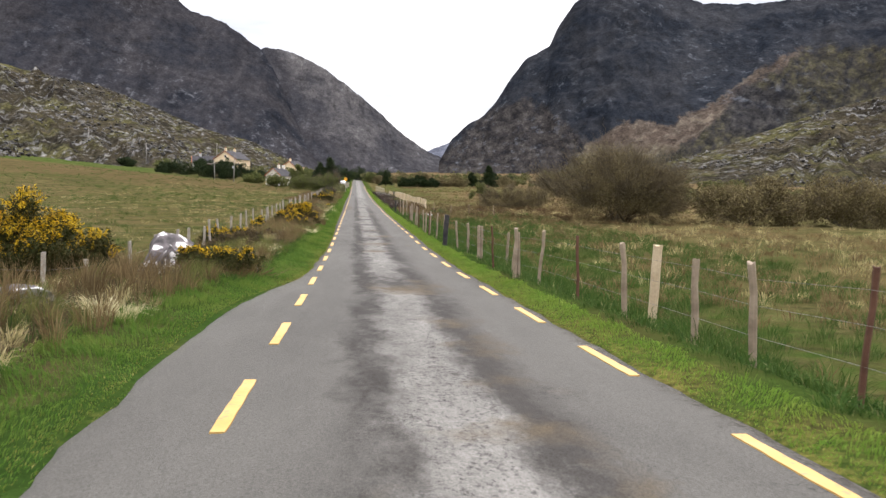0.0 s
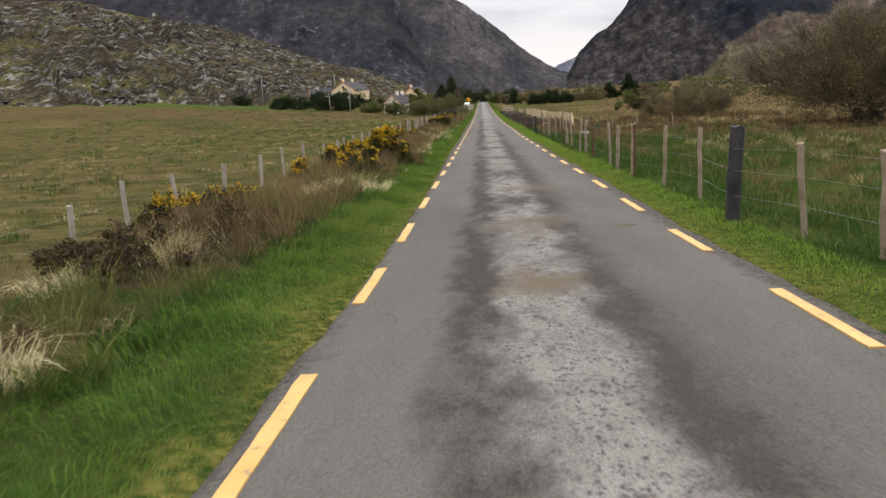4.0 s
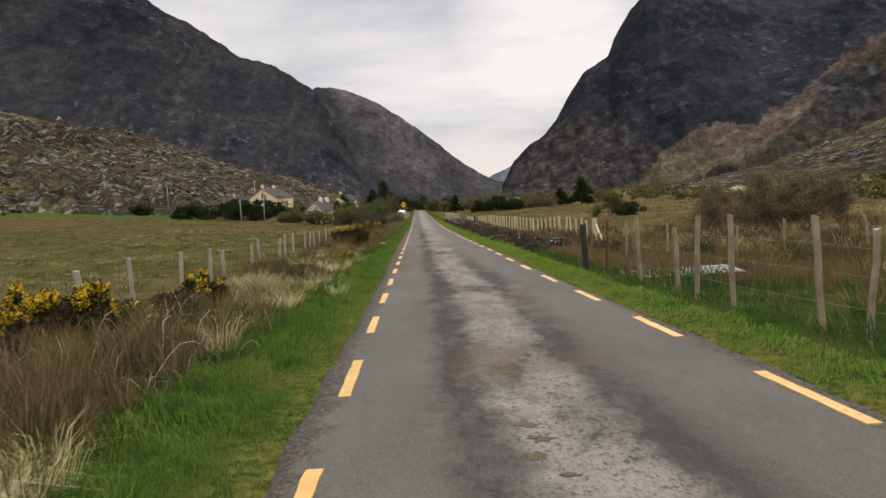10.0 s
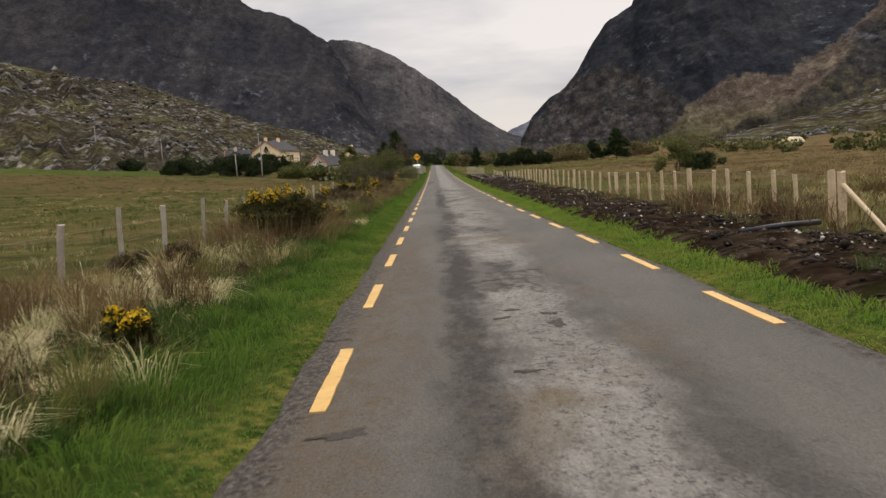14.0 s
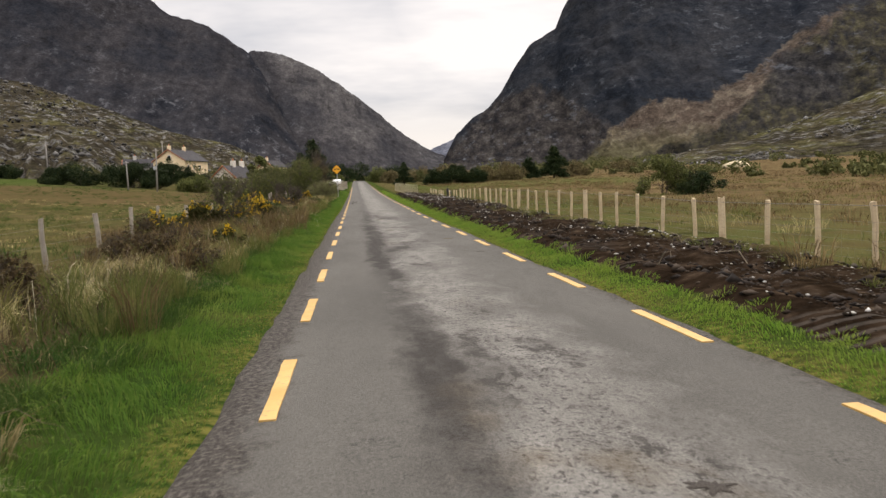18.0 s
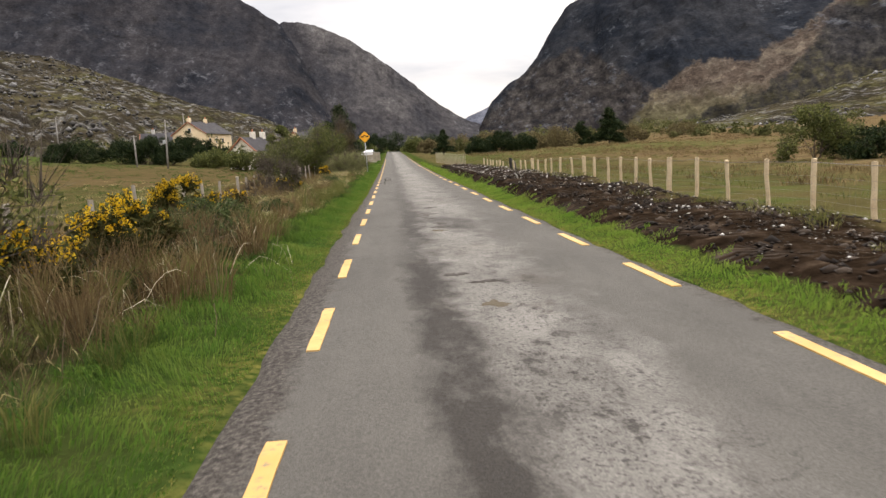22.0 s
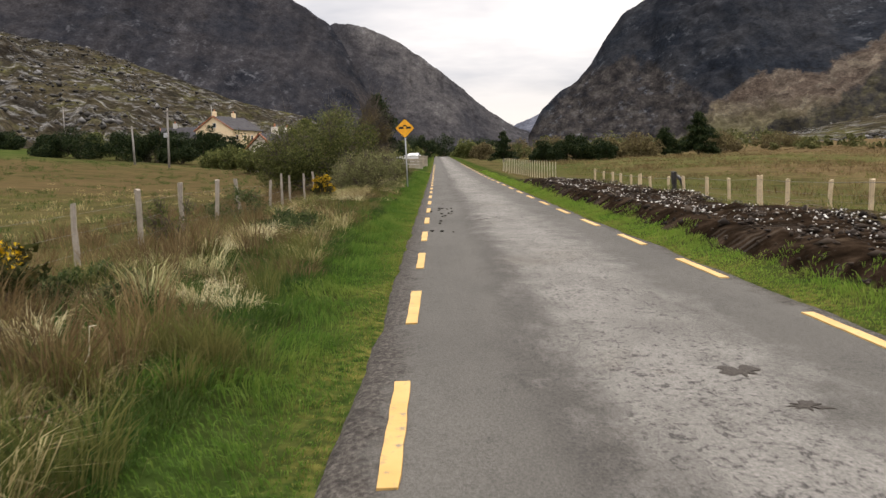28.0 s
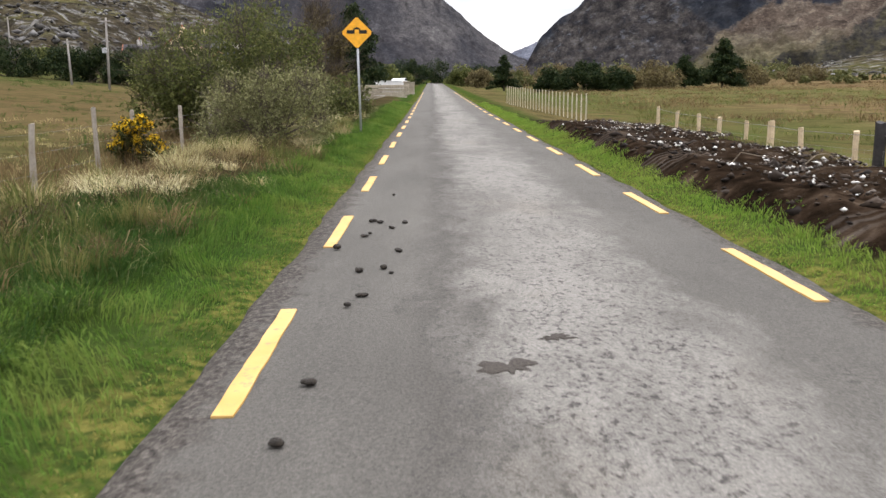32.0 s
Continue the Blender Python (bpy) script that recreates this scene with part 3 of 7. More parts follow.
def dash_mesh(seed):
    r = random.Random(seed)
    bm = bmesh.new()
    n = 9
    rows = []
    for k in range(n + 1):
        y = 1.86 * k / n + r.uniform(-0.02, 0.02)
        a, c = -0.055 + r.uniform(-0.006, 0.006), 0.055 + r.uniform(-0.006, 0.006)
        rows.append([bm.verts.new(v) for v in ((a - 0.004, y, -0.02), (a, y, 0.006), (c, y, 0.006), (c + 0.004, y, -0.02))])
    for p, q in zip(rows, rows[1:]):
        for i in range(3):
            bm.faces.new((p[i], p[i + 1], q[i + 1], q[i]))
    bm.faces.new(rows[0][::-1])
    bm.faces.new(rows[-1])
    me = bpy.data.meshes.new("lane_marking")
    bm.to_mesh(me)
    bm.free()
    me.materials.append(PAINT)
    return me


DASHES = [dash_mesh(k) for k in range(4)]


def lay_dashes():
    for side in (-1, 1):
        for k in range(-6, 62):
            y = 4.0 * k
            if side < 0:
                y += float(np.interp(y, [60, 80, 96, 112, 118, 124, 128, 136, 140, 147, 155, 160], [0.07, 0.08, -0.14, -0.18, -0.08, -0.03, -0.19, -0.18, -0.3, -0.55, -0.45, -0.25]))
                x = -1.795
            else:
                y += 2.0 + float(np.interp(y + 2, [40, 70, 74, 78, 97, 110, 115, 124, 134, 142, 146, 153], [0.02, 0.04, -0.22, -0.33, -0.57, -0.58, -0.45, -0.55, -0.35, -0.15, -0.4, -0.6]))
                x = float(right_line(y))
            y0 = float(y)
            grade = math.degrees(math.atan2(float(road_z(y0 + 2) - road_z(y0)), 2))
            z = float(road_z(y0)) + 0.035 * (1 - (1.8 / 2.1) ** 2) + 0.006
            part_mesh("lane_marking", DASHES[k % 4], PAINT, road, place=pose(x, y0, z, grade, 0, 0))


lay_dashes()


# ---- mountains ----
def rock_material(name, rock, heath, pale, grass=None, blend=0.5, feature=0.02, fine=0.12, lean=0.4, extra=None, bump=0.28, open_rock=(0.46, 0.60), slab=(0.55, 0.64), grainy=0.42):
    """Bare rock, heath and pale faces in broken patches, ledges and gullies, with finer cracks over all. The strata lie
    across the slope. Crag shadows are put into the colour as dark streaks.
    """
    m, t, b = nodes_of(name, 1.0, 0.0)
    mp = t.nodes.new("ShaderNodeMapping")
    mp.inputs["Scale"].default_value = (1.0, 0.32, 1.0)
    t.links.new(t_pos(t), mp.inputs[0])
    co = mp.outputs[0]
    n1, n2 = t_noise(t, feature, 7.0, 0.62, co), t_noise(t, fine, 6.0, 0.68, co)
    wide = t_noise(t, feature * 0.45, 4.0, 0.6, co)
    ledge = t_noise(t, feature * 5.0, 7.0, 0.72, co, (1.15, 1.0, 0.95))
    gully = t_noise(t, feature * 2.2, 6.0, 0.66, co, (1.5, 1.0, 0.45))
    c = t_mix(t, t_range(t, n1, 0.40, 0.60), rock, heath)
    if grass:
        c = t_mix(t, t_range(t, t_noise(t, feature * 1.4, 6.0, 0.65, co), 0.50, 0.62), c, grass)
    up = t_xyz(t, t.nodes.new("ShaderNodeNewGeometry").outputs["Normal"])[2]
    c = t_mix(t, t_range(t, up, 0.62, 0.92, 0.0, lean), c, grass or heath)
    if extra:
        c = extra(t, c)
    c = t_mix(t, t_math(t, "MULTIPLY", t_math(t, "MULTIPLY", t_range(t, ledge, *slab), t_range(t, wide, *open_rock)), blend), c, pale)
    # crag shadow painted in as dark streaks along the ledges; gullies darkened too
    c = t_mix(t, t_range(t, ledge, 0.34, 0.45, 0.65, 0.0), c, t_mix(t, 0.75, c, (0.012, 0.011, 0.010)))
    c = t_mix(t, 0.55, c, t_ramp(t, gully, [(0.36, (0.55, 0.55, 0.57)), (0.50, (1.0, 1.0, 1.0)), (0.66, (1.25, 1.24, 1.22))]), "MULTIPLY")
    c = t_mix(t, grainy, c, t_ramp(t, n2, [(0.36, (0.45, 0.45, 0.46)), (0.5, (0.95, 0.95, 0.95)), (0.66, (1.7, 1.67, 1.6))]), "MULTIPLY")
    n3 = t_noise(t, fine * 4.0, 4.0, 0.65, co)
    c = t_mix(t, grainy * 0.8, c, t_ramp(t, n3, [(0.36, (0.6, 0.6, 0.6)), (0.5, (1.0, 1.0, 1.0)), (0.64, (1.5, 1.5, 1.48))]), "MULTIPLY")
    t.links.new(c, b.inputs["Base Color"])
    t_bump(t, b, t_math(t, "ADD", t_math(t, "MULTIPLY", n2, 0.5), ledge), bump, 0.30 / fine)
    return m


def right_slopes(t, c):
    """What grows and lies on the cliff mountain: a brown shoulder, a fan of scree and bracken, olive grass at its foot. Borders are by bearing and height angle."""
    x, y, z = t_xyz(t, t_pos(t))
    y = t_math(t, "SUBTRACT", y, 60.0)
    az = t_math(t, "MULTIPLY", t_math(t, "ARCTAN2", x, y), 180 / math.pi)
    el = t_math(t, "MULTIPLY", t_math(t, "DIVIDE", z, t_math(t, "SQRT", t_math(t, "ADD", t_math(t, "MULTIPLY", x, x), t_math(t, "MULTIPLY", y, y)))), 180 / math.pi)
    angles = t.nodes.new("ShaderNodeCombineXYZ")
    t.links.new(az, angles.inputs[0])
    t.links.new(el, angles.inputs[1])
    rag = t_range(t, t_noise(t, 0.9, 6.0, 0.7, angles.outputs[0]), 0.3, 0.7, -0.55, 0.55)
    el = t_math(t, "ADD", el, rag)

    def border(stops):
        return t_math(t, "MULTIPLY", t_ramp(t, t_range(t, az, 5.0, 45.0), [((a - 5) / 40, (e / 12, e / 12, e / 12)) for a, e in stops]), 12.0)

    def below(e, stops, soft):
        return t_range(t, t_math(t, "SUBTRACT", border(stops), e), 0.0, soft)

    n = t_noise(t, 1.6, 6.0, 0.7, angles.outputs[0])
    brown = t_ramp(t, n, [(0.34, (0.013, 0.013, 0.015)), (0.46, (0.027, 0.024, 0.023)), (0.56, (0.045, 0.040, 0.036)), (0.68, (0.072, 0.067, 0.061))])
    c = t_mix(t, t_math(t, "MULTIPLY", below(el, [(5, 2.0), (6.6, 2.6), (8.8, 4.8), (10.4, 6.0), (12.5, 6.3), (14.5, 5.4), (16.3, 4.0), (18, 2.8), (20, 1.0), (21, 0.0)], 0.5), 0.9), c, brown)
    # scree and dead bracken run down the fan in streaks
    run = t.nodes.new("ShaderNodeCombineXYZ")
    t.links.new(t_math(t, "MULTIPLY", az, 0.35), run.inputs[0])
    t.links.new(t_math(t, "MULTIPLY", t_math(t, "SUBTRACT", el, t_math(t, "MULTIPLY", az, 0.52)), 2.6), run.inputs[1])
    fan = t_ramp(t, t_noise(t, 1.0, 6.0, 0.66, run.outputs[0]), [(0.32, (0.034, 0.026, 0.021)), (0.46, (0.060, 0.046, 0.036)), (0.58, (0.092, 0.075, 0.058)), (0.72, (0.130, 0.115, 0.088))])
    fan = t_mix(t, t_range(t, el, 1.5, 3.2, 0.55, 0.0), fan, (0.088, 0.085, 0.040))
    top = [(14.5, 0.6), (16.2, 2.4), (17.7, 3.5), (19.6, 4.8), (21.0, 5.0), (23.0, 4.7), (24.8, 5.7), (26.8, 7.1), (28.4, 8.3), (30.0, 9.2), (31.5, 9.6)]
    low = [(14.5, 0.2), (18.0, 1.2), (21.0, 2.0), (23.4, 2.8), (25.2, 4.3), (26.5, 5.6), (27.3, 6.5), (28.4, 7.7), (30.0, 8.6), (31.5, 9.8)]
    in_fan = t_math(t, "MULTIPLY", below(el, top, 0.35), t_range(t, below(el, low, 0.5), 0.0, 1.0, 1.0, 0.0))
    c = t_mix(t, in_fan, c, fan)
    # rough grass and heath under the fan, with a dark crag standing out of it
    foot = t_math(t, "MULTIPLY", below(el, low, 0.5), t_range(t, az, 14.0, 18.0))
    c = t_mix(t, t_math(t, "MULTIPLY", foot, 0.85), c, t_ramp(t, n, [(0.36, (0.014, 0.014, 0.015)), (0.48, (0.030, 0.027, 0.021)), (0.6, (0.052, 0.047, 0.026)), (0.7, (0.085, 0.080, 0.070))]))
    crag = t_math(t, "MULTIPLY", t_math(t, "MULTIPLY", t_range(t, az, 26.2, 27.2), t_range(t, az, 30.2, 31.6, 1.0, 0.0)), t_math(t, "MULTIPLY", t_range(t, el, 3.6, 4.4), t_range(t, el, 6.8, 7.4, 1.0, 0.0)))
    return t_mix(t, t_math(t, "MULTIPLY", crag, 0.85), c, t_ramp(t, n, [(0.4, (0.014, 0.014, 0.016)), (0.6, (0.040, 0.038, 0.038))]))


def left_slopes(t, c):
    """A paler, stony patch under the crest of the fell, its lit tone put into the colour, thinning out down the slope
    and towards the gap.
    """
    x, y, z = t_xyz(t, t_pos(t))
    y = t_math(t, "SUBTRACT", y, 60.0)
    az = t_math(t, "MULTIPLY", t_math(t, "ARCTAN2", x, y), 180 / math.pi)
    el = t_math(t, "MULTIPLY", t_math(t, "DIVIDE", z, y), 180 / math.pi)
    n = t_noise(t, 0.012, 6.0, 0.68, stretch=(1.0, 0.32, 1.0))
    drop = t_math(t, "ADD", t_math(t, "SUBTRACT", el, t_math(t, "MULTIPLY", az, -0.62)), t_range(t, n, 0.3, 0.7, -2.2, 2.2))
    patch = t_math(t, "MULTIPLY", t_range(t, drop, 1.2, 4.2), t_range(t, az, -0.5, 3.0, 1.0, 0.35))
    # it fades out towards the darker shoulder in front of it
    shoulder = t_math(t, "ADD", az, t_math(t, "ADD", t_math(t, "MULTIPLY", t_math(t, "SUBTRACT", el, 8.2), 0.53), t_range(t, n, 0.3, 0.7, 5.5, 6.9)))
    patch = t_math(t, "MULTIPLY", patch, t_range(t, shoulder, 0.2, 2.2))
    return t_mix(t, t_math(t, "MULTIPLY", patch, 0.85), c, t_ramp(t, n, [(0.36, (0.038, 0.037, 0.039)), (0.5, (0.066, 0.062, 0.061)), (0.66, (0.100, 0.095, 0.092))]))


ORIGIN = (0.0, 60.0)


def mountain(name, az, el, ridge, foot, foot_z, material, label, rough=0.05, power=1.25, n_az=220, n_s=70, grain=90.0, behind=0.25, crag=1.0, steep=0.0, crest=0.18):
    """A mountain as seen from the road: its skyline by bearing and height angle, at the ridge's distance, with a face that runs down to its foot."""
    A = np.radians(np.linspace(az[0], az[-1], n_az))
    D = np.interp(np.degrees(A), *ridge) if isinstance(ridge, tuple) else np.full(n_az, ridge)
    F = np.interp(np.degrees(A), *foot) if isinstance(foot, tuple) else np.full(n_az, foot)
    F = F + steep * (D - F)
    E = np.interp(np.degrees(A), az, el) + crest * (fbm(np.degrees(A) * 2.2 + az[0], A * 0, 4, 0.6) - 0.5)
    top = D * np.tan(np.radians(E)) + 1.5
    if foot_z is None:
        foot_z = (ground_z(ORIGIN[0] + F * np.sin(A), ORIGIN[1] + F * np.cos(A)) - 1.0)[:, None]
    S = np.r_[np.linspace(0, 1, n_s), 1.06, 1.3]
    AA, SS = np.meshgrid(A, S, indexing="ij")
    R = F[:, None] + (D - F)[:, None] * SS
    X, Y = ORIGIN[0] + R * np.sin(AA), ORIGIN[1] + R * np.cos(AA)
    prof = np.where(SS <= 1, np.clip(SS, 0, 1) ** power, 1 - behind * (SS - 1) / 0.3)
    H = top[:, None] - foot_z
    # relief is laid out along the face: across it, and up it
    U, W = AA * D.mean() / grain, H * prof * 1.15 / grain
    rel = ridged(U, W + 3, 5) - 0.55
    mid = ridged(U / 0.36 + 4, W / 0.36, 4) - 0.55
    small = fbm(U / 0.12, W / 0.12, 4) - 0.5
    gully = ridged(U * 1.3 + 0.5 * W + 0.5 * rel, W * 0.35 + 8, 4) - 0.6
    fade = step(0, 0.10, SS) * (1 - 0.9 * step(0.86, 1.0, SS))
    calm = 0.45 + 1.3 * step(0.35, 0.65, fbm(U / 2.2 + 7, W / 2.2, 3))
    Z = foot_z + H * prof + calm * fade * rough * np.minimum(H, 400) * (1.5 * rel + 0.45 * mid + 0.10 * small + 1.1 * gully) * crag + (1 - fade) * 0.016 * H * small
    Z = np.where(SS <= 0.0, foot_z - 4, Z)
    ob = part_mesh(name, grid_mesh(name, X, Y, Z), material)
    return tagged(ob, label, "mountain", kind="structure")


# mountain rock colours are shifted cooler, with the blue of aerial haze painted in
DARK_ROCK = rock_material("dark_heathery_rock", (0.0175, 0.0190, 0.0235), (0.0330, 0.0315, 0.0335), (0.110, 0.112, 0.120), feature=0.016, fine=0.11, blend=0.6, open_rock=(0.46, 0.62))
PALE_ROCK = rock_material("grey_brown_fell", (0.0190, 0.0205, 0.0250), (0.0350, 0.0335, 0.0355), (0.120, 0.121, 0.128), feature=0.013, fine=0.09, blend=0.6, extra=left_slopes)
BLUE_ROCK = rock_material("hazy_dark_cliff", (0.0145, 0.0170, 0.0220), (0.0275, 0.0285, 0.0315), (0.092, 0.099, 0.110), feature=0.018, fine=0.11, blend=0.6, extra=right_slopes, open_rock=(0.46, 0.62))
# aerial haze is put into this colour: paler and bluer than the nearer rock
FAR_ROCK = rock_material("hazy_far_fell", (0.085, 0.092, 0.115), (0.095, 0.10, 0.12), (0.13, 0.14, 0.155), feature=0.006, fine=0.03)
ROUGH = rock_material("rocky_hillside", (0.022, 0.019, 0.016), (0.040, 0.033, 0.022), (0.130, 0.127, 0.121), grass=(0.060, 0.056, 0.024), feature=0.06, fine=0.42, blend=0.9, lean=0.10, open_rock=(0.36, 0.50), slab=(0.53, 0.59), bump=0.6, grainy=0.75)

mountain("mountain_far", [3, 5, 6.0, 6.6, 7.4, 8.5, 9.6, 12], [1.6, 2.1, 2.5, 2.75, 3.3, 3.75, 4.3, 4.6], 2600, 2000, 30, FAR_ROCK, "distant fell closing the valley, haze painted in as grey-blue", rough=0.03, n_az=80, n_s=24)
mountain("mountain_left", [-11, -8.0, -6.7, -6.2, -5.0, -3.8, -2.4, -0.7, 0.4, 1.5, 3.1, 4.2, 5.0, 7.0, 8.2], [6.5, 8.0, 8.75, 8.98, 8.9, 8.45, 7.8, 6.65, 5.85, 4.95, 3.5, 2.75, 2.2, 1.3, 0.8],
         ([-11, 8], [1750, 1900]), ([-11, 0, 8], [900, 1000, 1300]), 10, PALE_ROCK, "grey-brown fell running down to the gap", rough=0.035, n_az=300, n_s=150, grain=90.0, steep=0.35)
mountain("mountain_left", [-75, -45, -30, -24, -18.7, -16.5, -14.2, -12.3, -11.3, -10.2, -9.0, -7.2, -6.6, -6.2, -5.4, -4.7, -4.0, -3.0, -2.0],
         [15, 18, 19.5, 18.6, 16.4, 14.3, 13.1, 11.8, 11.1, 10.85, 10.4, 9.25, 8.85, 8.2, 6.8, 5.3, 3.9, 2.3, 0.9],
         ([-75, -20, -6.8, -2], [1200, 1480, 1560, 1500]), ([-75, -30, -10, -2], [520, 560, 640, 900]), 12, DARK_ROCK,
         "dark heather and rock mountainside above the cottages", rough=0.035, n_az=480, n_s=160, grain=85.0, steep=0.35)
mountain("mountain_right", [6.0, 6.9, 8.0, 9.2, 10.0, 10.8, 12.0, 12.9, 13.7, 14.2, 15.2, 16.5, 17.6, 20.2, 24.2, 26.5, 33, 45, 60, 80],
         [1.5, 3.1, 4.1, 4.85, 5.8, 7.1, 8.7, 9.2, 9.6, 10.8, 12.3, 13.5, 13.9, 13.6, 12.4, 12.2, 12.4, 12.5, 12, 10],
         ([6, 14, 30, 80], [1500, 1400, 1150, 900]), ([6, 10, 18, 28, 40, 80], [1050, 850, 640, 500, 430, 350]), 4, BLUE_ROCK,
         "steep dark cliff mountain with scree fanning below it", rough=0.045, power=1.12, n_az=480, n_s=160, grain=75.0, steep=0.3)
mountain("hill_right", [15, 18, 20, 24, 28, 31, 34, 36, 39, 43, 52, 65, 90], [0.3, 0.7, 1.1, 1.8, 3.0, 4.1, 5.2, 5.8, 6.6, 7.6, 9, 9, 7], ([15, 90], [430, 320]), ([15, 20, 40, 90], [330, 300, 240, 160]), None, ROUGH,
         "rocky lower slope with grass between outcrops", rough=0.08, n_az=360, n_s=140, grain=20.0)
mountain("hill_left", [-90, -60, -40, -28.6, -25.6, -22.4, -19.0, -16.0, -14.3, -12.0, -10.0, -8.0, -6.4, -4.5, -2.5], [8, 9, 9.2, 8.5, 7.75, 7.1, 6.6, 5.5, 4.9, 3.9, 3.3, 2.9, 2.1, 1.3, 0.5],
         ([-90, -30, -10, -2], [330, 420, 520, 620]), ([-90, -30, -16, -10, -2], [150, 205, 235, 330, 420]), None, ROUGH,
         "rocky green and grey hillside strewn with boulders", rough=0.085, n_az=460, n_s=140, grain=20.0)

# mud and dung smears trodden into the crown of the road
SMEAR = simple("trodden_mud", [(0.3, (0.034, 0.029, 0.024)), (0.7, (0.075, 0.064, 0.052))], 9.0, 0.9, bump=0.5)


def smear_mesh(seed):
    q = random.Random(seed)
    bm = bmesh.new()
    n = 44
    off = q.uniform(0, 60)
    rim = [0.75 + 0.9 * noise.noise(Vector((off, 2.4 * math.cos(2 * math.pi * k / n), 2.4 * math.sin(2 * math.pi * k / n)))) + q.uniform(-0.10, 0.10) for k in range(n)]
    ring = [bm.verts.new((math.cos(2 * math.pi * k / n) * rim[k], math.sin(2 * math.pi * k / n) * rim[k], -0.4)) for k in range(n)]
    mid = [bm.verts.new((v.co.x * 0.85, v.co.y * 0.85, 1.0)) for v in ring]
    bm.faces.new(mid)
    for k in range(n):
        bm.faces.new((ring[k], ring[(k + 1) % n], mid[(k + 1) % n], mid[k]))
    me = bpy.data.meshes.new("mud_smear")
    bm.to_mesh(me)
    bm.free()
    me.materials.append(SMEAR)
    return me


SMEARS = [smear_mesh(k) for k in range(4)]
OCHRE = simple("trodden_dung", [(0.3, (0.072, 0.058, 0.036)), (0.7, (0.118, 0.098, 0.064))], 9.0, 0.95, bump=0.5)


def smear(x, y, a, b, k, material):
    """A trodden patch on the tarmac: a ragged film a few millimetres thick."""
    grade = math.degrees(math.atan2(float(road_z(y + 0.4) - road_z(y)), 0.4))
    me = SMEARS[k % 4]
    if material != SMEAR:
        me = me.copy()
        me.materials.clear()
        me.materials.append(material)
    part_mesh("mud_smear", me, None, road, place=pose(x, y, float(road_z(y)) + 0.035 * (1 - (x / 2.1) ** 2) + 0.002, grade, 0, 12 * (k % 3)) @ Matrix.Diagonal((a, b, 0.004, 1)))


for k, (x, y, a, b) in enumerate([(-0.35, 115.3, 0.16, 0.14), (-0.08, 114.6, 0.22, 0.12), (-0.18, 122.05, 0.20, 0.28), (-0.28, 126.3, 0.16, 0.2), (-0.05, 122.7, 0.10, 0.16), (0.10, 131.0, 0.10, 0.15), (0.0, 128.4, 0.16, 0.16), (-0.12, 128.1, 0.12, 0.1),
                                  (-0.16, 125.8, 0.2, 0.12), (-0.31, 125.4, 0.13, 0.1), (-0.26, 124.4, 0.16, 0.11), (-0.33, 124.9, 0.07, 0.06), (0.49, 137.6, 0.14, 0.16), (0.59, 136.8, 0.13, 0.12), (0.1, 78.2, 0.13, 0.13), (-0.15, 77.0, 0.10, 0.09), (-0.33, 77.5, 0.12, 0.07), (-0.28, 75.2, 0.09, 0.08), (0.05, 74.4, 0.08, 0.22), (-0.39, 72.7, 0.12, 0.06), (-0.4, 74.8, 0.10, 0.05), (-1.92, 74.4, 0.16, 0.10), (-1.6, 71.6, 0.2, 0.09), (0.06, 74.9, 0.08, 0.10), (1.47, 65.8, 0.06, 0.05), (-0.01, 107.4, 0.12, 0.07), (-0.14, 123.0, 0.12, 0.16), (1.38, 103.8, 0.08, 0.06), (-0.43, 152.1, 0.16, 0.12), (-0.1, 152.6, 0.12, 0.08), (-0.62, 89.8, 0.2, 0.3), (0.4, 90.2, 0.12, 0.1)]):
    smear(x, y, a, b, k, SMEAR)
# ochre dung trodden flat
for k, (x, y, a, b) in enumerate([(-0.38, 50.6, 0.09, 0.13), (-0.31, 50.2, 0.11, 0.10), (-0.40, 49.8, 0.07, 0.12), (-0.27, 49.4, 0.06, 0.06), (-0.48, 42.1, 0.10, 0.12), (-0.42, 41.6, 0.07, 0.09), (-0.33, 28.5, 0.14, 0.12), (-0.1, 27.8, 0.11, 0.10), (-0.25, 28.1, 0.07, 0.08), (-0.38, 33.0, 0.10, 0.13), (1.37, 20.5, 0.16, 0.12), (1.19, 108.2, 0.16, 0.14), (-0.15, 113.2, 0.14, 0.2), (-0.2, 121.3, 0.18, 0.2)]):
    smear(x, y, a, b, k + 2, OCHRE)

WOOD_OLD = simple("weathered_grey_wood", [(0.3, (0.16, 0.118, 0.080)), (0.7, (0.34, 0.27, 0.195))], 3.0, 0.9, bump=0.6, dist=0.01)
WOOD_NEW = simple("new_pale_timber", [(0.3, (0.42, 0.32, 0.20)), (0.7, (0.56, 0.45, 0.30))], 3.0, 0.85, bump=0.4, dist=0.008)
WOOD_DARK = simple("tarred_dark_wood", [(0.3, (0.018, 0.017, 0.018)), (0.7, (0.05, 0.046, 0.044))], 3.0, 0.85, bump=0.5)
WOOD_FIELD = simple("bleached_fence_timber", [(0.3, (0.21, 0.175, 0.135)), (0.7, (0.37, 0.33, 0.275))], 3.0, 0.9, bump=0.6, dist=0.01)
RUST = simple("rusty_steel", [(0.3, (0.070, 0.033, 0.021)), (0.7, (0.14, 0.070, 0.044))], 4.0, 0.8, bump=0.4, dist=0.004, metal=0.2)
WIRE = simple("galvanised_wire", [(0.3, (0.15, 0.14, 0.13)), (0.7, (0.24, 0.23, 0.22))], 9.0, 0.7, metal=0.3)


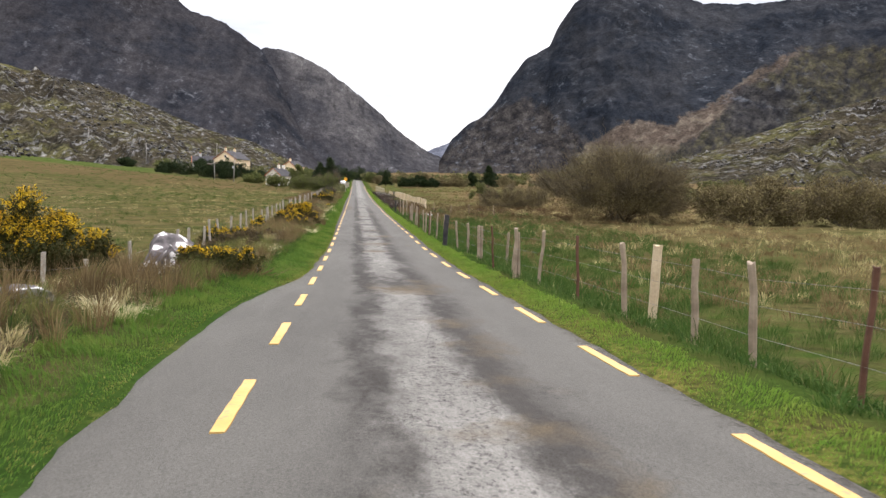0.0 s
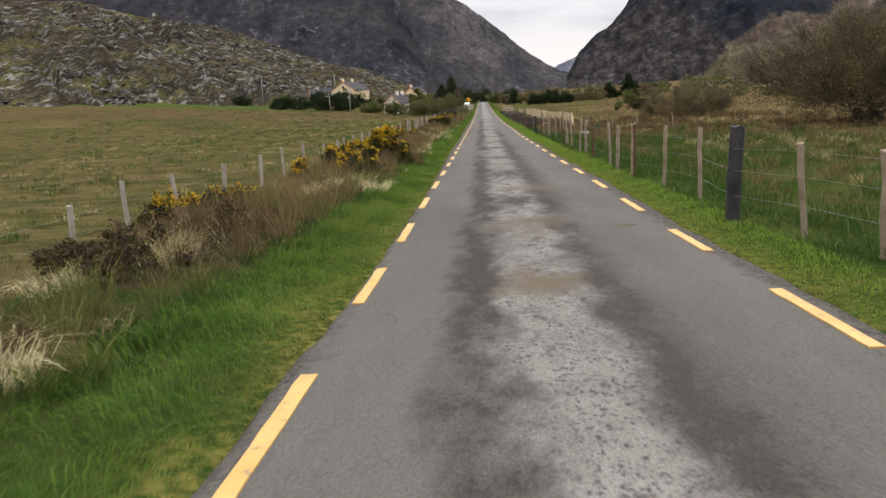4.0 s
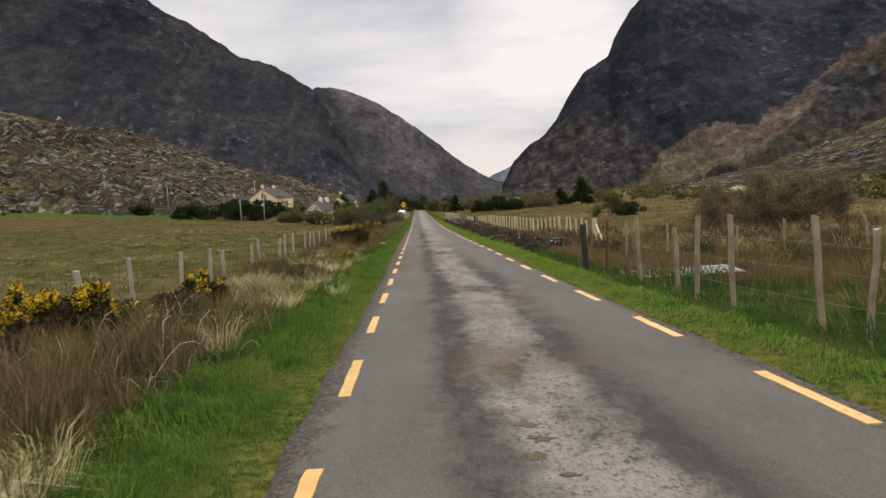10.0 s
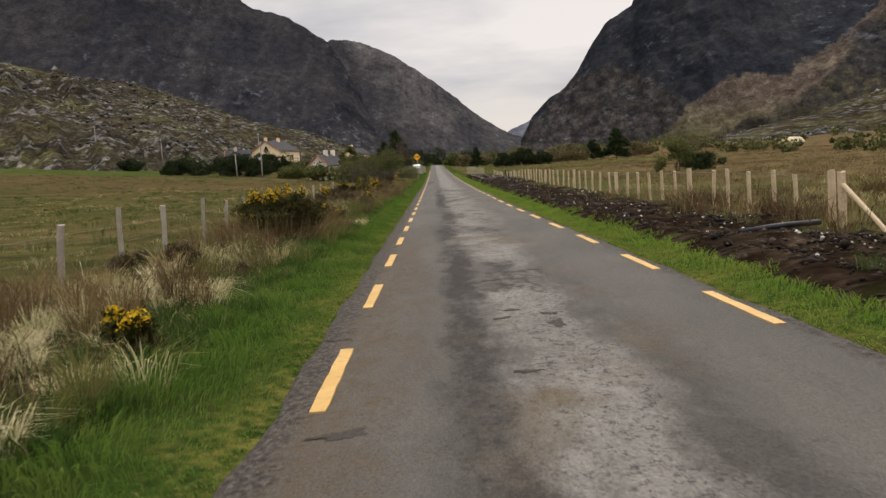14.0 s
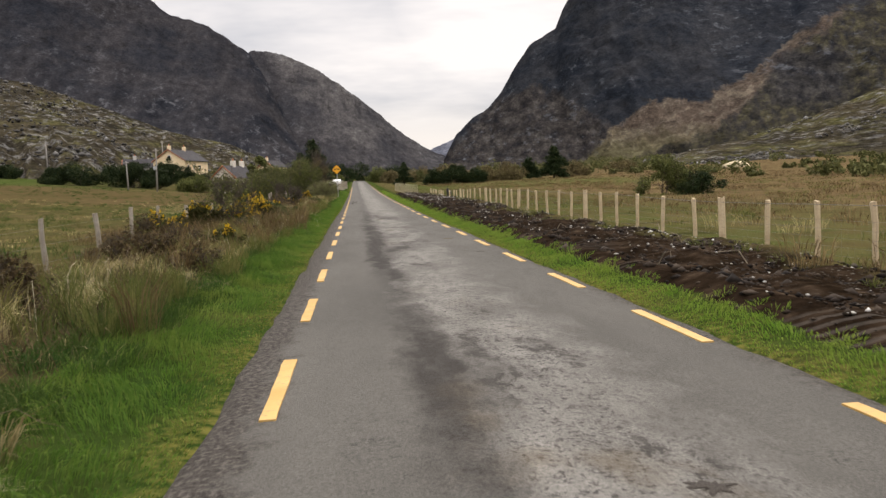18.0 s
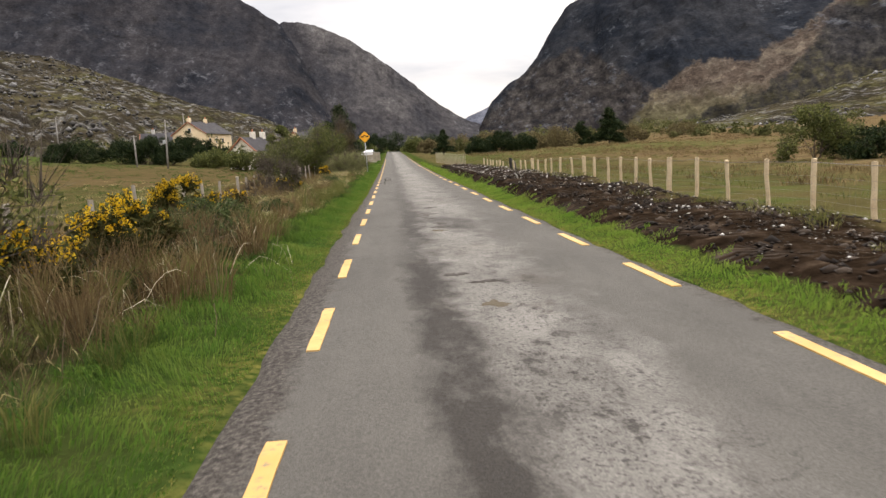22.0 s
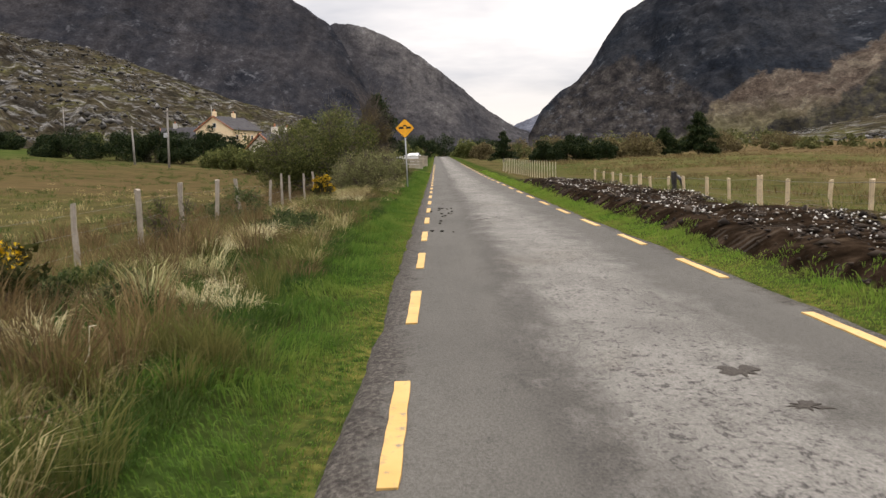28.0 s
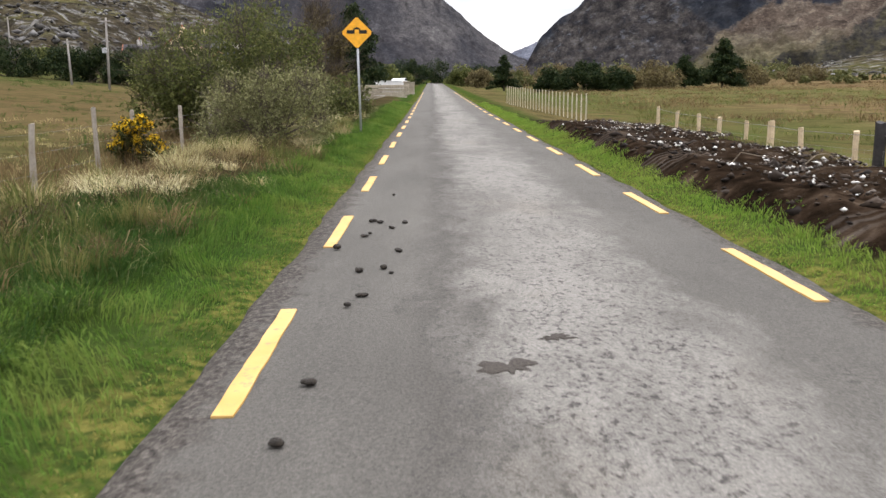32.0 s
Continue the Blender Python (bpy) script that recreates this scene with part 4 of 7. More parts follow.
def post_mesh(seed, h, r, material, sides=7):
    q = random.Random(seed)
    bm = bmesh.new()
    pts = [(q.uniform(-1, 1) * 0.005 * k, q.uniform(-1, 1) * 0.005 * k, -0.25 + (h + 0.25) * k / 4) for k in range(5)]
    bm_tube(bm, pts, [r * q.uniform(0.88, 1.08) for _ in range(5)], sides)
    top = max(v.co.z for v in bm.verts)
    for v in bm.verts:
        if v.co.z > top - 0.02:
            v.co.z += q.uniform(-0.02, 0.02)
    me = bpy.data.meshes.new("post")
    bm.to_mesh(me)
    bm.free()
    me.materials.append(material)
    return me


OLD_POSTS = [post_mesh(k, 1.10 + 0.1 * (k % 3), 0.040 + 0.008 * (k % 2), WOOD_OLD) for k in range(5)]
FIELD_POSTS = [post_mesh(50 + k, 1.36 + 0.1 * (k % 3), 0.052 + 0.008 * (k % 2), WOOD_FIELD) for k in range(5)]
GATE_POST = post_mesh(36, 1.1, 0.075, WOOD_DARK, 9)
NEW_POSTS = [post_mesh(20 + k, 1.27, 0.055, WOOD_NEW, 8) for k in range(3)]
STRAINER = post_mesh(31, 1.42, 0.085, WOOD_NEW, 9)
RUST_POST = post_mesh(33, 1.2, 0.030, RUST, 5)
DARK_POST = post_mesh(35, 1.3, 0.10, WOOD_DARK, 9)


def wire(parent, points, name="wire", r=0.0028):
    bm = bmesh.new()
    bm_tube(bm, points, [r] * len(points), 4)
    return part(name, bm, WIRE, parent)


def fence(spots, meshes, label, heights=(0.35, 0.7, 1.0), lean=3.0, group="", seed=1):
    """A fence: posts at the spots (x, y[, mesh]), with wires strung between them."""
    q = random.Random(seed)
    x0, y0 = spots[0][:2]
    base = empty("fence", x0, y0, float(ground_z(x0, y0)), label=label, category="fence", group=group)
    feet = []
    for k, s in enumerate(spots):
        x, y = s[:2]
        me = s[2] if len(s) > 2 else meshes[q.randrange(len(meshes))]
        z = float(ground_z(x, y))
        feet.append((x, y, z))
        part_mesh("post", me, None, base, place=Matrix.Translation((-x0, -y0, -float(ground_z(x0, y0)))) @ pose(x, y, z, q.uniform(-lean, lean), q.uniform(-lean, lean), q.uniform(0, 360)))
    for h in heights:
        wire(base, [(x - x0, y - y0, z + h - float(ground_z(x0, y0))) for x, y, z in feet])
    return base


def gz(x, y):
    return float(ground_z(x, y))


# the old fence of mixed grey, rusty and dark posts on the side of the big willow
OLD = [(3.5, -13.0), (3.4, -10.4), (3.35, -7.13, RUST_POST), (3.62, -4.72, OLD_POSTS[1]), (3.5, -3.37), (3.47, -0.69), (3.26, 1.36, RUST_POST), (3.22, 4.5), (2.97, 6.02, OLD_POSTS[1]), (3.08, 6.1, OLD_POSTS[3]),
       (3.24, 7.65), (3.03, 9.46, RUST_POST), (3.18, 13.26), (3.3, 13.4, OLD_POSTS[3]), (3.37, 17.13), (3.16, 18.66), (2.83, 20.4, DARK_POST), (3.1, 23.2), (3.0, 25.6), (2.87, 28.1, RUST_POST), (2.94, 28.75, OLD_POSTS[1]),
       (2.91, 30.84), (2.88, 31.83), (2.95, 35.87, RUST_POST), (3.0, 38.2), (3.05, 40.41), (3.1, 43.6), (3.12, 45.6, OLD_POSTS[3]), (3.3, 47.92, OLD_POSTS[1]), (3.2, 48.5, RUST_POST), (3.61, 53.25), (3.33, 53.7), (3.15, 55.8), (3.2, 57.4), (3.35, 58.8), (3.2, 60.6)]
fence(OLD, OLD_POSTS, "old roadside fence of weathered and rusty posts", lean=4.0, seed=3)
tagged(fence([(4.37, 0.5, STRAINER), (4.33, 14.39, OLD_POSTS[3])], OLD_POSTS, "two leaning pale posts behind the roadside fence", heights=(), seed=4), category="fence")
fence([(4.93, 68.6), (7.3, 72.3), (8.8, 70.2), (10.9, 71.5), (13.4, 70.9)], OLD_POSTS, "broken line of grey posts among brown bracken", heights=(0.7,), lean=7, seed=5)

# the gateway: a dark stump, a rusty post and a tubular gate that lies flat
q0 = empty("gate_post", 2.95, 64.64, gz(2.95, 64.64), label="thick tarred gate post at the verge", category="post")
part_mesh("post", GATE_POST, None, q0)
q1 = empty("gate_post", 3.27, 63.82, gz(3.27, 63.82), label="rusty steel post beside the fallen gate", category="post")
part_mesh("post", RUST_POST, None, q1, place=pose(0, 0, 0, 0, 3, 0))
GALV = simple("galvanised_tube", [(0.3, (0.42, 0.47, 0.46)), (0.7, (0.56, 0.60, 0.58))], 5.0, 0.45, metal=0.5)
gate = empty("metal_gate", 3.7, 63.3, gz(4.5, 64.2) + 0.05, 0, "galvanised field gate lying flat in the grass", "gate")
for k in range(6):
    bm = bmesh.new()
    bm_tube(bm, [(0, 0.24 * k, 0.012 * k), (2.6, 0.24 * k + 0.05, 0.012 * k)], [0.018, 0.018], 6)
    part("bar", bm, GALV, gate)
for x in (0.0, 1.3, 2.6):
    bm = bmesh.new()
    bm_tube(bm, [(x, -0.02, 0.0), (x, 1.25, 0.06)], [0.022, 0.022], 6)
    part("upright", bm, GALV, gate)

# the field fence on the gorse side
LEFT = []
yy = -12.0
qq = random.Random(11)
while yy < 205:
    LEFT.append((-6.9 - 0.9 * float(step(-5, 40, yy)) * 0.3 + qq.uniform(-0.15, 0.15) - 0.5 * float(step(120, 150, yy)), yy))
    yy += qq.uniform(2.4, 3.6)
fence(LEFT, FIELD_POSTS, "grey wooden post and wire fence along the moor", heights=(0.5, 0.85, 1.18), lean=4, seed=6)

# the new fence above the dug bank: pale posts, net and a top strand
NEW_HEIGHT = ([84, 92, 100, 105, 112, 120, 132, 147, 151, 158, 166, 173, 180], [0.78, 0.86, 0.76, 0.68, 0.76, 0.81, 0.81, 0.76, 0.74, 0.62, 0.50, 0.62, 0.80])
NEW_Y = (84.6, 86.4, 87.7, 89.4, 91.0, 92.3, 94.5, 96.2, 98.0, 99.7, 101.4, 103.4, 105.5, 107.2, 109.4, 111.6, 113.7, 115.4, 117.5, 119.5, 121.7, 123.6, 125.9, 128.2, 130.5, 132.2,
         134.0, 135.8, 137.7, 140.0, 141.8, 144.3, 146.9, 149.3, 151.2, 153.5, 155.3, 157.6, 159.8, 162.0, 163.9, 165.9, 167.4, 168.8, 170.6, 172.5, 174.7, 176.7)
new_fence = empty("fence", 7.5, NEW_Y[0], gz(7.5, NEW_Y[0]), label="new pale timber fence with sheep netting", category="fence")
NEW = []
for k, y in enumerate(NEW_Y):
    x = 7.5 + qq.uniform(-0.04, 0.04) - 0.5 * float(step(158, 172, y))
    top = float(np.interp(y, *NEW_HEIGHT)) + qq.uniform(-0.04, 0.05)
    thick = STRAINER if k % 6 == 0 else NEW_POSTS[k % 3]
    NEW.append((x, y, top))
    part_mesh("post", thick, None, new_fence, place=Matrix.Translation((x - 7.5, y - NEW_Y[0], top - (1.42 if thick == STRAINER else 1.27) + (0.05 if thick == STRAINER else 0) - gz(7.5, NEW_Y[0]))) @ pose(0, 0, 0, qq.uniform(-1.5, 1.5), qq.uniform(-2, 2), qq.uniform(0, 360)))
for drop in (0.06, 0.34, 0.50, 0.66, 0.82, 0.98):
    wire(new_fence, [(x - 7.5 - 0.06, y - NEW_Y[0], top - drop - gz(7.5, NEW_Y[0])) for x, y, top in NEW], r=0.008 if drop < 0.1 else 0.0028)


def netting():
    """Upright strands of the sheep net, all in one part."""
    V, Fq = [], []
    x0, y0, z0 = 7.5, NEW_Y[0], gz(7.5, NEW_Y[0])
    for y in np.arange(NEW[0][1], NEW[-1][1], 0.2):
        x = 7.44 - 0.5 * float(step(158, 172, y))
        z = float(np.interp(y, [p[1] for p in NEW], [p[2] for p in NEW]))
        n = len(V)
        V += [(x - x0, y - 0.0018 - y0, z - 0.98 - z0), (x - x0, y + 0.0018 - y0, z - 0.98 - z0), (x - x0, y + 0.0018 - y0, z - 0.34 - z0), (x - x0, y - 0.0018 - y0, z - 0.34 - z0)]
        Fq.append((n, n + 1, n + 2, n + 3))
    tagged(part_mesh("netting", mesh_from("netting", np.array(V), np.array(Fq)), WIRE, new_fence), kind="stuff")


netting()
# the braced strainer at the near end of the new fence
brace = empty("strainer_post", 7.45, 84.1, gz(7.45, 84.1) - 0.25, 0, "pale strainer post with a slanting timber brace", "post")
part_mesh("post", STRAINER, None, brace)
bm = bmesh.new()
bm_tube(bm, [(0, -0.05, 1.15), (-0.1, -2.0, 0.25)], [0.05, 0.05], 7)
part("brace_rail", bm, WOOD_NEW, brace)
# a length of drain pipe left on the bank
pipe = empty("drain_pipe", 4.05, 80.7, gz(4.05, 80.7) + 0.03, 0, "black plastic drain pipe lying on the dug soil", "pipe")
bm = bmesh.new()
bm_tube(bm, [(0, 0, 0), (0.9, 0.35, 0.03), (1.7, 0.8, 0.0)], [0.05, 0.05, 0.05], 10)
part("tube", bm, simple("black_pipe_plastic", [(0.3, (0.012, 0.012, 0.013)), (0.7, (0.03, 0.03, 0.032))], 4.0, 0.45), pipe, smooth=True)
stump = empty("leaning_post", 7.35, 163.0, gz(7.35, 163.0), label="dark weathered stump with a black wrap", category="post")
part_mesh("post", DARK_POST, None, stump, place=pose(0, 0, -0.2, 6, -4, 0))
bm = bmesh.new()
bm_tube(bm, [(0.05, -0.1, 0.95), (0.16, -0.35, 0.75), (0.22, -0.5, 0.3), (0.25, -0.55, 0.0)], [0.05, 0.09, 0.08, 0.05], 7)
part("wrap", bm, simple("black_plastic", [(0.3, (0.012, 0.012, 0.014)), (0.7, (0.03, 0.03, 0.035))], 4.0, 0.5), stump, "torn black plastic", smooth=True)

# wooden palings and gate at the far entrance
PALE = simple("pale_board", [(0.3, (0.40, 0.36, 0.27)), (0.7, (0.55, 0.50, 0.40))], 2.5, 0.85)
paling = empty("paling_fence", 6.2, 186.0, gz(6.2, 186.0), label="pale board fence at a field entrance", category="fence")
for k in range(26):
    bm = bmesh.new()
    bm_box(bm, 0, 0, 0.62, 0.03, 0.16, 1.25, 0.008)
    y = 186.0 + 0.9 * k
    x = 6.2 - 0.07 * k * 0.9
    part("board", bm, PALE, paling, place=Matrix.Translation((x - 6.2, y - 186.0, gz(x, y) - gz(6.2, 186.0))))

# ---- the road sign ----
SIGN_Y = simple("amber_sign_face", [(0.3, (0.80, 0.36, 0.012)), (0.7, (0.86, 0.41, 0.02))], 1.5, 0.45, spec=0.4, bump=0.05)
BLACK = simple("black_sign_paint", [(0.3, (0.010, 0.010, 0.010)), (0.7, (0.02, 0.02, 0.02))], 3.0, 0.6, bump=0.05)
STEEL = simple("grey_sign_pole", [(0.3, (0.36, 0.37, 0.38)), (0.7, (0.48, 0.49, 0.50))], 4.0, 0.5, metal=0.4)
sign = empty("road_sign", -3.0, 173.4, gz(-3.0, 173.4), 2, "amber diamond hump warning sign on a grey pole", "road sign")
bm = bmesh.new()
bm_tube(bm, [(0.02, 0.03, -0.3), (0.0, 0.03, 1.6), (-0.03, 0.03, 3.4)], [0.034, 0.034, 0.034], 10)
part("pole", bm, STEEL, sign, smooth=True)


def diamond(bm, side, y, t):
    d = side / math.sqrt(2)
    r = bmesh.ops.create_cube(bm, size=1, matrix=Matrix.Translation((-0.02, y, 2.95)) @ Matrix.Rotation(radians(45), 4, "Y") @ Matrix.Diagonal((side, t, side, 1)))
    bmesh.ops.bevel(bm, geom=[e for e in bm.edges if abs((e.verts[0].co - e.verts[1].co).y) > t * 0.5], offset=0.04, segments=3, affect="EDGES")
    return d


bm = bmesh.new()
diamond(bm, 0.70, -0.012, 0.012)
plate = part("plate", bm, BLACK, sign, "black-edged plate")
bm = bmesh.new()
diamond(bm, 0.665, -0.022, 0.006)
part("face", bm, SIGN_Y, plate)
# the hump symbol: two bars with a bump between them
bm = bmesh.new()
prof = [(-0.30, -0.05), (0.30, -0.05), (0.30, 0.055), (0.115, 0.055), (0.085, 0.115), (0.0, 0.14), (-0.085, 0.115), (-0.115, 0.055), (-0.30, 0.055)]
face = bm.faces.new([bm.verts.new((x - 0.02, -0.029, 2.97 + z)) for x, z in prof])
ext = bmesh.ops.extrude_face_region(bm, geom=[face])
for v in (g for g in ext["geom"] if isinstance(g, bmesh.types.BMVert)):
    v.co.y += 0.003
part("symbol", bm, BLACK, plate)
bm = bmesh.new()
bm_box(bm, -0.02, -0.031, 2.965, 0.13, 0.003, 0.15)
part("symbol_gap", bm, SIGN_Y, plate)
for z in (2.75, 3.15):
    bm = bmesh.new()
    bm_box(bm, -0.01, 0.012, z, 0.12, 0.03, 0.04, 0.005)
    part("bracket", bm, STEEL, sign)

# ---- telegraph poles ----
POLE = simple("grey_telegraph_pole", [(0.3, (0.20, 0.18, 0.16)), (0.7, (0.33, 0.31, 0.28))], 1.0, 0.85)


def telegraph_pole(x, y, h, box=False, lean=0.0, z=None):
    p = empty("telegraph_pole", x, y, gz(x, y) if z is None else z, 0, "grey wooden telegraph pole on the hillside", "utility pole", "telegraph poles")
    bm = bmesh.new()
    bm_tube(bm, [(0, 0, -0.8), (lean * h * 0.5, 0, h * 0.5), (lean * h, 0, h)], [0.16, 0.14, 0.10], 8)
    part("mast", bm, POLE, p, smooth=True)
    bm = bmesh.new()
    bm_box(bm, lean * h * 0.96, -0.1, h * 0.95, 1.1, 0.08, 0.1, 0.01)
    part("crossarm", bm, POLE, p)
    if box:
        bm = bmesh.new()
        bm_box(bm, lean * h * 0.6 - 0.3, -0.05, h * 0.55, 0.5, 0.35, 0.6, 0.03)
        part("transformer_box", bm, STEEL, p, "pale grey transformer box")
    return p


telegraph_pole(-37.7, 245.0, 8.0, True, 0.03)
telegraph_pole(-44.3, 250.6, 5.4, False, -0.02)

telegraph_pole(-105.3, 327.4, 8.5, False, 0.0, 13.0)
telegraph_pole(-78.0, 305.0, 7.5, False, 0.01, 7.5)
telegraph_pole(-60.0, 352.0, 9.0, False, 0.0, 8.5)

# a pale heap of sand at the edge of the moor
heap = empty("sand_heap", 93.0, 284.0, gz(93.0, 284.0), 20, "pale heap of sand at the edge of the moor", "heap")
bm = bmesh.new()
bmesh.ops.create_icosphere(bm, subdivisions=3, radius=1.0)
for v in bm.verts:
    v.co = Vector((v.co.x * 4.2, v.co.y * 2.2, max(-0.3, v.co.z * 1.5))) * (1 + 0.22 * noise.noise(v.co * 1.7))
part("mound", bm, simple("pale_sand", [(0.3, (0.40, 0.33, 0.20)), (0.7, (0.56, 0.48, 0.32))], 1.2, 0.95), heap, smooth=True)

# ---- the cottages ----
CREAM = simple("cream_render", [(0.3, (0.76, 0.58, 0.36)), (0.7, (0.84, 0.68, 0.45))], 0.6, 0.9, bump=0.15)
SLATE = simple("grey_slate", [(0.3, (0.040, 0.038, 0.040)), (0.7, (0.072, 0.068, 0.070))], 0.9, 0.9, 0.1, bump=0.3, dist=0.02)
WHITEPAINT = simple("white_paint", [(0.3, (0.68, 0.68, 0.66)), (0.7, (0.80, 0.80, 0.78))], 1.2, 0.6, bump=0.05)
TERRA = simple("clay_chimney_pot", [(0.3, (0.30, 0.11, 0.06)), (0.7, (0.42, 0.17, 0.09))], 4.0, 0.8)
GLASS = simple("dark_window_glass", [(0.3, (0.015, 0.018, 0.022)), (0.7, (0.03, 0.035, 0.04))], 0.5, 0.08, spec=0.6, bump=0.0)


PALE_RENDER = simple("pale_render", [(0.3, (0.66, 0.61, 0.52)), (0.7, (0.76, 0.71, 0.62))], 0.6, 0.9, bump=0.15)


def cottage(x, y, z, rz, width, length, eave, apex, label, chimneys=(), wall=None, gable_window=True):
    """A cottage: its gable end looks along local -y, its length runs along +y."""
    wall = wall or CREAM
    h = empty("cottage", x, y, z, rz, label, "house", "cottages")
    bm = bmesh.new()
    w = width / 2
    sec = [(-w, 0), (w, 0), (w, eave), (0, apex), (-w, eave)]
    a = [bm.verts.new((px, 0, pz - (1.0 if pz == 0 else 0))) for px, pz in sec]
    b = [bm.verts.new((px, length, pz - (1.0 if pz == 0 else 0))) for px, pz in sec]
    bm.faces.new(a)
    bm.faces.new(b[::-1])
    for i in range(5):
        bm.faces.new((a[i], b[i], b[(i + 1) % 5], a[(i + 1) % 5]))
    bmesh.ops.recalc_face_normals(bm, faces=bm.faces[:])
    part("wall", bm, wall, h)
    for s in (-1, 1):
        bm = bmesh.new()
        n = (apex - eave)
        o = 0.35
        p0, p1 = (0, apex + 0.12), (s * (w + o), eave - n / w * o + 0.12)
        v = [bm.verts.new(c) for c in ((p0[0], -0.3, p0[1]), (p1[0], -0.3, p1[1]), (p1[0], length + 0.3, p1[1]), (p0[0], length + 0.3, p0[1]))]
        top = bm.faces.new(v if s > 0 else v[::-1])
        ex = bmesh.ops.extrude_face_region(bm, geom=[top])
        for q in (g for g in ex["geom"] if isinstance(g, bmesh.types.BMVert)):
            q.co.z += 0.14
        bmesh.ops.recalc_face_normals(bm, faces=bm.faces[:])
        roof = part("roof", bm, SLATE, h)
    for s in (-1, 1):
        bm = bmesh.new()
        n = (apex - eave) / w
        bm_tube(bm, [(0, -0.33, apex + 0.14), (s * (w + 0.35), -0.33, eave - n * 0.35 + 0.14)], [0.13, 0.13], 4)
        part("bargeboard", bm, TERRA, h, "red-brown bargeboard")
    for cy in chimneys:
        bm = bmesh.new()
        bm_box(bm, 0, cy, apex + 0.45, 0.75, 0.9, 1.5, 0.04)
        ch = part("chimney", bm, wall, h)
        bm = bmesh.new()
        bm_tube(bm, [(0, cy, apex + 1.15), (0, cy, apex + 1.65)], [0.16, 0.13], 10)
        part("chimney_pot", bm, TERRA, ch)

    def window(px, py, pz, sx, sz, side):
        bm = bmesh.new()
        d = (sx, 0.14, sz) if side == "end" else (0.14, sx, sz)
        bm_box(bm, px, py, pz, *d, 0.02)
        f = part("window", bm, WHITEPAINT, h)
        bm = bmesh.new()
        off = (0, -0.03) if side == "end" else (0.03 * (1 if px > 0 else -1), 0)
        d = (sx - 0.16, 0.12, sz - 0.16) if side == "end" else (0.12, sx - 0.16, sz - 0.16)
        bm_box(bm, px + off[0], py + off[1], pz, *d)
        part("pane", bm, GLASS, f)

    if gable_window:
        window(0.2, 0, eave + 0.35 * (apex - eave), 0.9, 1.1, "end")
    for k in range(max(1, int(length // 4))):
        window(w, 2.0 + 3.6 * k, eave * 0.55, 1.0, 1.2, "side")
    bm = bmesh.new()
    bm_box(bm, w, length * 0.5, 1.05, 0.14, 0.95, 2.1, 0.02)
    door = part("door", bm, simple("brown_door", [(0.3, (0.12, 0.07, 0.04)), (0.7, (0.18, 0.11, 0.06))], 2.0, 0.6), h)
    bm = bmesh.new()
    bmesh.ops.create_uvsphere(bm, u_segments=8, v_segments=6, radius=0.05, matrix=Matrix.Translation((w + 0.1, length * 0.5 - 0.35, 1.05)))
    part("handle", bm, STEEL, door)
    return h


cottage(-52.5, 325.0, 6.2, -15, 9.4, 14.5, 3.9, 7.0, "cream two-storey cottage with a slate roof and chimneys", (0.6, 9.5))
cottage(-26.5, 251.5, gz(-26.5, 251.5), -20, 5.0, 8.5, 3.1, 5.3, "low pale cottage with a slate roof", (4.0, 7.6), PALE_RENDER, gable_window=False)
cottage(-66.0, 330.0, 6.0, -80, 6.5, 13.0, 2.6, 5.0, "long grey-roofed cottage behind the hedge", (3.0,), simple("grey_render", [(0.3, (0.42, 0.40, 0.37)), (0.7, (0.52, 0.50, 0.47))], 0.6))
cottage(-31.0, 372.0, 5.5, -25, 6.0, 9.0, 3.0, 5.2, "small cream house among the trees", (1.0,), gable_window=False)

# ---- the entrance at the far end: white wall, stone pillars, a parked car ----
STONEW = simple("dressed_stone", [(0.3, (0.26, 0.22, 0.16)), (0.7, (0.42, 0.37, 0.29))], 1.8, 0.9, bump=0.5)
wall_w = empty("garden_wall", -6.6, 236.0, gz(-6.6, 236.0), 8, "low white painted garden wall", "wall")
bm = bmesh.new()
bm_box(bm, 0, 0, 0.75, 6.2, 0.35, 1.9, 0.04)
part("wall_face", bm, WHITEPAINT, wall_w)
bm = bmesh.new()
bm_box(bm, 0, 0, 1.74, 6.4, 0.45, 0.1, 0.02)
part("coping", bm, WHITEPAINT, wall_w)
for k, px in enumerate((-6.9, -3.4, -2.9)):
    pil = empty("gate_pillar", px, 233.0 + 2 * k, gz(px, 233.0), 0, "rough stone gate pillar with a flat cap", "pillar", "gate pillars")
    bm = bmesh.new()
    bm_box(bm, 0, 0, 0.5, 0.55, 0.55, 1.4, 0.05)
    part("shaft", bm, STONEW, pil)
    bm = bmesh.new()
    bm_box(bm, 0, 0, 1.25, 0.7, 0.7, 0.12, 0.03)
    part("cap", bm, STONEW, pil)
low = empty("stone_wall", -5.2, 221.0, gz(-5.2, 221.0), 6, "low beige stone wall beside the road", "wall")
for r in range(4):
    for k in range(9):
        bm = bmesh.new()
        bm_box(bm, -2.0 + 0.5 * k + 0.2 * (r % 2), 0, 0.0 + 0.3 * r, 0.48, 0.45, 0.28, 0.03)
        part("stone", bm, STONEW, low)


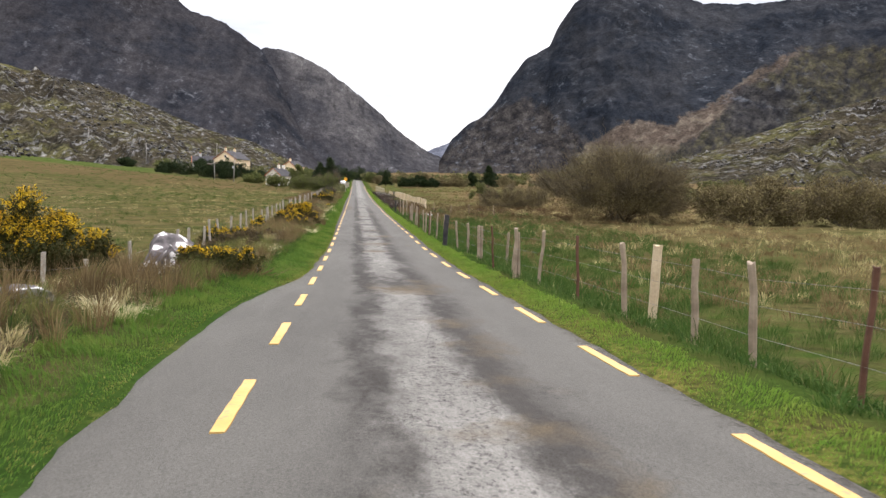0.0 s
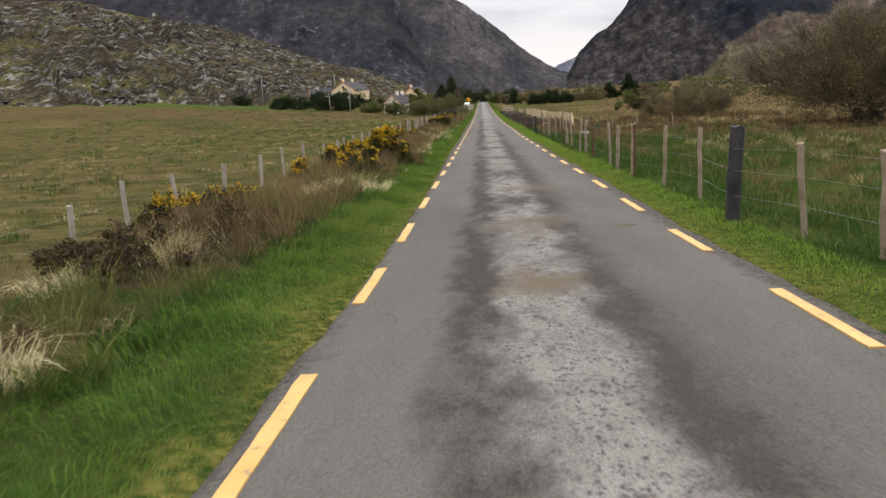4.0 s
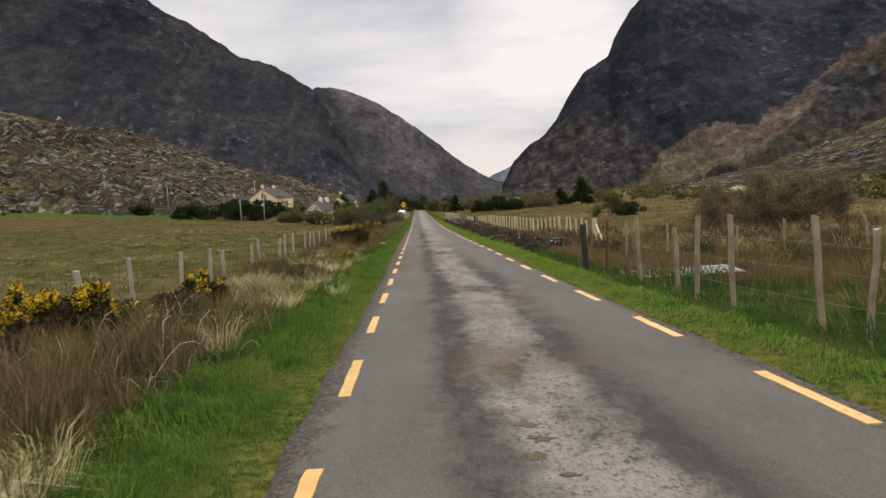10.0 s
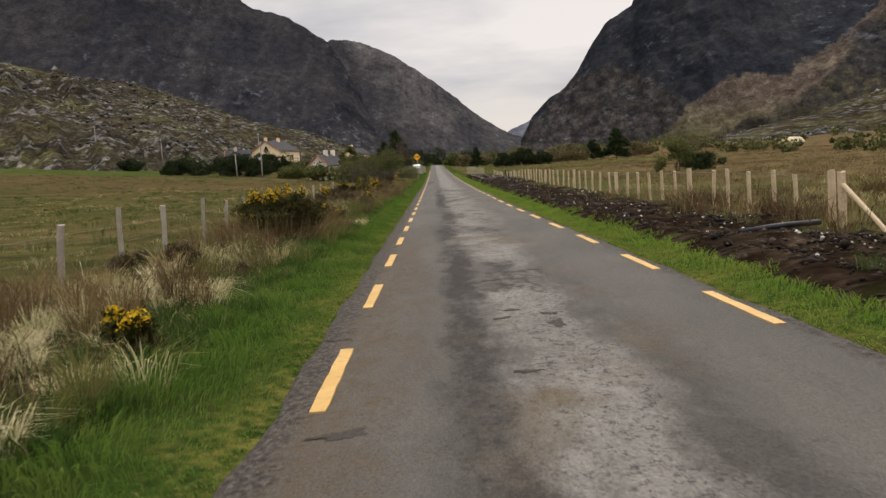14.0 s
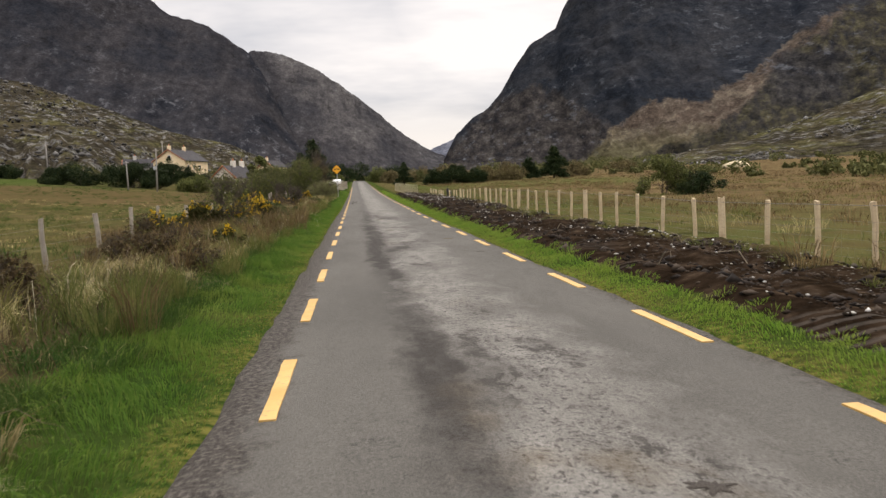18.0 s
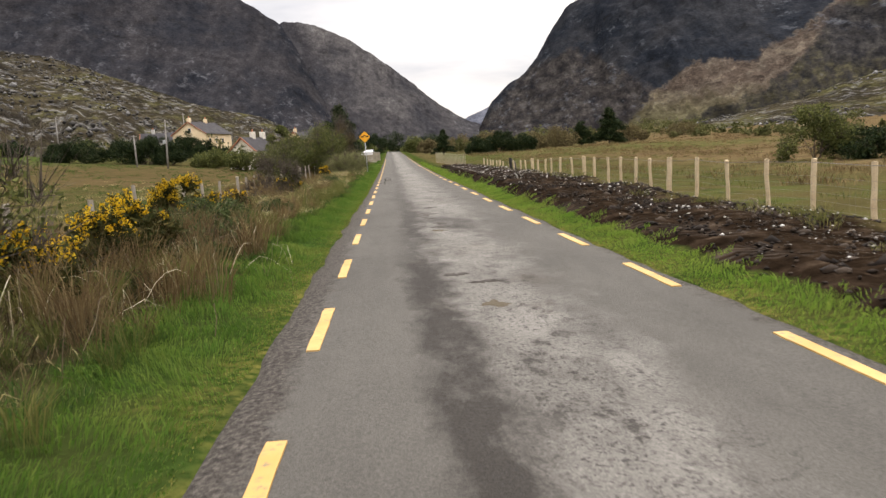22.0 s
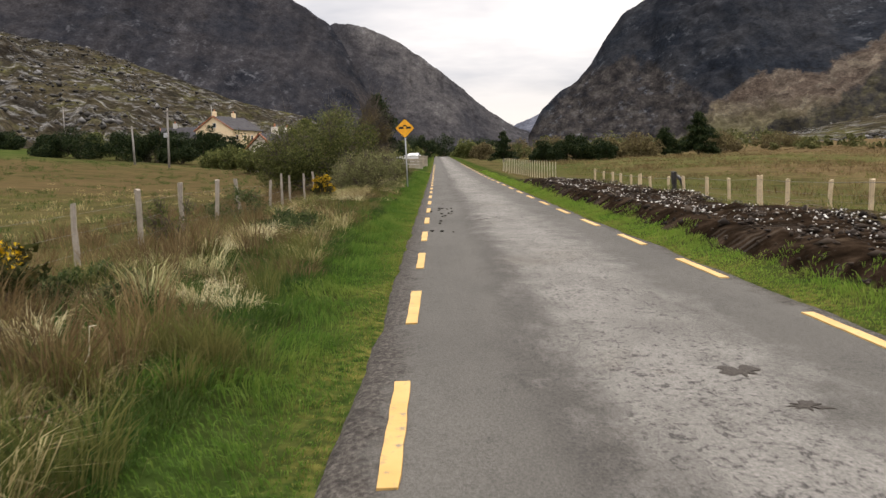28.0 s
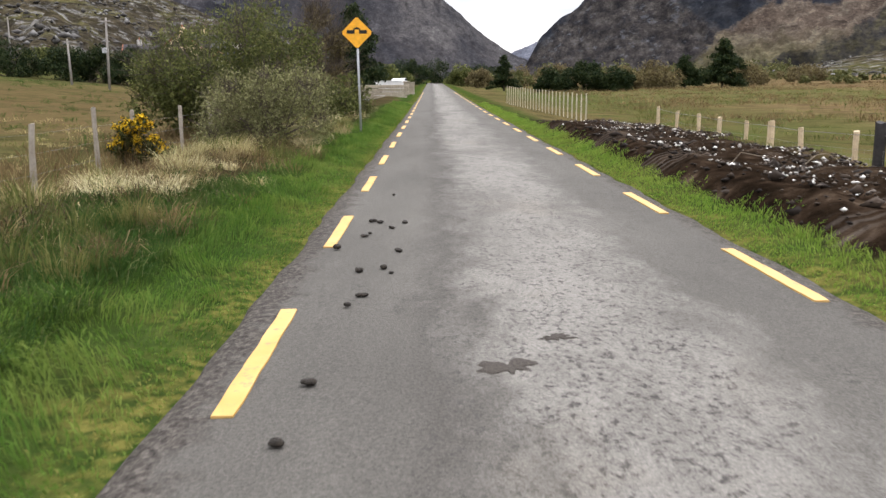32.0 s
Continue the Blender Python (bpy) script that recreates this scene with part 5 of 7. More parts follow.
def small_car(x, y, rz):
    c = empty("parked_car", x, y, gz(x, y) + 0.02, rz, "white car parked by the garden wall", "car")
    paint = simple("white_car_paint", [(0.3, (0.72, 0.72, 0.72)), (0.7, (0.80, 0.80, 0.80))], 1.0, 0.3, spec=0.5, bump=0.0)
    bm = bmesh.new()
    side = [(-2.05, 0.35), (-2.0, 0.85), (-1.0, 1.0), (-0.45, 1.45), (0.95, 1.48), (1.6, 1.0), (2.0, 0.92), (2.05, 0.35)]
    a = [bm.verts.new((px, -0.82 if pz < 1.2 else -0.66, pz)) for px, pz in side]
    b = [bm.verts.new((px, 0.82 if pz < 1.2 else 0.66, pz)) for px, pz in side]
    bm.faces.new(a)
    bm.faces.new(b[::-1])
    for i in range(8):
        bm.faces.new((a[i], b[i], b[(i + 1) % 8], a[(i + 1) % 8]))
    bmesh.ops.recalc_face_normals(bm, faces=bm.faces[:])
    bmesh.ops.bevel(bm, geom=bm.edges[:], offset=0.06, segments=2, affect="EDGES")
    part("body", bm, paint, c, smooth=True)
    for s in (-1, 1):
        bm = bmesh.new()
        f = bm.faces.new([bm.verts.new((px, s * (0.86 if pz < 1.1 else 0.72), pz)) for px, pz in ((-0.85, 1.02), (1.35, 1.02), (0.9, 1.40), (-0.4, 1.38))])
        ex = bmesh.ops.extrude_face_region(bm, geom=[f])
        for q in (g for g in ex["geom"] if isinstance(g, bmesh.types.BMVert)):
            q.co.y -= s * 0.05
        part("window", bm, GLASS, c)
        for wx in (-1.25, 1.3):
            bm = bmesh.new()
            bm_tube(bm, [(wx, s * 0.66, 0.31), (wx, s * 0.85, 0.31)], [0.31, 0.31], 18)
            tyre = part("tyre", bm, BLACK, c)
            bm = bmesh.new()
            bm_tube(bm, [(wx, s * 0.8, 0.31), (wx, s * 0.862, 0.31)], [0.19, 0.17], 14)
            part("rim", bm, STEEL, tyre)
    return c


small_car(-4.6, 246.0, 80)


# ---- stones ----
LICHEN = simple("lichened_grey_stone", [(0.36, (0.050, 0.045, 0.044)), (0.48, (0.125, 0.108, 0.106)), (0.515, (0.17, 0.15, 0.148)), (0.54, (0.64, 0.61, 0.58))], 2.8, 0.9, bump=0.7, dist=0.03, fine=11)


def stone_mesh(seed, sub=2):
    q = random.Random(seed)
    bm = bmesh.new()
    bmesh.ops.create_icosphere(bm, subdivisions=sub, radius=0.5)
    off = Vector((q.uniform(0, 50), q.uniform(0, 50), q.uniform(0, 50)))
    planes = [(Vector((q.uniform(-1, 1), q.uniform(-1, 1), q.uniform(-0.3, 1))).normalized(), q.uniform(0.17, 0.36)) for _ in range(10)]
    for v in bm.verts:
        for n, d in planes:
            k = v.co.dot(n)
            if k > d:
                v.co -= n * (k - d)
        v.co *= 1 + 0.12 * noise.noise(v.co * 2.6 + off) + 0.05 * noise.noise(v.co * 7.0 + off)
    me = bpy.data.meshes.new("boulder")
    bm.to_mesh(me)
    bm.free()
    me.materials.append(LICHEN)
    return me


STONES = [stone_mesh(k, 3) for k in range(5)]


def boulder(x, y, sx, sy, sz, rz, k, label):
    ob = part_mesh("boulder", STONES[k % 5], LICHEN)
    ob.matrix_basis = pose(x, y, gz(x, y) + sz * 0.36, 0, 0, rz) @ Matrix.Diagonal((sx * 1.25, sy * 1.25, sz * 1.3, 1))
    return tagged(ob, label, "boulder", "boulders by the road")


boulder(-5.7, 9.0, 1.55, 1.15, 1.5, 25, 0, "large angular boulder with white lichen behind gorse")
boulder(-5.5, 7.7, 0.8, 0.65, 0.9, 70, 1, "pale lichened boulder among rough grass")
boulder(-5.35, 7.1, 0.55, 0.45, 0.7, 15, 4, "pale angular stone at the foot of a larger boulder")
boulder(-6.2, 8.0, 0.95, 0.8, 0.8, 120, 2, "grey boulder among rough grass")
boulder(-6.4, 9.3, 0.9, 0.7, 0.7, 10, 3, "dark grey boulder with a mossy top")
boulder(-6.8, 8.0, 0.8, 0.65, 0.7, 48, 4, "low pale stone at the end of a heap of boulders")
boulder(-7.4, 7.8, 0.7, 0.5, 0.55, 80, 1, "low grey stone in dead grass")
boulder(-6.0, 6.5, 0.38, 0.3, 0.3, 200, 3, "grey stone half hidden in brown bracken")
boulder(-5.0, 6.1, 0.34, 0.26, 0.3, 140, 0, "small white stone half hidden in brown bracken")
boulder(-3.35, 6.3, 0.5, 0.3, 0.26, 40, 4, "small flat stone at the verge's edge")
boulder(-5.6, -1.6, 0.9, 0.7, 0.4, 30, 2, "pale stone half buried in dead grass")
boulder(-6.6, 1.2, 0.9, 0.7, 0.4, 80, 3, "flat pale stone half buried in dead grass")


def stones_stuff(name, P, s, material, label, smooth=False):
    """Many small stones as one mesh: squashed, tilted octahedra."""
    n = len(P)
    base = np.array([(1, 0, 0), (-1, 0, 0), (0, 1, 0), (0, -1, 0), (0, 0, 1), (0, 0, -1)], float)
    tri = np.array([(0, 2, 4), (2, 1, 4), (1, 3, 4), (3, 0, 4), (2, 0, 5), (1, 2, 5), (3, 1, 5), (0, 3, 5)])
    V = base[None] * (0.5 + 0.6 * rng.random((n, 6, 1))) * np.stack([s, s * rng.uniform(0.5, 1, n), s * rng.uniform(0.3, 0.7, n)], -1)[:, None, :]
    a = rng.random(n) * 2 * np.pi
    c, d = np.cos(a)[:, None], np.sin(a)[:, None]
    V = np.stack([V[..., 0] * c - V[..., 1] * d, V[..., 0] * d + V[..., 1] * c, V[..., 2] + 0.3 * V[..., 0] * (rng.random(n) - 0.5)[:, None]], -1) + P[:, None, :]
    Fs = (np.arange(n)[:, None, None] * 6 + tri[None]).reshape(-1, 3)
    return tagged(part_mesh(name, mesh_from(name, V.reshape(-1, 3), Fs, smooth), material), label, "stones", kind="stuff")


def island_rock(name, stops, rough=0.9):
    m, t, b = nodes_of(name, rough, 0.15)
    c = t_ramp(t, t_island(t), stops)
    c = t_mix(t, 0.4, c, t_ramp(t, t_noise(t, 20.0, 3.0), [(0.3, (0.55, 0.55, 0.55)), (0.7, (1.3, 1.3, 1.3))]), "MULTIPLY")
    t.links.new(c, b.inputs["Base Color"])
    return m


BANKSTONE = island_rock("bank_stone", [(0.0, (0.05, 0.040, 0.032)), (0.5, (0.12, 0.10, 0.082)), (0.7, (0.40, 0.38, 0.34)), (1.0, (0.70, 0.68, 0.64))])
nb = 4200
by = np.r_[rng.uniform(76, 178, nb), rng.uniform(138, 178, 3200)]
bx = np.r_[2.85 + 4.5 * rng.random(nb) ** 0.5, 3.4 + 3.9 * rng.random(3200)]
stones_stuff("bank_stones", np.stack([bx, by, ground_z(bx, by) + 0.02], -1), rng.uniform(0.018, 0.055, len(by)) * (1 + 0.8 * (rng.random(len(by)) > 0.97)), BANKSTONE, "loose stones on the dug bank")
by = rng.uniform(74, 180, 11000)
bx = 2.78 + 4.2 * rng.random(len(by)) ** 0.8
CLOD = island_rock("dug_clod", [(0.0, (0.007, 0.005, 0.0035)), (0.6, (0.020, 0.0135, 0.009)), (1.0, (0.055, 0.040, 0.028))])
stones_stuff("soil_clods", np.stack([bx, by, ground_z(bx, by) + 0.01], -1), rng.uniform(0.025, 0.10, len(by)) * rng.uniform(0.5, 1, len(by)), CLOD, "clods of dark soil on the dug bank", True)
by = rng.uniform(75, 179, 900)
bx = 2.95 + 3.4 * rng.random(len(by))
stones_stuff("soil_lumps", np.stack([bx, by, ground_z(bx, by)], -1), rng.uniform(0.08, 0.19, len(by)), CLOD, "heavy lumps of turned black soil on the dug bank", True)
# roots and sticks pulled up with the soil
STICK = simple("pulled_root", [(0.3, (0.10, 0.075, 0.05)), (0.7, (0.24, 0.20, 0.15))], 6.0, 0.9)
sq = random.Random(77)
for k in range(26):
    x, y = sq.uniform(3.2, 6.6), sq.uniform(96, 172)
    r = empty("root", x, y, gz(x, y) + 0.06, sq.uniform(0, 360), "pale root sticking out of the dug soil", "root", "roots in the bank")
    bm = bmesh.new()
    n = sq.uniform(0.25, 0.6)
    bm_tube(bm, [(0, 0, -0.06), (n * 0.3, sq.uniform(-0.1, 0.1), sq.uniform(0.02, 0.14)), (n * 0.7, sq.uniform(-0.15, 0.15), sq.uniform(0.02, 0.16)), (n, sq.uniform(-0.2, 0.2), sq.uniform(-0.04, 0.1))], [0.012, 0.010, 0.007, 0.003], 5)
    part("stick", bm, STICK, r)

DUNG = simple("dark_dung", [(0.3, (0.012, 0.010, 0.008)), (0.7, (0.035, 0.028, 0.020))], 12.0, 0.8, bump=0.6)


def dung_mesh(seed):
    q = random.Random(seed)
    bm = bmesh.new()
    for k in range(q.randint(1, 4)):
        r = bmesh.ops.create_icosphere(bm, subdivisions=2, radius=q.uniform(0.03, 0.05))
        o = Vector((q.uniform(-0.05, 0.05), q.uniform(-0.05, 0.05), 0.02))
        for v in r["verts"]:
            v.co = Vector((v.co.x * 1.2, v.co.y, v.co.z * 0.8)) * (1 + 0.2 * noise.noise(v.co * 30)) + o
    me = bpy.data.meshes.new("horse_dropping")
    bm.to_mesh(me)
    bm.free()
    me.materials.append(DUNG)
    return me


DUNGS = [dung_mesh(k) for k in range(4)]
for k, (x, y) in enumerate([(-1.48, 151.2), (-1.48, 151.9), (-1.43, 153.39), (-1.35, 153.68), (-1.42, 154.48), (-1.24, 154.6), (-1.17, 154.4), (-1.13, 155.3), (-1.71, 155.46), (-1.48, 156.07), (-1.44, 156.2), (-1.46, 156.95), (-1.40, 156.9),
                            (-1.1, 156.82), (-1.33, 159.14), (-1.25, 156.5), (-1.65, 149.24), (-1.46, 149.06), (-1.23, 148.88)]):
    ob = part_mesh("horse_dropping", DUNGS[k % 4], DUNG)
    ob.matrix_basis = pose(x, y, float(road_z(y)) + 0.03, 0, 0, 70 * k) @ Matrix.Diagonal((0.62 + 0.25 * ((k * 7) % 5) / 4, 0.5 + 0.25 * ((k * 3) % 4) / 3, 0.42 + 0.2 * (k % 3) / 2, 1))
    tagged(ob, "dark horse dropping on the tarmac", "dropping", "droppings on the road")

WILLOWBARK = simple("olive_willow_bark", [(0.3, (0.060, 0.046, 0.030)), (0.7, (0.125, 0.100, 0.062))], 5.0, 0.95, bump=0.5)
GRASS = leafy("verge_grass_blades", [(0.0, (0.085, 0.165, 0.020)), (0.6, (0.135, 0.235, 0.030)), (1.0, (0.23, 0.29, 0.060))], patch=0.30, patch_stops=[(0.35, (0.09, 0.20, 0.022)), (0.65, (0.25, 0.27, 0.055))], through=0.5, grain=0.9)
GRASS_LEFT = leafy("longer_verge_grass_blades", [(0.0, (0.060, 0.125, 0.018)), (0.6, (0.115, 0.200, 0.030)), (1.0, (0.22, 0.28, 0.060))], patch=0.5, patch_stops=[(0.36, (0.024, 0.062, 0.011)), (0.5, (0.066, 0.130, 0.020)), (0.64, (0.155, 0.180, 0.042))], through=0.45, grain=0.8)
RANK = leafy("rank_dark_grass", [(0.0, (0.022, 0.052, 0.010)), (0.6, (0.045, 0.095, 0.017)), (0.93, (0.090, 0.135, 0.030)), (1.0, (0.36, 0.32, 0.15))], patch=0.35, patch_stops=[(0.4, (0.020, 0.052, 0.010)), (0.65, (0.080, 0.098, 0.024))], through=0.3, grain=1.2)
STRAW = leafy("dead_moor_grass", [(0.0, (0.17, 0.13, 0.058)), (0.5, (0.34, 0.28, 0.13)), (1.0, (0.60, 0.53, 0.30))], patch=0.6, patch_stops=[(0.36, (0.13, 0.095, 0.040)), (0.46, (0.29, 0.235, 0.105)), (0.56, (0.50, 0.43, 0.22)), (0.66, (0.17, 0.17, 0.052))], grain=1.1, through=0.35)
CREAM_GRASS = leafy("cream_tussock_grass", [(0.0, (0.34, 0.28, 0.135)), (0.5, (0.54, 0.47, 0.26)), (1.0, (0.72, 0.66, 0.44))], patch=0.4, patch_stops=[(0.4, (0.48, 0.41, 0.20)), (0.6, (0.70, 0.64, 0.41))], grain=1.4, through=0.35)
PALE_TUFT = leafy("pale_greenish_tuft", [(0.0, (0.17, 0.16, 0.065)), (0.5, (0.34, 0.31, 0.145)), (1.0, (0.58, 0.53, 0.29))], patch=0.3, patch_stops=[(0.4, (0.22, 0.23, 0.085)), (0.6, (0.58, 0.54, 0.30))], grain=1.6, through=0.3)
RUSH = leafy("green_rush", [(0.0, (0.055, 0.072, 0.018)), (0.6, (0.115, 0.130, 0.034)), (1.0, (0.25, 0.22, 0.080))], patch=0.45, patch_stops=[(0.38, (0.050, 0.075, 0.017)), (0.52, (0.11, 0.12, 0.034)), (0.65, (0.21, 0.165, 0.062))], grain=0.9)
BROWN = leafy("brown_bracken_and_rush", [(0.0, (0.070, 0.042, 0.020)), (0.6, (0.145, 0.102, 0.048)), (1.0, (0.32, 0.25, 0.125))], patch=0.45, patch_stops=[(0.36, (0.060, 0.042, 0.020)), (0.5, (0.135, 0.090, 0.042)), (0.65, (0.24, 0.17, 0.078))], grain=0.9)
GORSE_G = leafy("gorse_needles", [(0.0, (0.020, 0.024, 0.007)), (0.6, (0.042, 0.046, 0.012)), (1.0, (0.085, 0.065, 0.022))], through=0.12)
GORSE_Y = leafy("gorse_flowers", [(0.0, (0.42, 0.24, 0.008)), (0.6, (0.62, 0.40, 0.012)), (1.0, (0.76, 0.55, 0.05))], through=0.3)
BRAMBLE = leafy("bramble_leaves", [(0.0, (0.025, 0.042, 0.014)), (0.6, (0.058, 0.082, 0.026)), (1.0, (0.14, 0.15, 0.065))])
DRY = leafy("brown_bramble_leaves", [(0.0, (0.030, 0.022, 0.012)), (0.6, (0.075, 0.052, 0.026)), (0.9, (0.13, 0.095, 0.045)), (1.0, (0.10, 0.12, 0.035))])
WILLOW = leafy("budding_willow_leaves", [(0.0, (0.075, 0.058, 0.030)), (0.6, (0.125, 0.100, 0.047)), (1.0, (0.20, 0.168, 0.075))], through=0.25)
WILLOW_G = leafy("fresh_willow_leaves", [(0.0, (0.048, 0.056, 0.019)), (0.6, (0.092, 0.104, 0.032)), (1.0, (0.175, 0.182, 0.058))], through=0.35)
SILVER = leafy("silvery_shrub_leaves", [(0.0, (0.10, 0.10, 0.042)), (0.6, (0.17, 0.168, 0.074)), (1.0, (0.27, 0.26, 0.13))], through=0.25)
DARKLEAF = leafy("dark_evergreen_leaves", [(0.0, (0.010, 0.018, 0.008)), (0.6, (0.022, 0.034, 0.013)), (1.0, (0.048, 0.060, 0.020))], through=0.1)
BARK = simple("grey_brown_bark", [(0.3, (0.055, 0.042, 0.032)), (0.7, (0.12, 0.098, 0.078))], 5.0, 0.95, bump=0.7)


def lobes(rx, ry, h, n, low=0.25, seed=0):
    """Centres and radii of the clumps that make up a crown."""
    q = np.random.default_rng(seed)
    a, r = q.random(n) * 2 * np.pi, np.sqrt(q.random(n))
    cz = h * (low + (1 - low) * q.random(n) ** 0.8 * (1 - 0.55 * r**2)) * 0.86
    C = np.stack([rx * 0.78 * r * np.cos(a), ry * 0.78 * r * np.sin(a), cz], -1)
    R = min(rx, ry, h) * q.uniform(0.20, 0.42, n)
    return C, R


def crown_points(C, R, n, q, shell=0.55):
    """Points in the clumps, denser near their skins."""
    k = q.choice(len(C), n, p=R**2 / (R**2).sum())
    d = q.normal(size=(n, 3))
    d /= np.linalg.norm(d, axis=1)[:, None]
    rad = R[k] * (shell + (1 - shell) * q.random(n)) * (1 + 0.16 * np.clip(q.normal(size=n), -2, 1.6))
    return C[k] + d * rad[:, None] * np.array([1, 1, 0.85])


def twig_mesh(name, A, B, w):
    """Fine twigs as thin blades from A to B."""
    n = len(A)
    s = np.cross(B - A, rng.normal(size=(n, 3)))
    s *= (w / (np.linalg.norm(s, axis=1) + 1e-9))[:, None]
    V = np.stack([A - s, A + s, B], 1).reshape(-1, 3)
    return mesh_from(name, V, np.arange(3 * n).reshape(n, 3))


def shrub(name, x, y, rx, ry, h, leaves, size, leaf, label, category, stems=7, twigs=300, low=0.25, seed=0, clumps=26, bark=None, group="", trunk_r=0.05, z=None, stretch=1.6):
    """A tree or bush of many stems: tapered limbs, fine twigs, and leaves in uneven clumps with gaps between them."""
    q = np.random.default_rng(seed + 100)
    t = empty(name, x, y, gz(x, y) if z is None else z, 0, label, category, group)
    C, R = lobes(rx, ry, h, clumps, low, seed)
    bark = bark or BARK
    for k in range(stems):
        c = C[k % len(C)]
        b0 = Vector((q.normal() * 0.06 * rx, q.normal() * 0.06 * ry, -0.2))
        p1 = Vector((c[0] * 0.35 + q.normal() * 0.08 * rx, c[1] * 0.35 + q.normal() * 0.08 * ry, c[2] * 0.45))
        bm = bmesh.new()
        r = trunk_r * q.uniform(0.6, 1.2)
        bm_tube(bm, [b0, (b0 + p1) / 2 + Vector((q.normal() * 0.04 * rx, q.normal() * 0.04 * rx, 0)), p1, Vector(c)], [r, r * 0.8, r * 0.55, r * 0.2], 6)
        for j in range(3):
            c2 = C[q.integers(len(C))]
            if np.linalg.norm(c2 - np.array(p1)) < 0.9 * max(rx, h):
                bm_tube(bm, [p1, (p1 + Vector(c2)) / 2 + Vector((0, 0, 0.05 * h)), Vector(c2)], [r * 0.45, r * 0.3, r * 0.1], 5)
        part("trunk" if k == 0 else "stem", bm, bark, t, smooth=True)
    if twigs:
        A = crown_points(C, R * 0.3, twigs, q)
        B = A + (A * [1, 1, 0.4] * 0.25 + q.normal(size=(twigs, 3)) * 0.12 * h + [0, 0, 0.14 * h]) * q.uniform(0.5, 1.2, (twigs, 1))
        tagged(part_mesh("twig_spray", twig_mesh("twig_spray", A, B, np.full(twigs, 0.004 + 0.0012 * h)), bark, t), kind="stuff")
    P = crown_points(C, R, leaves, q)
    P[:, 2] = np.maximum(P[:, 2], 0.03)
    part_mesh("crown", leaf_mesh("crown", P, np.full(leaves, size), stretch), leaf, t)
    return t


def gorse(x, y, w, h, bloom=0.5, seed=0, label=None):
    """A gorse bush: woody stems, dark spiny shoots in ragged mounds, and flowers crowded along the topmost shoots."""
    q = np.random.default_rng(seed + 900)
    label = label or ("gorse bush thick with yellow flowers" if bloom > 0.3 else "dark gorse bush with a few yellow flowers")
    g = empty("gorse_bush", x, y, gz(x, y), 0, label, "bush", "gorse bushes")
    n = max(9, int(11 * w))
    C, R = lobes(w / 2 * 1.15, w / 2 * 1.0, h, n, 0.30, seed)
    C[:, 2] *= q.uniform(0.75, 1.12, n)
    R = R * 0.85
    for k in range(6):
        c = C[k]
        bm = bmesh.new()
        bm_tube(bm, [(q.normal() * 0.08 * w, q.normal() * 0.08 * w, -0.1), (c[0] * 0.5, c[1] * 0.5, c[2] * 0.5), tuple(c)], [0.022, 0.016, 0.006], 5)
        part("stem", bm, BARK, g)
    m = int(2600 * w * h)
    L = np.maximum(crown_points(C, R, m, q, 0.35), [-99, -99, 0.02])
    L = L[L[:, 2] / h > q.uniform(0.05, 0.55, m)]
    part_mesh("foliage", leaf_mesh("foliage", L, np.full(len(L), 0.038), 2.6), GORSE_G, g)
    # dead brown stalks below, green shoots above
    d = int(800 * w)
    A = np.stack([q.normal(size=d) * w * 0.24, q.normal(size=d) * w * 0.24, np.zeros(d)], -1)
    B = A * [1.5, 1.5, 1] + np.stack([q.normal(size=d) * 0.12, q.normal(size=d) * 0.12, h * q.uniform(0.2, 0.72, d)], -1)
    part_mesh("dead_undergrowth", twig_mesh("dead_undergrowth", A, B, np.full(d, 0.006)), BROWN, g, "dry brown stalks")
    K = int(46 * w * h * (0.35 + bloom)) + 8
    k = q.choice(n, K * 3, p=R**2 / (R**2).sum())
    D = q.normal(size=(K * 3, 3)) * [1, 1, 0.7] + [0, 0, 0.8]
    D /= np.linalg.norm(D, axis=1)[:, None]
    root, tip = C[k] + D * R[k][:, None] * 0.5, C[k] + D * (R[k] * q.uniform(1.0, 1.2, K * 3) + q.uniform(0.03, 0.15, K * 3))[:, None]
    order = np.argsort(-(2.0 * tip[:, 2] / h + 0.18 * q.normal(size=K * 3) + 0.5 * fbm(tip[:, 0] * 2.2 + seed, tip[:, 1] * 2.2, 2)))
    f = q.random((len(root), 13, 1))
    S = (root[:, None] * (1 - f) + tip[:, None] * f + q.normal(size=(len(root), 13, 3)) * 0.018)
    S[..., 2] = np.maximum(S[..., 2], 0.02)
    tagged(part_mesh("thorn_cover", leaf_mesh("thorn_cover", S.reshape(-1, 3), np.full(S.shape[0] * 13, 0.042), 2.4), GORSE_G, g), kind="stuff")
    sel = order[: max(5, int(K * 1.9 * bloom))]
    f = 0.35 + 0.65 * q.random((len(sel), 44, 1))
    F = root[sel][:, None] * (1 - f) + tip[sel][:, None] * f + q.normal(size=(len(sel), 44, 3)) * (0.022 + 0.012 * (1 - f))
    part_mesh("blossom", leaf_mesh("blossom", F.reshape(-1, 3), np.full(len(sel) * 44, 0.030), 1.1), GORSE_Y, g, "bright yellow flowers")
    return g


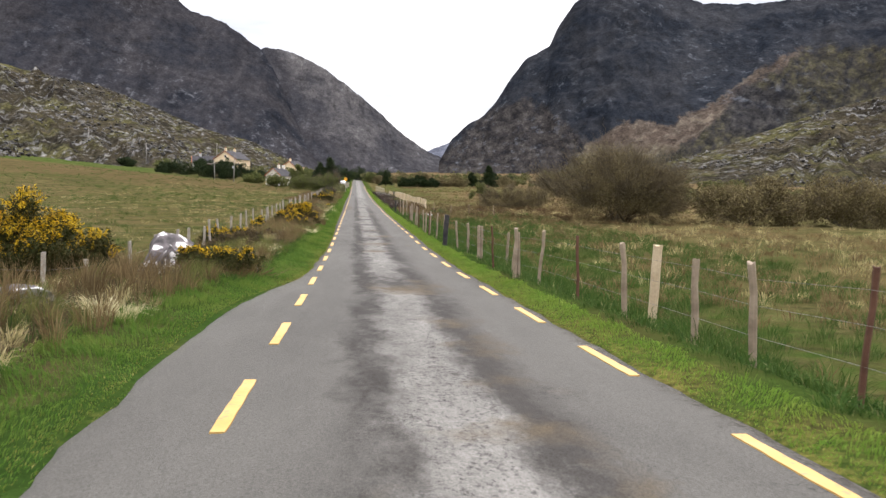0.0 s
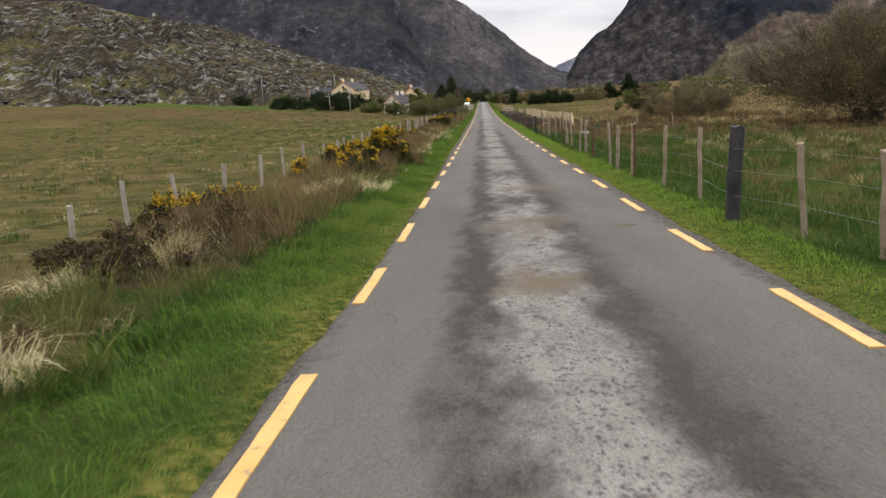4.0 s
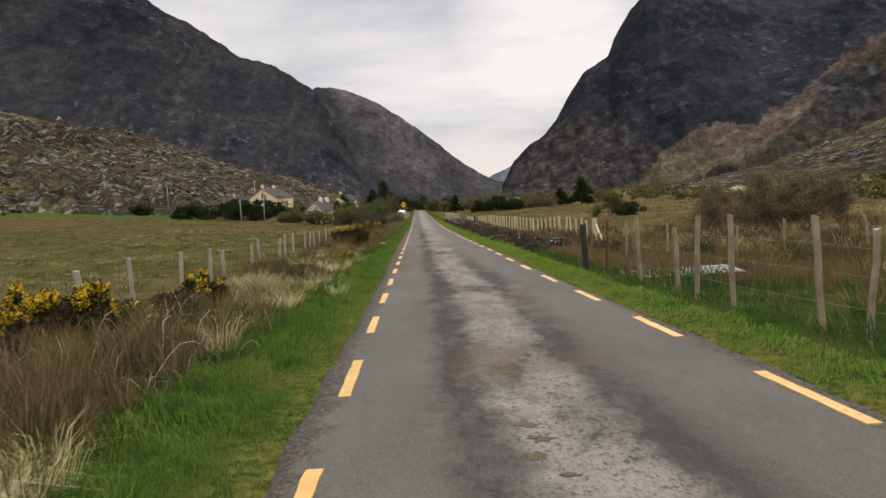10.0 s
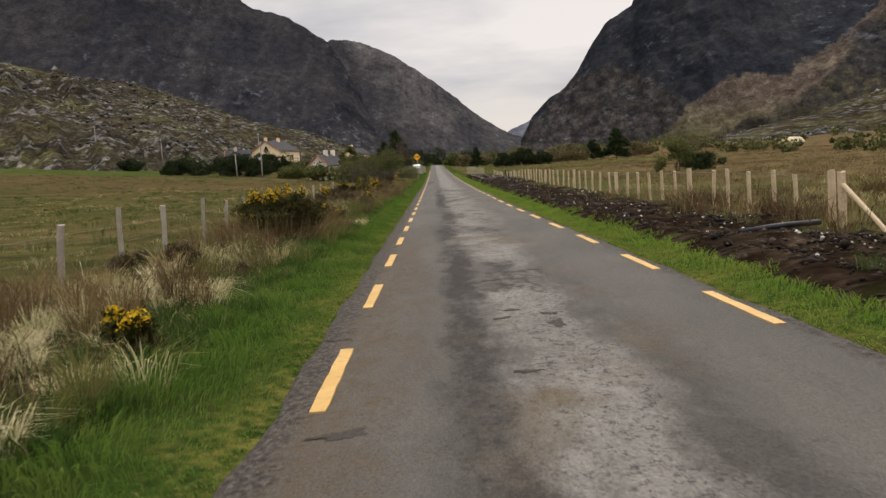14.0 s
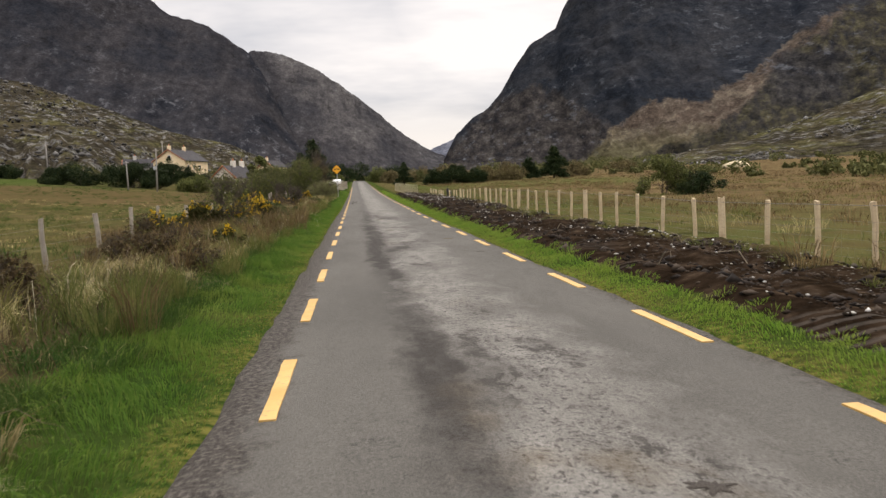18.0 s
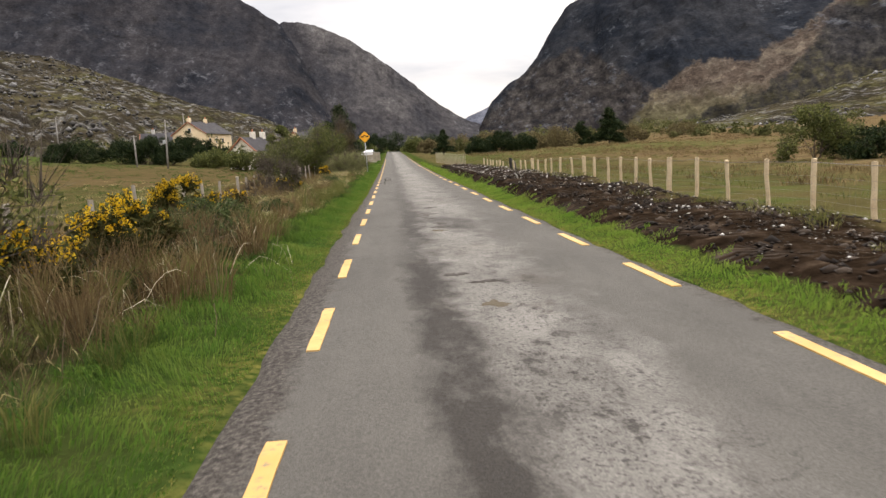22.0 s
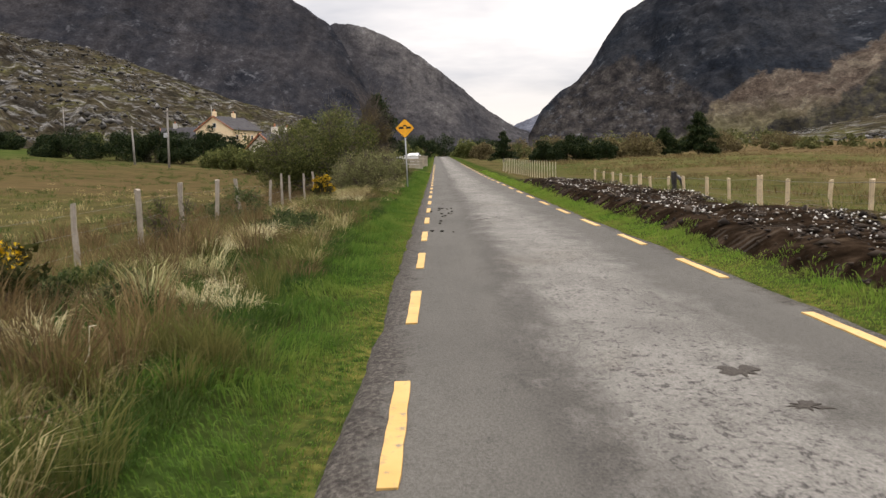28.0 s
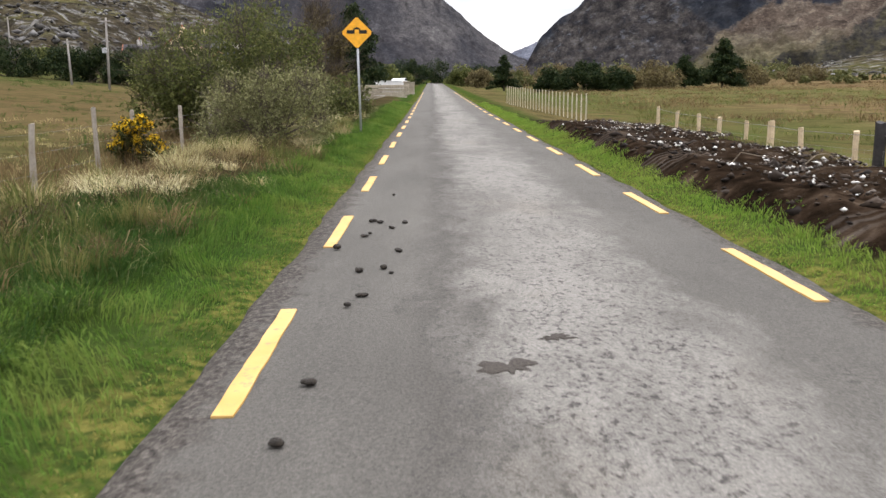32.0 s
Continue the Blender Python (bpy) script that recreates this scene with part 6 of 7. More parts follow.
# ---- gorse along the field side ----
for k, (x, y, w, h, b) in enumerate([(-8.5, 7.4, 3.3, 2.9, 0.8), (-3.7, 5.35, 1.35, 0.62, 0.5), (-4.35, 5.15, 0.8, 0.72, 0.6), (-27.0, 47.6, 3.0, 1.8, 0.1), (-7.1, 29.4, 1.4, 1.1, 0.5), (-7.4, 26.5, 1.7, 1.1, 0.55), (-6.1, 34.2, 0.9, 0.9, 0.6), (-3.75, 30.0, 1.3, 0.72, 0.25),
                                     (-3.8, 36.6, 1.5, 1.4, 0.9), (-4.75, 37.0, 1.3, 1.2, 0.85), (-3.35, 36.0, 0.7, 0.6, 0.03), (-4.3, 34.3, 1.0, 0.85, 0.6), (-4.95, 32.3, 0.9, 0.85, 0.5), (-4.3, 31.6, 0.8, 0.7, 0.4), (-6.6, 35.9, 1.0, 0.8, 0.6), (-6.15, 55.2, 0.75, 1.6, 0.8), (-5.25, 55.2, 1.0, 1.1, 0.7), (-4.6, 58.6, 0.9, 0.7, 0.4),
                                     (-4.4, 85.2, 2.0, 1.3, 0.3), (-3.55, 73.8, 0.45, 0.45, 0.7), (-3.95, 89.3, 0.8, 0.75, 0.4), (-4.2, 105.8, 0.7, 0.6, 0.7), (-6.6, 110.4, 1.6, 1.2, 0.45), (-5.8, 113.0, 1.4, 1.2, 0.5),
                                     (-7.0, 115.2, 1.2, 1.1, 0.5), (-5.6, 128.2, 0.7, 0.8, 0.3), (-4.8, 115.3, 1.6, 0.95, 1.2), (-4.7, 113.4, 1.1, 0.8, 1.2), (-4.7, 117.0, 1.0, 0.9, 1.0), (-5.75, 124.1, 1.4, 1.35, 1.5), (-6.5, 120.6, 1.0, 0.9, 0.45), (-4.9, 125.7, 0.7, 0.7, 0.12), (-5.7, 129.6, 0.9, 0.7, 0.2), (-5.2, 138.9, 1.0, 0.85, 0.3), (-5.6, 161.3, 0.65, 1.45, 0.9), (-9.0, 190.0, 1.4, 1.6, 0.55), (-4.7, 136.7, 0.6, 0.6, 0.2)]):
    gorse(x, y, w, h, b * (0.36 if 88 < y < 134 else 0.75), k)

# brambles in the rough strip; some dark mounds are added to stand for shaded hollows
for k, (x, y, r, h) in enumerate([(-5.0, 122.5, 1.3, 0.9), (-4.4, 119.8, 0.8, 0.55), (-4.7, 121.2, 1.0, 0.75), (-4.1, 117.6, 0.7, 0.5), (-4.9, 118.6, 1.0, 0.7), (-4.2, 122.4, 0.7, 0.5), (-5.6, 120.2, 0.9, 0.7), (-4.6, 17.6, 1.0, 0.5), (-4.3, 20.6, 0.8, 0.45), (-5.0, 14.6, 1.1, 0.6), (-5.2, 22.6, 0.9, 0.5), (-4.7, 57.2, 0.9, 0.6), (-5.4, 52.6, 1.0, 0.6), (-4.5, 109.4, 0.8, 0.5), (-4.2, 114.2, 0.6, 0.4), (-5.3, 117.4, 0.9, 0.7), (-4.4, 126.6, 0.8, 0.5), (-5.3, 131.4, 0.9, 0.5), (-4.9, 140.3, 0.8, 0.45), (-7.1, 155.6, 1.1, 1.2), (-6.4, 153.2, 0.9, 0.8), (-5.4, 86.6, 1.0, 0.6), (-4.8, 71.4, 0.8, 0.5), (-5.2, 79.2, 1.0, 0.55), (-5.0, 44.4, 0.8, 0.5), (-4.5, 100.5, 1.2, 0.7), (-5.2, 96.0, 1.0, 0.8), (-4.3, 147.0, 0.9, 0.6), (-5.4, 104.0, 1.4, 0.9), (-4.6, 66.5, 0.9, 0.6), (7.2, 70.0, 1.4, 0.7), (5.4, 73.2, 0.8, 0.5)]):
    dry = 90 < y < 111 or y < 60 or 70 < y < 88
    shrub("bramble_patch", x, y, r, r, h, 3800, 0.038, DRY if dry else BRAMBLE, "tangled brown bramble patch in rough grass" if dry else "tangled green bramble patch in rough grass", "bush", 5, 900 if dry else 200, 0.1, 40 + k, 14, group="brambles", trunk_r=0.015)

# ---- bushes and trees by the road ----
shrub("willow_thicket", 24.0, 63.0, 8.6, 7.0, 7.6, 76000, 0.072, WILLOW, "large rounded willow thicket just coming into leaf", "tree", 18, 14000, 0.12, 1, 70, WILLOWBARK, trunk_r=0.11)
for k, (x, y, rx, h) in enumerate([(36, 61, 6, 4.6), (45, 60, 6.5, 4.4), (55, 62, 7, 4.6), (66, 64, 8, 5.0)]):
    shrub("willow_bush", x, y, rx, 5, h, 26000, 0.13, WILLOW, "broad olive willow bush at the field's edge", "bush", 9, 1400, 0.1, 5 + k, 34, group="willows in the rushes", trunk_r=0.07)
shrub("willow_bush", 19.2, 92.0, 5.2, 4.5, 3.7, 40000, 0.055, WILLOW, "low rounded willow bush behind the old fence", "bush", 12, 7000, 0.10, 12, 46, WILLOWBARK, group="willows in the rushes", trunk_r=0.06)
shrub("willow_bush", 24.4, 154.0, 2.5, 2.2, 3.9, 9000, 0.11, WILLOW_G, "single upright willow bush in the moor", "bush", 7, 700, 0.1, 13, 20, group="willows in the rushes")
shrub("willow_bush", 27.0, 152.0, 2.6, 2.0, 1.9, 4000, 0.12, DARKLEAF, "low dark bush in the moor", "bush", 6, 300, 0.1, 14, 18, group="willows in the rushes")
shrub("sapling", -5.2, 113.4, 1.1, 1.1, 2.2, 1300, 0.05, WILLOW_G, "loose young willow among gorse and dead grass", "tree", 9, 900, 0.15, 15, 20, trunk_r=0.025)
shrub("bare_shrub", -5.2, 135.5, 1.0, 0.9, 1.9, 900, 0.05, GORSE_G, "bare dark twiggy shrub beside the fence", "bush", 12, 1600, 0.15, 16, 18, trunk_r=0.02)
shrub("bare_shrub", -5.6, 133.6, 0.7, 0.7, 1.3, 700, 0.045, BROWN, "small brown twiggy shrub in the rough grass", "bush", 9, 600, 0.15, 17, 14, trunk_r=0.016)
shrub("bare_shrub", -7.6, 150.5, 0.8, 0.8, 1.5, 900, 0.05, WILLOW_G, "scraggy grey-green shrub among dead grass", "bush", 9, 500, 0.15, 18, 14, trunk_r=0.02)
shrub("grey_shrub", -4.35, 166.0, 1.65, 1.5, 1.95, 17000, 0.036, SILVER, "grey-green flowering shrub beside the verge", "bush", 10, 1100, 0.1, 19, 26, trunk_r=0.03)
shrub("grey_shrub", -4.3, 178.5, 1.5, 1.6, 1.9, 4200, 0.08, WILLOW_G, "green shrub behind the warning sign", "bush", 8, 500, 0.1, 20, 22, trunk_r=0.03)
shrub("birch_tree", -5.4, 183.0, 1.4, 1.4, 5.4, 5200, 0.07, WILLOW, "slender brown-budded birch behind shrubs", "tree", 4, 1500, 0.35, 21, 20, BARK, trunk_r=0.07)
shrub("willow_tree", -7.5, 177.5, 3.9, 3.2, 5.7, 46000, 0.075, WILLOW_G, "round willow tree in fresh green leaf", "tree", 10, 2000, 0.1, 22, 42, trunk_r=0.09)
shrub("willow_tree", -15.0, 216.0, 4.2, 3.6, 4.6, 12000, 0.12, WILLOW_G, "round willow tree in fresh green leaf", "tree", 9, 1200, 0.1, 23, 36, trunk_r=0.09)
shrub("willow_tree", -9.6, 207.0, 3.2, 3.0, 4.4, 9000, 0.12, WILLOW, "olive willow tree beside the road", "tree", 8, 1200, 0.1, 24, 30, trunk_r=0.08)


def conifer(x, y, h, r, seed, label, leaves=9000):
    """A dark conifer: a straight trunk and tiers of drooping boughs."""
    q = np.random.default_rng(seed)
    t = empty("conifer", x, y, gz(x, y), 0, label, "tree", "dark evergreens")
    bm = bmesh.new()
    bm_tube(bm, [(0, 0, -0.4), (0.05 * h * 0.3, 0, h * 0.5), (0, 0, h)], [0.03 * h, 0.02 * h, 0.004 * h], 8)
    part("trunk", bm, BARK, t, smooth=True)
    n = 46
    zz = h * (0.12 + 0.86 * (np.arange(n) + q.random(n)) / n)
    a = q.random(n) * 2 * np.pi
    L = r * (1 - (zz / h) ** 1.5) * q.uniform(0.55, 1.15, n) + 0.15
    k = q.choice(n, leaves, p=L / L.sum())
    s = q.random(leaves) ** 0.6
    P = np.stack([np.cos(a[k]) * L[k] * s, np.sin(a[k]) * L[k] * s, zz[k] - 0.12 * L[k] * s**2], -1)
    P += q.normal(size=P.shape) * np.array([0.16, 0.16, 0.09]) * (r / 2.0)
    part_mesh("crown", leaf_mesh("crown", P, np.full(leaves, 0.13 * r / 2.4), 2.4, 0.3), DARKLEAF, t)
    bm = bmesh.new()
    for j in range(0, n, 2):
        e = Vector((math.cos(a[j]) * L[j] * 0.85, math.sin(a[j]) * L[j] * 0.85, zz[j] - 0.08 * L[j]))
        bm_tube(bm, [(0, 0, zz[j]), e], [0.008 * h, 0.003 * h], 4)
    part("branchwork", bm, BARK, t)
    return t


conifer(-8.2, 229.0, 9.0, 4.2, 1, "tall dark pine behind the white wall")
conifer(-12.5, 262.0, 8.0, 3.0, 2, "dark pine beyond the white wall")
conifer(48.0, 289.0, 8.0, 4.4, 3, "broad dark evergreen standing in the moor")
conifer(42.0, 290.0, 5.5, 3.2, 4, "broad dark evergreen standing in the moor")
conifer(9.5, 268.0, 5.0, 2.2, 5, "dark evergreen by the field entrance")
for k, (x, y, rx, h) in enumerate([(16.0, 264, 3.0, 4.2), (20.5, 266, 3.4, 4.4), (25.0, 265, 3.0, 4.0), (-57.5, 262, 4.5, 5.6), (-51.0, 264, 4.2, 5.0), (-46.0, 263, 4.0, 4.8), (-41.5, 262, 3.6, 4.4), (-62.0, 262, 3.4, 4.2), (-44.6, 307, 3.4, 6.0), (-48.0, 310, 3.8, 8.0), (-51.5, 312, 3.6, 7.6), (-55.5, 314, 3.8, 7.4), (-60.0, 316, 3.8, 6.6), (-37.0, 306, 3.0, 3.8), (-40.5, 305, 2.8, 3.6)]):
    shrub("evergreen_bush", x, y, rx, rx * 0.85, h, 7000, 0.20, DARKLEAF, "dense dark evergreen bush in a hedge row", "bush", 6, 0, 0.05, 60 + k, 26, group="dark hedge bushes", trunk_r=0.08)
for k, (x, y, rx, h, m) in enumerate([(36, 285, 5.0, 4.6, WILLOW), (30, 284, 4.0, 3.6, WILLOW), (56, 300, 5, 4, WILLOW), (-34, 262, 4.0, 3.4, WILLOW_G), (-32.5, 254, 3.8, 3.4, WILLOW_G), (-24.8, 241, 4.0, 4.6, WILLOW_G), (-15.5, 232, 3.4, 4.6, WILLOW_G), (-18.4, 238, 2.5, 8.2, WILLOW_G), (-20, 268, 4.8, 5.6, WILLOW_G), (-7, 290, 4.0, 5.0, WILLOW_G), (-13, 300, 4.5, 6.0, DARKLEAF),
                                      (-4.5, 330, 4.0, 6.0, DARKLEAF), (5.5, 325, 4.0, 5.0, WILLOW_G), (0.5, 372, 5.5, 6.5, DARKLEAF), (8, 300, 3.2, 3.6, WILLOW), (11, 345, 4.5, 5.5, DARKLEAF), (-22, 330, 6, 6.5, WILLOW_G), (-30, 345, 6, 6.0, WILLOW_G), (18, 335, 5, 4.5, WILLOW), (28, 345, 6, 5, WILLOW), (62, 330, 6, 5, DARKLEAF), (75, 320, 6, 4, WILLOW), (-10, 400, 8, 9, DARKLEAF), (12, 410, 8, 8, DARKLEAF), (-70, 300, 5, 4, WILLOW_G), (-80, 285, 4, 3, DARKLEAF)]):
    shrub("roadside_tree", x, y, rx, rx * 0.85, h, 3600, 0.26, m, "leafy tree in the belt around the cottages", "tree", 5, 0, 0.08, 90 + k, 26, group="trees around the cottages", trunk_r=0.10)

# far woods and scrub along the foot of the slopes
FARP = []
q = np.random.default_rng(5)
for k in range(150):
    side = -1 if k % 2 else 1
    y = q.uniform(300, 640)
    x = side * q.uniform(12, 60 + 0.45 * (y - 280))
    r = q.uniform(2.5, 6.0)
    C, R = lobes(r, r, r * q.uniform(0.8, 1.3), 10, 0.05, k)
    FARP.append(crown_points(C, R, 280, q) + [x, y, gz(x, y)])
for k in range(130):
    y = q.uniform(130, 420)
    x = q.uniform(55, 120 + 0.35 * (y - 130))
    r = q.uniform(1.5, 4.0)
    C, R = lobes(r, r, r * q.uniform(0.5, 0.9), 8, 0.05, 300 + k)
    FARP.append(crown_points(C, R, 190, q) + [x, y, gz(x, y)])
FARP = np.concatenate(FARP)
tagged(part_mesh("far_scrub", leaf_mesh("far_scrub", FARP, np.full(len(FARP), 0.50), 1.4), leafy("far_scrub_leaves", [(0.0, (0.050, 0.054, 0.020)), (0.6, (0.092, 0.096, 0.034)), (1.0, (0.15, 0.145, 0.056))])), "scrub and low trees across the valley floor", "scrub", kind="stuff")


# ---- grass ----
def scatter(n, x0, x1, y0, y1, keep=None):
    x, y = rng.uniform(x0, x1, n), rng.uniform(y0, y1, n)
    if keep is not None:
        k = keep(x, y)
        x, y = x[k], y[k]
    return np.stack([x, y, ground_z(x, y)], -1)


def verge(side, width, n, material, low, high, within=99.0, w=(0.006, 0.014)):
    """Grass beside the tarmac: blades combed together in tufts, short at the edge and longer away from it."""
    y = rng.uniform(-16, 205, n)
    off = rng.random(n) * width - 0.05 * rng.random(n)
    ragged = 0.16 * (fbm(y * 0.9, y * 0 + (2 if side < 0 else 9), 4, 0.6) - 0.5)
    x = left_edge(y) + ragged - off if side < 0 else right_edge(y) + ragged + off
    keep = off < within * rng.random(n) ** 1.5
    x, y, off = x[keep], y[keep], off[keep]
    tuft = fbm(x * 2.4 + 11, y * 1.9, 3)
    grow = step(0.0, 0.75, off) * (0.35 + 1.3 * step(0.36, 0.66, tuft))
    h = (low + (high - low) * grow) * rng.uniform(0.55, 1.2, len(x))
    comb = 2 * np.pi * (1.6 * fbm(x * 1.1 + 5, y * 0.9 + 3, 2)) + 0.7 * rng.normal(size=len(x))
    P = np.stack([x, y, ground_z(x, y) - 0.005], -1)
    tagged(blades("verge_grass", P, h, rng.uniform(*w, len(x)), np.full(len(x), 1.15), material, 0.3, comb), "lush green grass beside the tarmac", "grass", kind="stuff")


verge(-1, 1.35, 250000, GRASS_LEFT, 0.035, 0.15)
verge(1, 0.72, 125000, GRASS, 0.03, 0.10)
EDGE = leafy("parched_edge_grass", [(0.0, (0.10, 0.12, 0.024)), (0.6, (0.17, 0.175, 0.040)), (1.0, (0.27, 0.24, 0.080))], through=0.4)
verge(-1, 0.42, 60000, EDGE, 0.03, 0.05, 0.42)
verge(1, 0.30, 34000, EDGE, 0.03, 0.05, 0.30)


def tussocks(name, centres, blades_each, radius, h, w, lean, material, label, category="grass", spread=0.5):
    """Tufts as one mesh: each centre carries a fan of blades that fall outwards from it."""
    n = len(centres)
    k = np.repeat(np.arange(n), blades_each)
    size = rng.uniform(0.5, 1.35, n)[k]
    a, r = rng.random(len(k)) * 2 * np.pi, np.sqrt(rng.random(len(k))) * radius * size
    x, y = centres[k, 0] + r * np.cos(a), centres[k, 1] + r * np.sin(a)
    wind = rng.random(n)[k] * 2 * np.pi
    dirs = a + spread * rng.normal(size=len(k)) + 0.5 * np.sin(wind - a)
    P = np.stack([x, y, ground_z(x, y) - 0.02], -1)
    tagged(blades(name, P, h * size * rng.uniform(0.5, 1.15, len(k)), w * rng.uniform(0.6, 1.3, len(k)), np.full(len(k), lean), material, 0.3, dirs), label, category, kind="stuff")


def green_line(y):
    """Nearer the tarmac than this the rough strip is long green grass."""
    return np.interp(y, [-15, 60, 64, 84, 90, 104, 118, 130, 136, 142, 152, 158, 170], [-3.2, -3.3, -3.5, -3.6, -3.8, -3.4, -3.4, -3.6, -4.3, -4.5, -4.4, -4.0, -3.5])


def bleached(y):
    """How much of the rough strip is bleached grass, along the road; elsewhere brown bracken and brambles hold the ground."""
    return np.interp(y, [-15, 10, 24, 28, 48, 52, 58, 64, 84, 90, 108, 112, 122, 127, 182], [0.5, 0.25, 0.25, 0.6, 0.6, 0.25, 0.3, 1.0, 1.0, 0.7, 0.6, 0.25, 0.25, 1.0, 1.0])


def strip(n, x0, x1, y0, y1, scale, lo, hi, seed, green_from=None):
    """Centres in patches, as the noise allows."""
    x, y = rng.uniform(x0, x1, n), rng.uniform(y0, y1, n)
    f = fbm(x / scale + seed, y / scale + seed * 1.7, 3)
    k = (f > lo) & (f < hi) & (x < left_edge(y) - 0.95 if x1 < 0 else x > 2.75)
    # the stones by the road lie in a hollow of short growth
    k &= ~((x > -7.6) & (x < -4.4) & (y > 3.4) & (y < 9.6))
    if green_from and x1 < 0:
        k &= ((x < green_from(y)) | (rng.random(n) < 0.18)) & (rng.random(n) < (1.0 if seed == 14 else bleached(y)))
    return np.stack([x[k], y[k]], -1)


def tufts_at(spots, n, r):
    """A few centres round each named spot."""
    S = np.repeat(np.array(spots, float), n, axis=0)
    return S + rng.normal(size=S.shape) * r


tussocks("dead_grass_tussocks", strip(2100, -7.0, -3.15, -15, 182, 1.8, 0.46, 0.75, 3, green_line), 110, 0.13, 0.42, 0.008, 1.3, STRAW, "straw-coloured tussocks of dead grass in the rough strip")
tussocks("cream_tussocks", np.concatenate([strip(800, -6.2, -3.25, -15, 182, 1.6, 0.52, 0.8, 6, green_line), tufts_at([(-4.2, 146.0), (-4.8, 144.3), (-5.4, 159.2), (-5.0, 157.5), (-3.7, 44.0), (-4.3, 46.7), (-4.0, 71.5), (-4.3, 74.0), (-5.0, 130.0), (-4.4, 149.5), (-3.6, 47.5), (-3.8, 49.0), (-3.6, 66.5), (-3.8, 68.2), (-3.7, 70.0), (-3.9, 72.8), (-3.8, 76.5), (-3.5, 90.5), (-3.6, 27.2), (-4.1, 26.5), (-3.7, 34.0)], 4, 0.28)]), 210, 0.14, 0.32, 0.0065, 1.6, CREAM_GRASS, "pale cream tussocks drooping over the rough strip")
tussocks("pale_tufts", tufts_at([(-4.1, 67.1), (-4.5, 65.7), (-4.0, 68.7), (-4.4, 74.4), (-4.3, 40.6), (-4.5, 44.0), (-3.5, 42.8), (-4.4, 39.7), (-4.2, 28.6), (-3.5, 28.6), (-4.1, 76.3), (-3.6, 72.9), (-4.4, 79.5), (-4.8, 127.8), (-4.5, 130.6), (-5.0, 147.2), (-6.2, 145.8), (-4.9, 158.9),
                                    (-4.1, 146.5), (-3.9, 148.5), (-5.0, 160.3), (-4.5, 104.3), (-4.6, 62.5), (-3.9, 64.0), (-3.7, 70.8), (-3.8, 62.0), (-4.0, 61.0), (-4.6, 142.0), (-4.2, 140.2), (-4.7, 125.2), (-5.2, 132.5)], 3, 0.32), 80, 0.14, 0.40, 0.009, 1.35, PALE_TUFT, "pale greenish tufts of dead grass in the rough strip")
tussocks("green_rushes", np.concatenate([strip(3000, -7.2, -3.15, -15, 182, 2.0, 0.25, 0.54, 9), tufts_at([(-3.1, 137.7), (-3.2, 138.0), (-3.05, 137.9), (-4.2, 136.6), (-4.0, 130.4)], 4, 0.10)]), 75, 0.12, 0.46, 0.008, 0.65, RUSH, "green and brown rushes in the rough strip")
tussocks("brown_rushes", np.concatenate([strip(1500, -6.8, -3.25, -15, 150, 2.4, 0.50, 0.8, 14, green_line), tufts_at([(-3.75, 50.5), (-4.0, 51.5), (-4.4, 52.0), (-3.9, 53.5), (-3.8, 108.5), (-3.7, 137.0), (-3.9, 138.5), (-3.7, 112.5), (-3.6, 114.0), (-3.7, 116.0), (-4.0, 113.4), (-4.2, 115.3), (-3.6, 118.0), (-4.2, 118.5), (-5.4, 3.2), (-6.2, 2.4), (-4.9, 2.0), (-3.6, 31.5), (-3.5, 38.0), (-4.2, 37.4), (-3.3, 36.8)], 6, 0.28)]), 70, 0.13, 0.64, 0.009, 0.6, BROWN, "brown rush clumps among the gorse")


def litter(n, x0, x1, y0, y1, material, label, name, long=(0.12, 0.34), seed=0.0):
    """Fallen stalks and dead fronds that hide the soil, thicker in some places than in others."""
    x, y = rng.uniform(x0, x1, n), rng.uniform(y0, y1, n)
    k = (fbm(x / 1.3 + seed, y / 1.3, 3) > 0.30 + 0.25 * rng.random(n)) & (x < left_edge(y) - 1.05 - 0.35 * fbm(y * 0.7, y * 0 + 4, 3)) & ((x < green_line(y)) | (rng.random(n) < 0.25))
    x, y = x[k], y[k]
    heap = 0.16 * step(0.35, 0.7, fbm(x / 0.9 + 3, y / 0.9 + seed, 3)) * rng.random(len(x))
    P = np.stack([x, y, ground_z(x, y) + heap - 0.01], -1)
    tagged(blades(name, P, rng.uniform(*long, len(x)), rng.uniform(0.005, 0.012, len(x)), np.full(len(x), 1.9), material, 0.4, rng.random(len(x)) * 2 * np.pi), label, "grass", kind="stuff")


LITTER = leafy("fallen_bracken", [(0.0, (0.030, 0.020, 0.011)), (0.6, (0.075, 0.052, 0.026)), (1.0, (0.20, 0.15, 0.075))], patch=0.4, patch_stops=[(0.4, (0.026, 0.024, 0.010)), (0.6, (0.10, 0.068, 0.032))], through=0.15, grain=0.9)
litter(150000, -7.2, -2.9, -15, 190, LITTER, "thatch of fallen brown bracken and stalks in the rough strip", "dead_bracken", seed=2.0)
litter(30000, -7.2, -2.9, -15, 190, STRAW, "fallen straw-coloured stalks in the rough strip", "fallen_stalks", (0.10, 0.28), 6.0)


